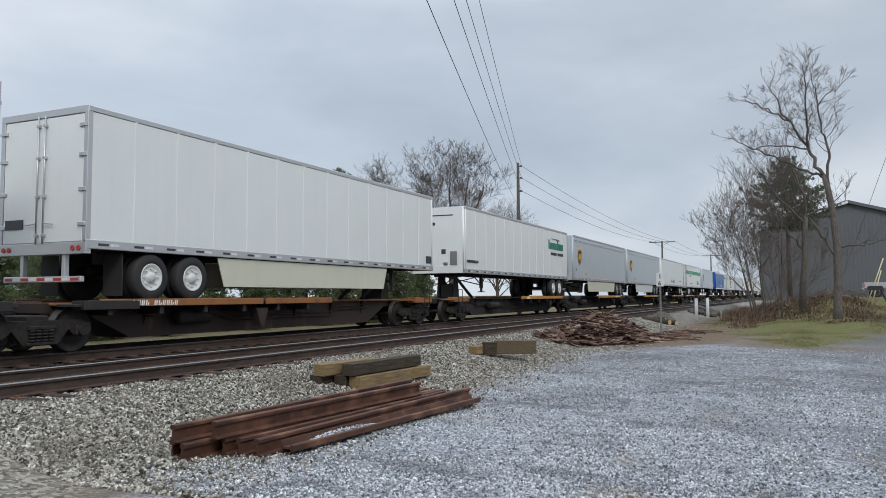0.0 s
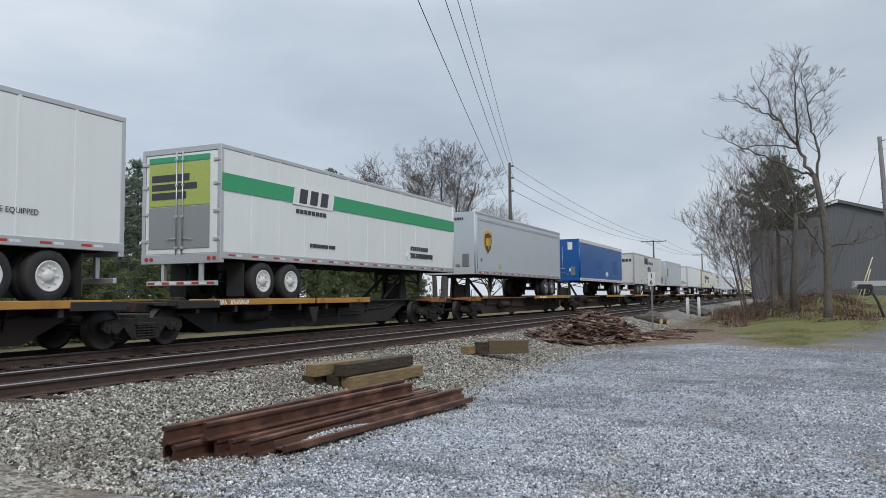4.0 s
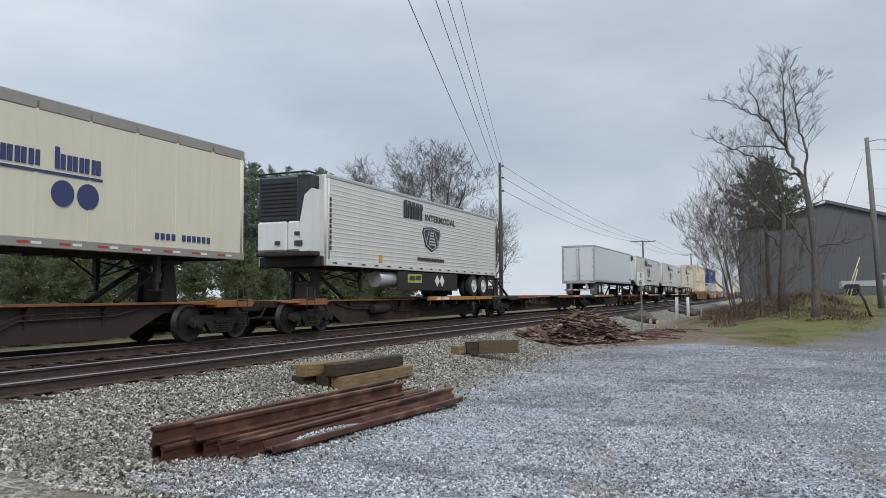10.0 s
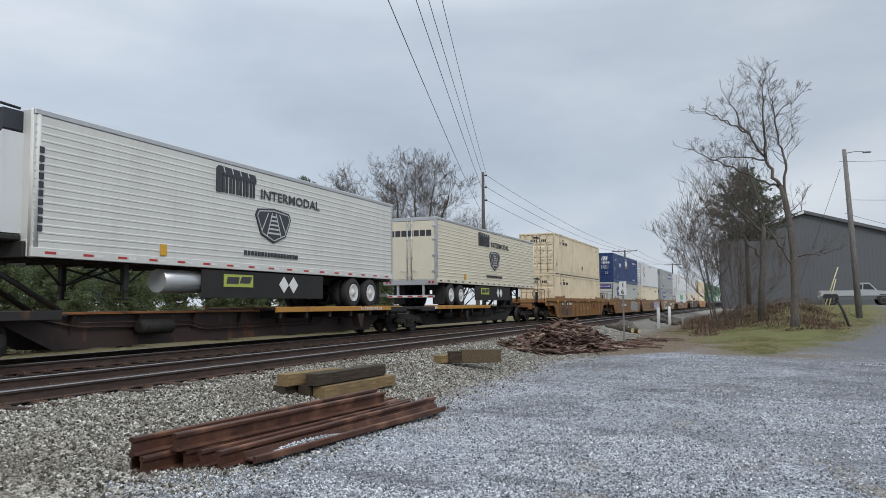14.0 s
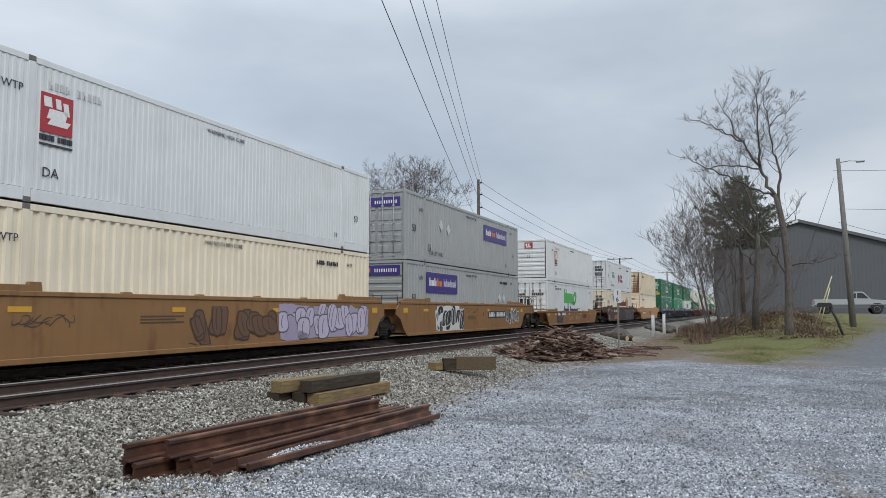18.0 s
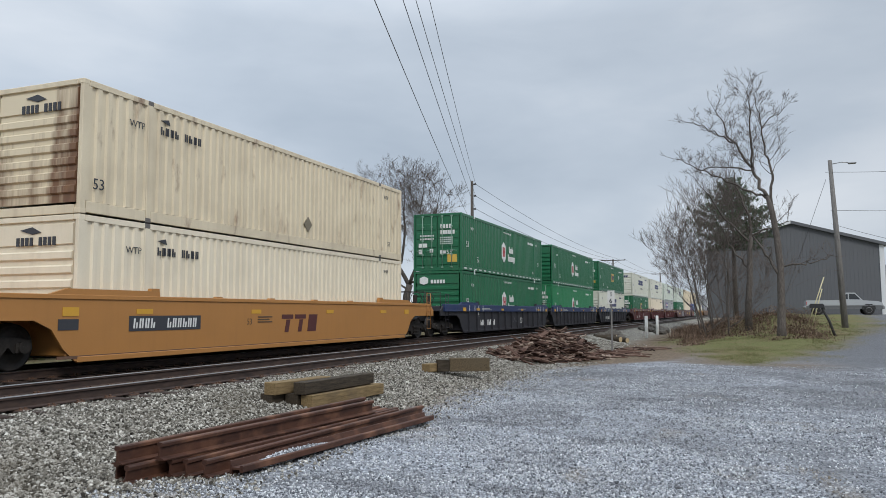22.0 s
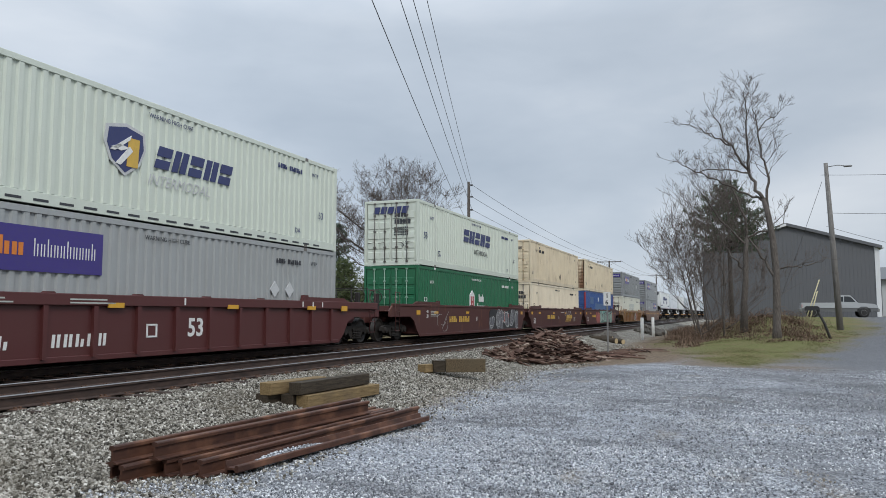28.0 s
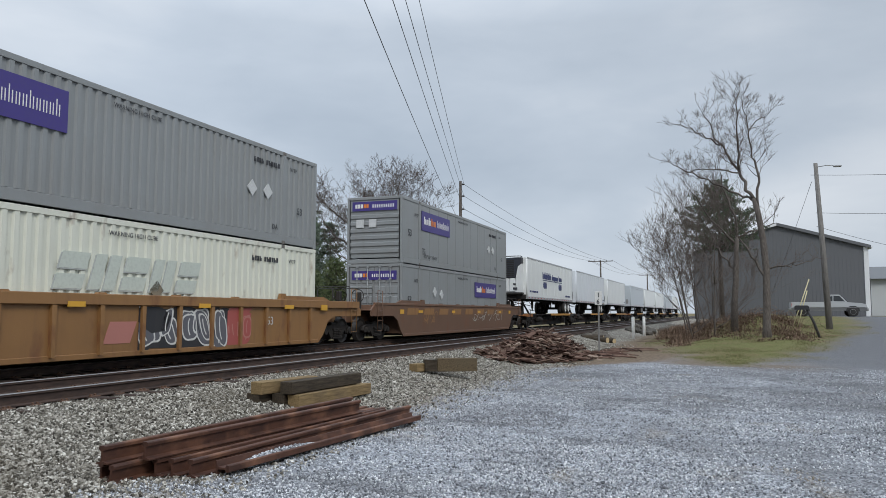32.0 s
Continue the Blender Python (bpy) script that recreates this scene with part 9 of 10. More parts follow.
# bare trees beyond the tracks
def dome_tree(x, y, seed, h, spread, n=26):
    """A broad round crown: limbs fan out of a short trunk and fork into fine twigs."""
    rng = random.Random(seed)
    t = thing("bare_tree", "round-crowned bare tree beyond the tracks", "tree", "bare winter trees", at=pose(x, y, ground_z(x, y)))
    part("trunk", M().tube([(0, 0, -0.3), (0.05, 0, h * 0.18), (0, 0.05, h * 0.42), (0.05, 0, h * 0.62)], [h * 0.026, h * 0.02, h * 0.015, h * 0.008], 9), BARK, t)
    ml, mt = M(), M()
    for i in range(n):
        f = 0.16 + 0.44 * (i / n)
        a = 2.4 * i + rng.uniform(-0.4, 0.4)
        tilt = rng.uniform(0.3, 1.15) * (1.15 - 0.7 * i / n)
        d = (spread * tilt * math.cos(a), spread * tilt * math.sin(a), 1.0)
        grow(rng, ml, mt, (0, 0, h * f), d, h * 0.24 * rng.uniform(0.85, 1.1), h * 0.008, 4, 0.0, 0.62, 0.10, 0.03, 0.011)
    tagged(part("limb", ml, BARK, t), kind="stuff")
    tagged(part("twig", mt, TWIG, t), kind="stuff")


for x, y, seed, h, spread in ((-20.5, 84.0, 33, 12.4, 0.8), (-19.4, 76.0, 36, 9.5, 0.8), (-27.0, 15.0, 35, 9.5, 0.8)):
    dome_tree(x, y, seed, h, spread)
leader_tree("broad forked bare tree at the end of the pines", -18.5, 62.0, 41,
            [((0, 0, -0.3), 0.42), ((0.05, 0, 1.6), 0.36), ((0.15, 0, 3.4), 0.33), ((0.45, 0, 4.4), 0.30)],
            [(limb(0, -1.5, (0.40, 4.3), (-0.64, 6.3), (-1.36, 7.9), (-2.09, 10.0), (-2.65, 12.0)), 0.20, 0.03, 20, 2.6, 4),
             (limb(0, 1.8, (-1.1, 7.0), (-3.9, 7.7), (-6.2, 8.9), (-7.7, 10.3), (-8.6, 11.6)), 0.13, 0.025, 20, 2.2, 4),
             (limb(0, -1.2, (-1.36, 7.9), (-3.3, 9.3), (-5.5, 10.9), (-6.6, 12.0)), 0.11, 0.025, 18, 2.2, 4),
             (limb(0, 1.0, (-0.41, 6.3), (-0.23, 9.4), (-0.38, 11.9), (-0.47, 13.7)), 0.13, 0.025, 20, 2.5, 4),
             (limb(0, -1.0, (0.46, 4.4), (1.41, 6.3), (2.24, 8.2), (3.07, 10.2), (3.6, 11.6)), 0.17, 0.025, 20, 2.5, 4),
             (limb(0, 1.6, (0.57, 4.6), (2.2, 4.9), (3.8, 5.6), (4.9, 7.2)), 0.11, 0.025, 17, 2.2, 4),
             (limb(0, 0.8, (1.41, 6.3), (1.15, 8.8), (1.29, 11.3), (1.47, 13.2)), 0.11, 0.025, 20, 2.45, 4),
             (limb(0, -2.0, (0.2, 4.0), (-1.6, 5.4), (-3.4, 6.2), (-5.2, 7.6)), 0.09, 0.025, 9, 1.8, 4)], 1.0, 0.011)
leader_tree("slender bare tree beside a forked one", -19.4, 62.3, 44,
            [((0, 0, -0.3), 0.26), ((-0.1, 0, 3.2), 0.21), ((-0.3, 0, 5.4), 0.18), ((-0.9, 0, 7.9), 0.14)],
            [(limb(0, 0.5, (-0.9, 7.8), (-1.2, 10.4), (-1.6, 12.6)), 0.12, 0.025, 10, 1.8, 4), (limb(0, -0.8, (-0.3, 5.4), (-2.4, 7.0), (-4.0, 8.0)), 0.08, 0.02, 8, 1.6, 4)], 1.0, 0.011)


def tufts(rng, spots, size, per, wide=0.11):
    """Sprays of needles or leaves: thin blades round each spot."""
    n = len(spots) * per
    c = np.repeat(np.array(spots), per, axis=0)
    g = np.random.RandomState(rng.randrange(10**6))
    d = g.normal(size=(n, 3))
    d[:, 2] += 0.25
    d /= np.linalg.norm(d, axis=1, keepdims=True)
    side = np.cross(d, g.normal(size=(n, 3)))
    side /= np.linalg.norm(side, axis=1, keepdims=True)
    ln = size * g.uniform(0.6, 1.25, (n, 1))
    w = wide * ln
    tip, mid = c + d * ln, c + d * ln * 0.45
    v = np.stack([c, mid + side * w, tip, mid - side * w], 1).reshape(-1, 3)
    return v, np.arange(n * 4).reshape(n, 4)


def pine_meshes(seed, h, mat, broad=0.30, low=0.08, per=16, size=0.42, step=(0.03, 0.05), thick=2.0, wide=0.11):
    """A whorled conifer: branches that lift at the tip and carry needle sprays in plumes; thick: sprays to a metre of branch."""
    rng = random.Random(seed)
    tm = M().tube([(0, 0, -0.3), (rng.gauss(0, 0.1), rng.gauss(0, 0.1), h * 0.5), (0, 0, h * 0.97)], [h * 0.020, h * 0.013, 0.03], 8)
    bm_, spots = M(), []
    z = h * low
    while z < h * 0.985:
        f = (z - h * low) / (h * (1 - low))
        reach = h * broad * (1 - f) ** 0.62 * rng.uniform(0.7, 1.15) * (0.62 + 0.38 * min(1, f * 4)) + 0.22
        turn = rng.uniform(0, 6.28)
        kids = rng.choice((4, 5, 6))
        for k in range(kids):
            a = turn + 6.28 * k / kids + rng.uniform(-0.4, 0.4)
            ln = reach * rng.uniform(0.55, 1.12)
            rise = ln * rng.uniform(0.05, 0.45)
            c, s_ = math.cos(a), math.sin(a)
            bm_.tube([(0, 0, z), (ln * 0.6 * c, ln * 0.6 * s_, z + rise * 0.25), (ln * c, ln * s_, z + rise)], [0.035, 0.02, 0.008], 3)
            for q in range(3 + int(ln * thick)):
                e = 0.22 + 0.86 * rng.random() ** 0.8
                lift = rise * (e * e * 0.8 + 0.1)
                spots.append((ln * e * c + rng.gauss(0, 0.15) * s_ * (0.5 + e), ln * e * s_ + rng.gauss(0, 0.15) * c * (0.5 + e), z + lift + abs(rng.gauss(0, 0.16)) - 0.04))
        z += h * rng.uniform(*step)
    spots += [(rng.gauss(0, 0.10), rng.gauss(0, 0.10), h * rng.uniform(0.93, 1.02)) for _ in range(8)]
    v, f = tufts(rng, spots, size, per, wide)
    return tm.mesh("trunk", BARK), bm_.mesh("branch", BARK), quick_mesh("crown", v, f, mat)


PINES = [pine_meshes(s, 10.0, NEEDLES, b, lo, 18, 0.27, (0.040, 0.070), 3.4, 0.10) for s, b, lo in ((1, 0.27, 0.22), (2, 0.31, 0.17), (3, 0.25, 0.28), (4, 0.29, 0.22), (5, 0.28, 0.30))]
CEDAR = [pine_meshes(s, 4.0, SHRUB, 0.33, 0.03, 18, 0.17, (0.035, 0.055), 6.0, 0.10) for s in (8, 9, 10)]
DARK_GREEN = foliage("dark_cypress_leaves", [(0.0, (0.045, 0.07, 0.046)), (0.5, (0.08, 0.115, 0.07)), (1.0, (0.13, 0.165, 0.10))])
CYPRESS = pine_meshes(12, 6.2, DARK_GREEN, 0.36, 0.04, 22, 0.24, (0.03, 0.05), 6.0)


def conifer(label, meshes, x, y, scale, turn, name, group):
    t = thing(name, label, "tree", group, at=pose(x, y, ground_z(x, y) - 0.1, 0, 0, turn))
    t.scale = scale
    for nm, me in zip(("trunk", "branch", "crown"), meshes):
        ob = part(nm, me, None, t)
        if nm == "branch":
            tagged(ob, kind="stuff")


rng = random.Random(5)
for i in range(44):
    y = 13.0 + 1.22 * i
    x = -25.5 + rng.uniform(-2.2, 2.2) - (3.0 if i % 2 else 0)
    rise = float(np.interp(y / (9.2 - x), (0.6, 0.75, 0.82, 1.05, 1.34, 1.62, 1.85), (0.14, 0.155, 0.19, 0.26, 0.283, 0.305, 0.24)))  # the crest of the row climbs northwards
    k = (2.0 + (9.2 - x) * rise) / 10.3 * rng.uniform(0.88, 1.04)
    w = rng.uniform(0.98, 1.2)
    conifer("tall grey-green pine in a windbreak row", PINES[i % 5], x, y, (w, w, k), rng.uniform(0, 360), "pine_tree", "pines beyond the tracks")
for i in range(20):
    y = 14.0 + 2.25 * i + rng.uniform(-0.5, 0.5)
    k = rng.uniform(0.85, 1.2) * (1.0 + 0.008 * (y - 24))
    conifer("small yellow-green young conifer", CEDAR[i % 3], -18.3 + rng.uniform(-1.3, 1.3), y, (k, k, k), rng.uniform(0, 360), "young_conifer", "young conifers by the tracks")
conifer("dense dark green cypress beyond the tracks", CYPRESS, -21.5, 13.6, (1, 1, 1), 0, "cypress", "")
conifer("dense dark green cypress beyond the tracks", CYPRESS, -21.0, 10.2, (1, 1, 0.95), 70, "cypress", "")
SPRUCE = pine_meshes(21, 10.4, DARK_GREEN, 0.31, 0.52, 22, 0.20, (0.018, 0.03), 8.0, 0.10)
conifer("dark green spruce behind bare trees", SPRUCE, 9.05, 57.0, (1, 1, 0.98), 40, "spruce", "")

# ---- the grey building, the shed and the pickup ----
SIDING = paint("grey_metal_siding", (0.105, 0.109, 0.118), 0.6, 0.25, (0.11, 0.105, 0.10))
WHITE_TRIM = paint("white_metal_trim", (0.66, 0.67, 0.68), 0.45, 0.15)
ROOFING = paint("dark_grey_roofing", (0.10, 0.105, 0.11), 0.5, 0.2)


def building():
    x0, x1, y0, y1, eave, peak = 6.7, 21.0, 75.0, 104.0, 7.0, 9.15
    xm, zg = (x0 + x1) / 2, 0.55
    b = thing("metal_building", "large grey metal-sided building with a low gable", "building", kind="", at=pose(0, 0, 0))
    for y, s in ((y0, -1), (y1, 1)):
        part("gable_wall", M().prism([(x0, zg), (x0, eave), (xm, peak), (x1, eave), (x1, zg)][:: -1], "y", y - 0.1, y + 0.1), SIDING, b)
    for x in (x0, x1):
        part("side_wall", M().box(x - 0.1, x + 0.1, y0 + 0.1, y1 - 0.1, zg, eave), SIDING, b)
    rib = M()
    n = 46
    for i in range(n + 1):
        x = x0 + (x1 - x0) * i / n
        top = eave + (peak - eave) * (1 - abs(x - xm) / (xm - x0)) - 0.06
        rib.prism([(x - 0.035, y0 - 0.1), (x - 0.02, y0 - 0.112), (x + 0.02, y0 - 0.112), (x + 0.035, y0 - 0.1)], "z", zg, top)
    tagged(part("siding_rib", rib, SIDING, b), kind="stuff")
    for s in (-1, 1):
        xe = x0 - 0.35 if s < 0 else x1 + 0.35
        dz = (peak - eave) / (xm - x0) * 0.35
        pts = [(xe, eave - dz + 0.02), (xm, peak + 0.02), (xm, peak + 0.16), (xe, eave - dz + 0.16)]
        part("roof", M().prism(pts if s > 0 else pts[::-1], "y", y0 - 0.35, y1 + 0.35), ROOFING, b)
        trim = [(xe, eave - dz - 0.12), (xm, peak - 0.12), (xm, peak + 0.10), (xe, eave - dz + 0.10)]
        part("rake_trim", M().prism(trim if s > 0 else trim[::-1], "y", y0 - 0.42, y0 - 0.36), SIDING if s > 0 else WHITE_TRIM, b)
    part("corner_trim", M().cbox(x1 - 0.22, x1 + 0.16, y0 - 0.17, y0 + 0.1, zg, eave - 0.1, 0.02), WHITE_TRIM, b, "white corner trim and downspout")
    part("gutter", M().cbox(x1 + 0.30, x1 + 0.48, y0 - 0.3, y1 + 0.3, eave - 0.22, eave - 0.06, 0.02), WHITE_TRIM, b)
    part("side_door", M().cbox(x1 + 0.10, x1 + 0.14, y0 + 3.0, y0 + 4.0, zg + 0.3, zg + 2.4, 0.01), WHITE_TRIM, b)
    c = thing("low_shed", "low white shed with a grey roof", "shed", at=pose(0, 0, 0))
    part("wall", M().box(24.3, 46.0, 94.0, 106.0, 0.4, 4.9), paint("pale_shed_wall", (0.48, 0.50, 0.51), 0.6, 0.2), c)
    part("roof", M().prism([(93.3, 4.85), (106.7, 4.85), (100.0, 6.5)], "x", 23.8, 46.5), ROOFING, c)
    part("door", M().cbox(27.0, 31.0, 93.93, 94.0, 0.5, 3.8, 0.01), WHITE_TRIM, c)


building()


def pickup():
    """A pale silver pickup seen from its side, nose to the east."""
    x, y = 16.85, 67.0
    p = thing("pickup_truck", "parked silver white pickup truck with an empty bed", "pickup truck", at=pose(x, y, ground_z(x, y) - 0.02))
    paintwork = paint("silver_white_car_paint", (0.40, 0.415, 0.43), 0.25, 0.1)
    glass = flat("dark_car_glass", (0.03, 0.035, 0.04), 0.08)
    low = paint("dark_grey_lower_paint", (0.13, 0.135, 0.14), 0.35, 0.3)
    body = [(-2.66, 0.72), (-2.66, 1.16), (-0.02, 1.16), (0.02, 1.19), (1.26, 1.14), (2.30, 1.06), (2.60, 0.96), (2.68, 0.72)]
    part("body", M().prism(body, "y", -0.92, 0.92), paintwork, p)
    part("lower_body", M().prism([(-2.66, 0.72), (2.68, 0.72), (2.62, 0.48), (-2.62, 0.48)], "y", -0.90, 0.90), low, p, "darker grey lower body")
    cab = [(0.06, 1.17), (0.10, 1.64), (0.22, 1.74), (0.74, 1.73), (0.84, 1.69), (1.34, 1.13)]
    part("cab", M().prism(cab, "y", -0.80, 0.80), paintwork, p)
    for y0, y1 in ((-0.815, -0.795), (0.795, 0.815)):
        part("side_window", M().prism([(0.36, 1.22), (1.16, 1.20), (0.78, 1.62), (0.38, 1.64)][::-1], "y", y0, y1), glass, p)
        part("side_window", M().prism([(0.12, 1.23), (0.29, 1.22), (0.30, 1.62), (0.16, 1.60)][::-1], "y", y0, y1), glass, p)
    part("windscreen", M().prism([(0.86, 1.67), (1.35, 1.14), (1.39, 1.14), (0.90, 1.69)], "y", -0.72, 0.72), glass, p)
    part("front_bumper", M().cbox(2.58, 2.76, -0.9, 0.9, 0.45, 0.68, 0.03), RIM_ALLOY, p)
    part("rear_bumper", M().cbox(-2.80, -2.60, -0.88, 0.88, 0.50, 0.70, 0.03), RIM_ALLOY, p)
    part("headlight", M().cbox(2.56, 2.66, -0.90, -0.62, 0.74, 0.92, 0.02), TAPE_WHITE, p)
    part("tail_light", M().cbox(-2.64, -2.60, -0.93, -0.80, 0.80, 1.05, 0.01), TAPE_RED, p)
    part("bed_liner", M().cbox(-2.50, -0.12, -0.80, 0.80, 1.12, 1.175, 0.01), flat("black_bed_liner", (0.02, 0.02, 0.02)), p)
    part("trim_strip", M().cbox(-2.5, 2.5, -0.935, -0.915, 0.72, 0.76, 0.005), RIM_ALLOY, p)
    tyre = M().lathe([(-0.12, 0.22), (-0.13, 0.33), (-0.09, 0.38), (0.09, 0.38), (0.13, 0.33), (0.12, 0.22)], "y", (0, 0, 0), 20).mesh("wheel", RUBBER)
    rim = M().lathe([(-0.11, 0.22), (-0.13, 0.21), (-0.07, 0.12), (-0.10, 0.03)], "y", (0, 0, 0), 16).mesh("rim", RIM_ALLOY)
    for wx in (-1.82, 1.68):
        for s in (-1, 1):
            w = part("wheel", tyre, None, p)
            w.matrix_basis = pose(wx, s * 0.83, 0.38, 0, 0, 0 if s < 0 else 180)
            part("rim", rim, None, w)
        part("wheel_arch", M().prism([(wx - 0.48, 0.42), (wx - 0.44, 0.66), (wx - 0.2, 0.84), (wx + 0.2, 0.84), (wx + 0.44, 0.66), (wx + 0.48, 0.42)][::-1], "y", -0.93, -0.80), flat("black_bed_liner", (0.02, 0.02, 0.02)), p)


pickup()

# ---- dead growth and grass ----
def blades(name, label, category, n, spot, height, width, mat, seed, lean=0.6):
    g = np.random.RandomState(seed)
    c = np.array([spot(g) for _ in range(n)])
    a = g.uniform(0, 2 * np.pi, n)
    h = height * g.uniform(0.4, 1.2, n)
    off = np.stack([np.cos(a), np.sin(a), np.zeros(n)], 1)
    side = np.stack([-np.sin(a), np.cos(a), np.zeros(n)], 1) * width
    tip = c + off * (h * lean * g.uniform(0, 1, n))[:, None] + np.array([0, 0, 1.0]) * h[:, None]
    mid = (c + tip) / 2 + np.array([0, 0, 0.12]) * h[:, None]
    v = np.stack([c - side, c + side, mid + side * 0.7, tip, mid - side * 0.7], 1).reshape(-1, 3)
    i = np.arange(n)[:, None] * 5
    f = np.concatenate([i + np.array([[0, 1, 2, 4]]), np.concatenate([i + 4, i + 2, i + 3, i + 3], 1)[:, [0, 1, 2, 3]]])
    f[n:, 3] = f[n:, 2]
    tri = np.concatenate([i + np.array([[0, 1, 2]]), i + np.array([[0, 2, 4]]), i + np.array([[4, 2, 3]])])
    return tagged(new(name, quick_mesh(name, v, tri, mat)), label, category, kind="stuff")


def on_ground(x, y, dz=-0.02):
    return (x, y, ground_z(x, y) + dz)


DEAD = island("dead_brown_growth", [(0.0, (0.06, 0.04, 0.03)), (0.5, (0.16, 0.105, 0.075)), (1.0, (0.29, 0.21, 0.15))])
GRASS = island("winter_grass", [(0.0, (0.10, 0.115, 0.045)), (0.4, (0.15, 0.158, 0.065)), (0.7, (0.20, 0.185, 0.09)), (1.0, (0.25, 0.21, 0.125))])


def grass_spot(g):
    while True:
        x, y = g.uniform(4.8, 17.5), 21 + 32 * g.uniform(0, 1) ** 1.3
        if g.uniform() < near_zones(x, y)[2] * (0.25 + 0.75 * smooth(-0.15, 0.2, noise.noise((x * 0.6, y * 0.35, 7.0)))):
            return on_ground(x, y)


blades("grass", "short yellow-green winter grass beside the drive", "grass", 42000, grass_spot, 0.055, 0.010, GRASS, 1)
def brush_spot(g):
    """Loose drifts under the trees, thinner towards the grass."""
    while True:
        x, y = g.uniform(6.2, 14.2), g.uniform(38.5, 54.0)
        keep = smooth(-2.2, 2.6, y - 43.5 + 0.35 * abs(x - 10.4) + 5.0 * noise.noise((x * 0.5, y * 0.4, 1.0)))
        if g.uniform() < keep * (1 - smooth(11.8, 14.2, x)):
            return on_ground(x, y)


blades("leaf_litter", "brown leaf litter and short dead grass on the bank", "leaf litter", 16000, brush_spot, 0.11, 0.030, DEAD, 2, 1.8)
blades("dead_brush", "dead brown stalks among bare trees", "dead brush", 1600, brush_spot, 0.55, 0.010, DEAD, 6, 1.2)


def briars():
    """Thin arching canes and dropped twigs on the bank."""
    g, m = np.random.RandomState(21), M()
    for _ in range(420):
        c = Vector(brush_spot(g))
        a, ln, up = g.uniform(0, 6.28), g.uniform(0.5, 2.2), g.uniform(0.05, 0.75)
        d = Vector((math.cos(a), math.sin(a) * 0.6, 0)) * ln
        m.tube([c, c + d * 0.3 + Vector((0, 0, up * 0.8)), c + d * 0.65 + Vector((0, 0, up)), c + d + Vector((0, 0, up * 0.3 + 0.03))], [0.012, 0.010, 0.008, 0.005], 3)
    tagged(new("briars", m.mesh("briars", DEAD)), "tangle of thin bare arching canes on a bank", "briars", kind="stuff")


briars()
blades("dead_brush", "tangle of dead brown stalks along the track", "dead brush", 3500, lambda g: on_ground(g.uniform(5.0, 8.0), g.uniform(50.0, 72.0)), 0.7, 0.014, DEAD, 3, 1.2)
blades("weeds", "low green weeds beyond the far track", "weeds", 5000, lambda g: on_ground(g.uniform(-14.0, -9.6), g.uniform(4.0, 60.0)), 0.22, 0.016, GRASS, 4)

# ---- ties, plates and loose stone, the nearest of them ----
def tie_mesh(seed):
    m = M().cbox(-1.30, 1.30, -0.115, 0.115, -0.36, -0.185, 0.015)
    for i, v in enumerate(m.v):
        m.v[i] = (v[0] * (1 + 0.02 * noise.noise((seed * 3.1, 0, 0))), v[1] + 0.014 * noise.noise((v[0] * 4, seed, v[2] * 9)), v[2] + 0.012 * noise.noise((v[0] * 5, v[1] * 5, seed)))
    return m.mesh("tie", TIE_WOOD)


TIES = [tie_mesh(s) for s in range(4)]
PLATE = M().cbox(-0.18, 0.18, -0.09, 0.09, -0.19, -0.172, 0.004)
for s_ in (-0.11, 0.11):
    PLATE.cbox(s_ - 0.02, s_ + 0.02, -0.055, -0.025, -0.18, -0.145, 0.004)
    PLATE.cbox(s_ - 0.02, s_ + 0.02, 0.025, 0.055, -0.18, -0.145, 0.004)
PLATE = PLATE.mesh("tie_plate", PLATE_STEEL)
rng = random.Random(40)
for tr, centre in TRACKS:
    for i in range(150):
        y = 0.5 + 0.51 * i
        t = part("tie", TIES[rng.randrange(4)], None, tr)
        t.matrix_basis = pose(centre + bend(y) + rng.uniform(-0.07, 0.07), y + rng.uniform(-0.02, 0.02), rng.uniform(-0.012, 0.006), 0, 0, rng.uniform(-1.2, 1.2))
        if i < 90:
            for s in (-1, 1):
                part("tie_plate", PLATE, None, t).matrix_basis = pose(s * HALF_GAUGE, 0, 0.0)


def stones(name, label, n, spot, lo, hi, mat, seed):
    """Loose angular stones: each a small uneven block."""
    g = np.random.RandomState(seed)
    c = spot(g, n)
    n = len(c)
    size = g.uniform(lo, hi, n)
    base = np.array([(1, 0, 0), (-1, 0, 0), (0, 1, 0), (0, -1, 0), (0, 0, 1), (0, 0, -1)], float) * 1.25
    faces = np.array([(0, 2, 4), (2, 1, 4), (1, 3, 4), (3, 0, 4), (2, 0, 5), (1, 2, 5), (3, 1, 5), (0, 3, 5)])
    v = base[None] * g.uniform(0.45, 1.15, (n, len(base), 3))
    q = g.normal(size=(n, 4))
    q /= np.linalg.norm(q, axis=1, keepdims=True)
    w, x, y, z = q.T
    rot = np.stack([1 - 2 * (y * y + z * z), 2 * (x * y - z * w), 2 * (x * z + y * w), 2 * (x * y + z * w), 1 - 2 * (x * x + z * z), 2 * (y * z - x * w),
                    2 * (x * z - y * w), 2 * (y * z + x * w), 1 - 2 * (x * x + y * y)], -1).reshape(n, 3, 3)
    v = np.einsum("nij,nkj->nki", rot, v * (size / 2)[:, None, None]) + c[:, None]
    f = (np.arange(n)[:, None, None] * len(base) + faces[None]).reshape(-1, faces.shape[1])
    return tagged(new(name, quick_mesh(name, v.reshape(-1, 3), f, mat)), label, "stones", kind="stuff")


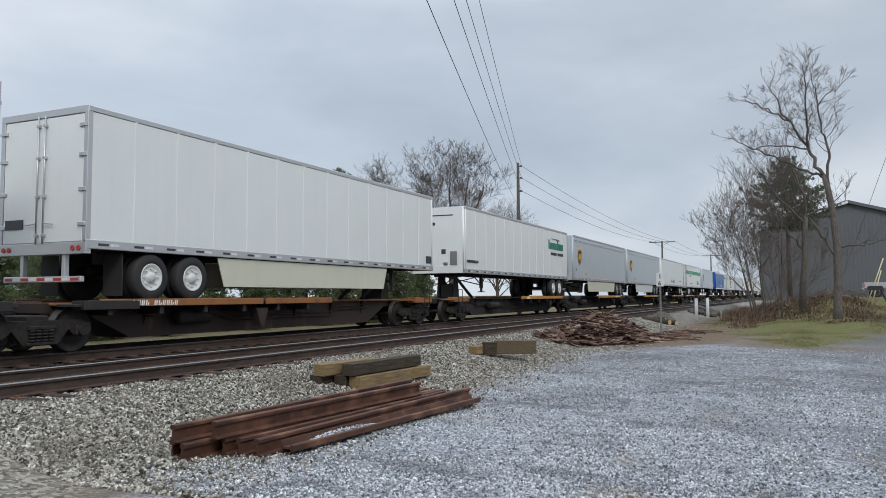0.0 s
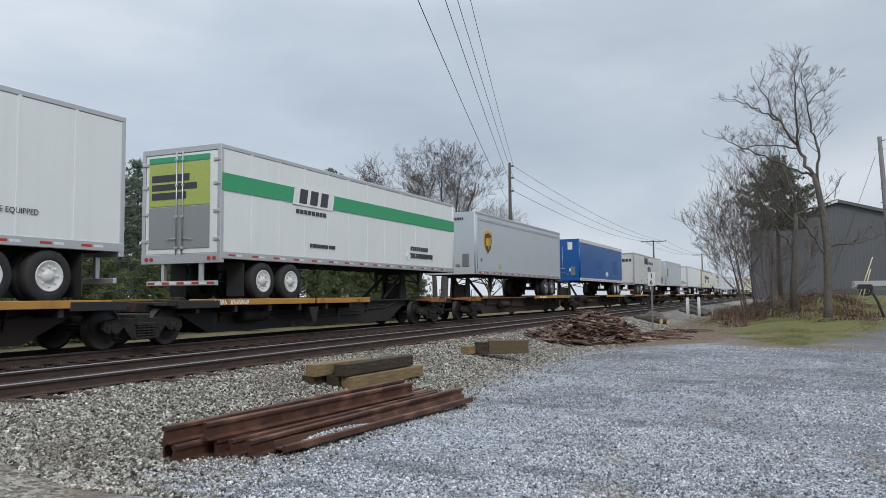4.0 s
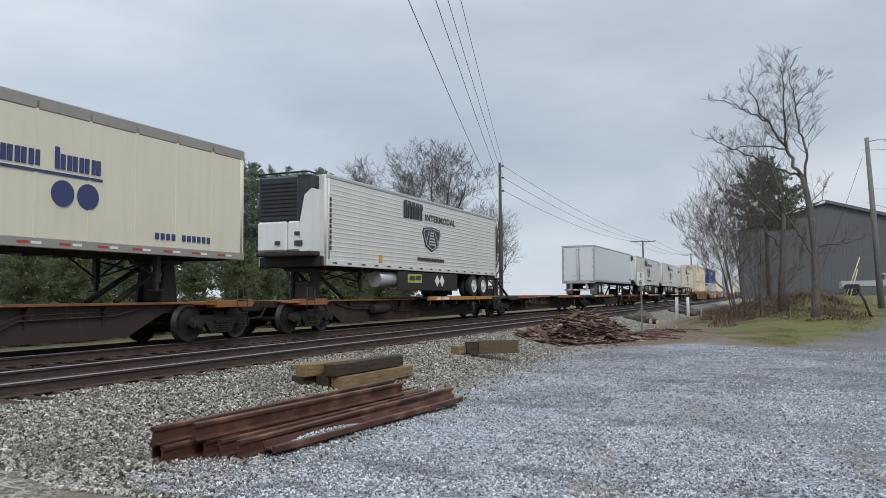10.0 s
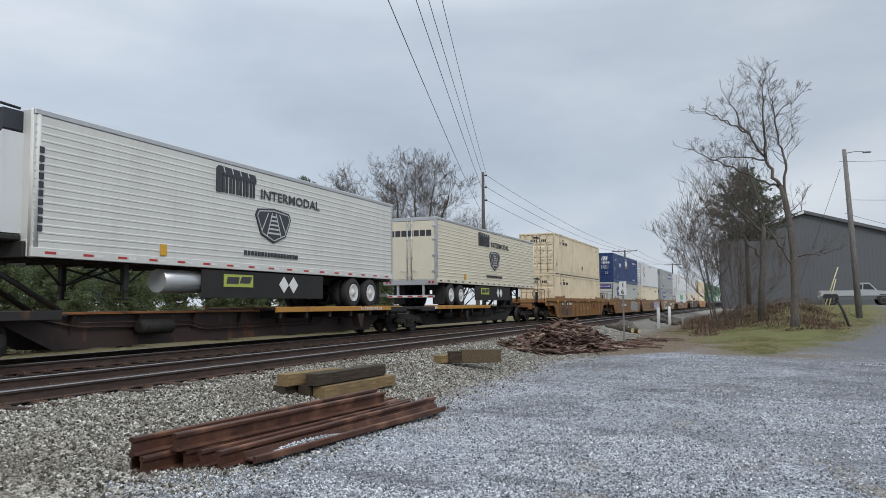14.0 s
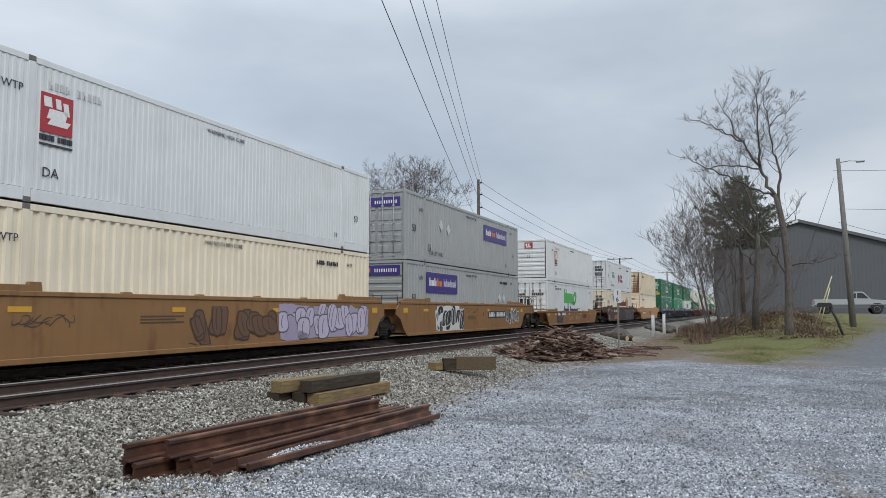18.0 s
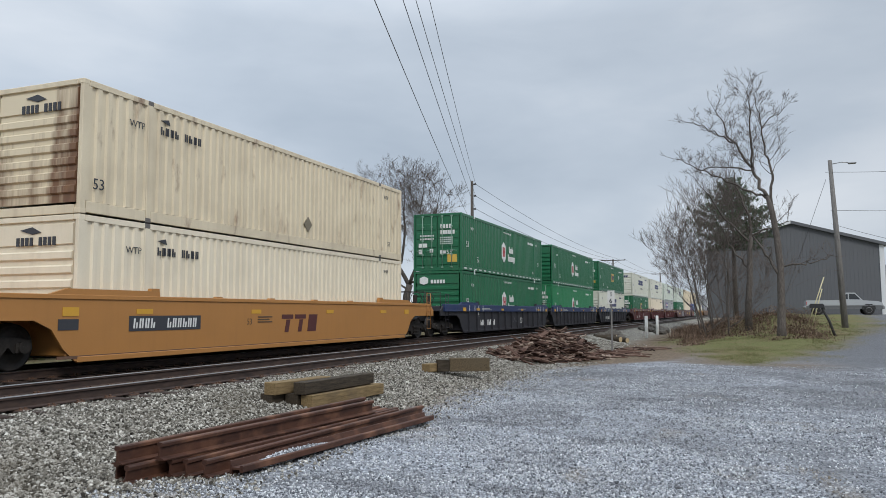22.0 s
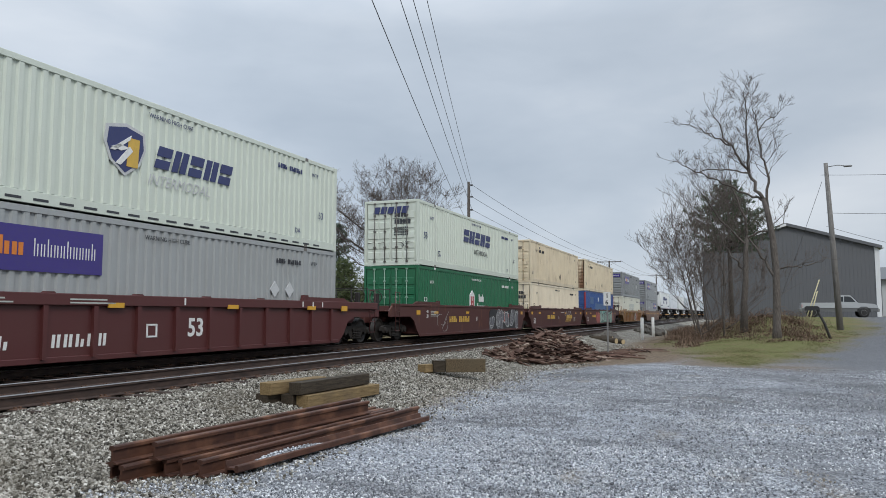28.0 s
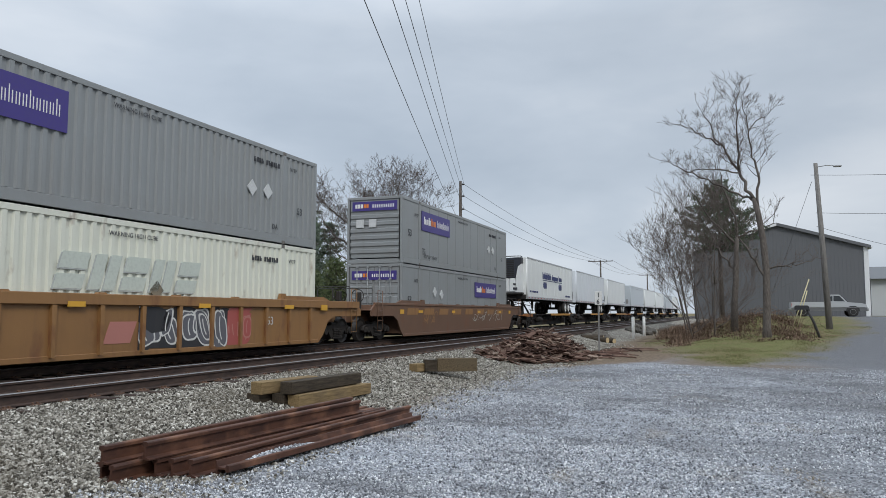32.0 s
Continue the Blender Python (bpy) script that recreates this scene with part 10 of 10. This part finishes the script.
def lay(g, xs, ys, keep):
    z = np.array([ground_z(a, b) for a, b in zip(xs, ys)])
    z += np.array([0.03 * noise.noise((a * 0.9, b * 0.9, 0.0)) for a, b in zip(xs, ys)])
    k = np.array([keep(a, b) for a, b in zip(xs, ys)]) > g.uniform(0, 1, len(xs))
    return np.stack([xs, ys, z + g.uniform(-0.005, 0.02, len(xs))], 1)[k]


def ballast_spot(g, n):
    ys = 5.0 + 37 * g.uniform(0, 1, n) ** 1.9
    return lay(g, g.uniform(0.15, 4.8, n), ys, lambda a, b: min(1.0, near_zones(a, b)[0] * 1.3 + 0.10))


def lot_spot(g, n):
    ys = 5.2 + 21 * g.uniform(0, 1, n) ** 1.6
    return lay(g, 3.2 + (7.6 + 0.22 * ys) * g.uniform(0, 1, n), ys, lambda a, b: near_zones(a, b)[1] * (1 - 0.80 * min(1.0, near_zones(a, b)[4])) * (0.30 + 0.70 * smooth(-0.25, 0.15, noise.noise((a * 0.45, b * 0.6, 11.0)))) + 0.05)


def between_spot(g, n):
    ys = 3.0 + 50 * g.uniform(0, 1, n) ** 1.6
    return lay(g, g.uniform(-6.6, 0.1, n), ys, lambda a, b: 0.9)


BALLAST = island("crushed_ballast", [(0.0, (0.030, 0.027, 0.023)), (0.3, (0.155, 0.144, 0.122)), (0.65, (0.325, 0.307, 0.267)), (0.92, (0.51, 0.487, 0.435)), (1.0, (0.74, 0.72, 0.66))], patches=((0.55, (1, 1, 1), 0.50, 0.70, 0.50, (0.105, 0.086, 0.06)), (1.3, (1, 1, 1), 0.58, 0.72, 0.45, (0.06, 0.055, 0.046))))
GRAVEL = island("blue_grey_gravel", [(0.0, (0.085, 0.09, 0.10)), (0.25, (0.27, 0.282, 0.305)), (0.6, (0.50, 0.518, 0.548)), (0.88, (0.69, 0.708, 0.732)), (1.0, (0.85, 0.862, 0.875))],
                patches=((0.75, (0.42, 1.3, 1.0), 0.56, 0.70, 0.5, (0.12, 0.122, 0.13)), (0.30, (1.0, 0.4, 1.0), 0.48, 0.64, 0.5, (0.14, 0.142, 0.148)), (1.5, (0.6, 1.2, 1.0), 0.50, 0.62, 0.6, (0.11, 0.114, 0.125)), (0.75, (1, 1, 1), 0.60, 0.72, 0.62, (0.25, 0.20, 0.135))))
stones("ballast_stones", "loose grey crushed ballast stones beside the track", 120000, ballast_spot, 0.022, 0.056, BALLAST, 1)
# stones by the rails: oily, their tones lowered further for shade under the train
stones("ballast_stones", "oily ballast stones between the rails, darkened for train shade", 26000, between_spot, 0.025, 0.05, island("oily_shaded_ballast", [(0.0, (0.009, 0.008, 0.007)), (0.5, (0.024, 0.020, 0.018)), (1.0, (0.07, 0.06, 0.052))]), 2)
stones("gravel_stones", "loose blue-grey crushed gravel of the lot", 180000, lot_spot, 0.012, 0.036, GRAVEL, 3)


def trough_spot(g, n):
    """Gravel caught in the trough of the rail that lies on its side."""
    f = 0.10 + 0.28 * g.uniform(0, 1, n) ** 1.2
    return np.stack([4.16 + 0.40 * f + g.uniform(0.03, 0.135, n), 6.74 + 4.31 * f, HEAP + 0.075 + 0.05 * g.uniform(0, 1, n) * np.sin(math.pi * (f - 0.10) / 0.28) + 0.008], 1)


stones("gravel_stones", "loose gravel caught in a scrap rail", 700, trough_spot, 0.014, 0.034, GRAVEL, 5)


def motions():
    """The train rolls by at a steady pace; its wheelsets turn with it."""
    rows = [(k / FPS, Matrix.Rotation(k * STEP, 4, "X")) for k in range(0, 32 * FPS + 1)]
    walk(WHEELS[0], rows)
    first = WHEELS[0].animation_data
    for w in WHEELS[1:]:
        w.rotation_mode = "QUATERNION"
        w.animation_data_create().action = first.action
        w.animation_data.action_slot = first.action_slot
    for ob, s in CARRIED:
        z = ob.location.z
        keys = []
        for k in range(17):
            t = 2.0 * k
            y = s - SPEED * t
            keys.append((t, Matrix.Translation((TRACK_FAR + bend(y), y, z)) @ Matrix.Rotation(-heading(y), 4, "Z")))
        walk(ob, keys)


motions()
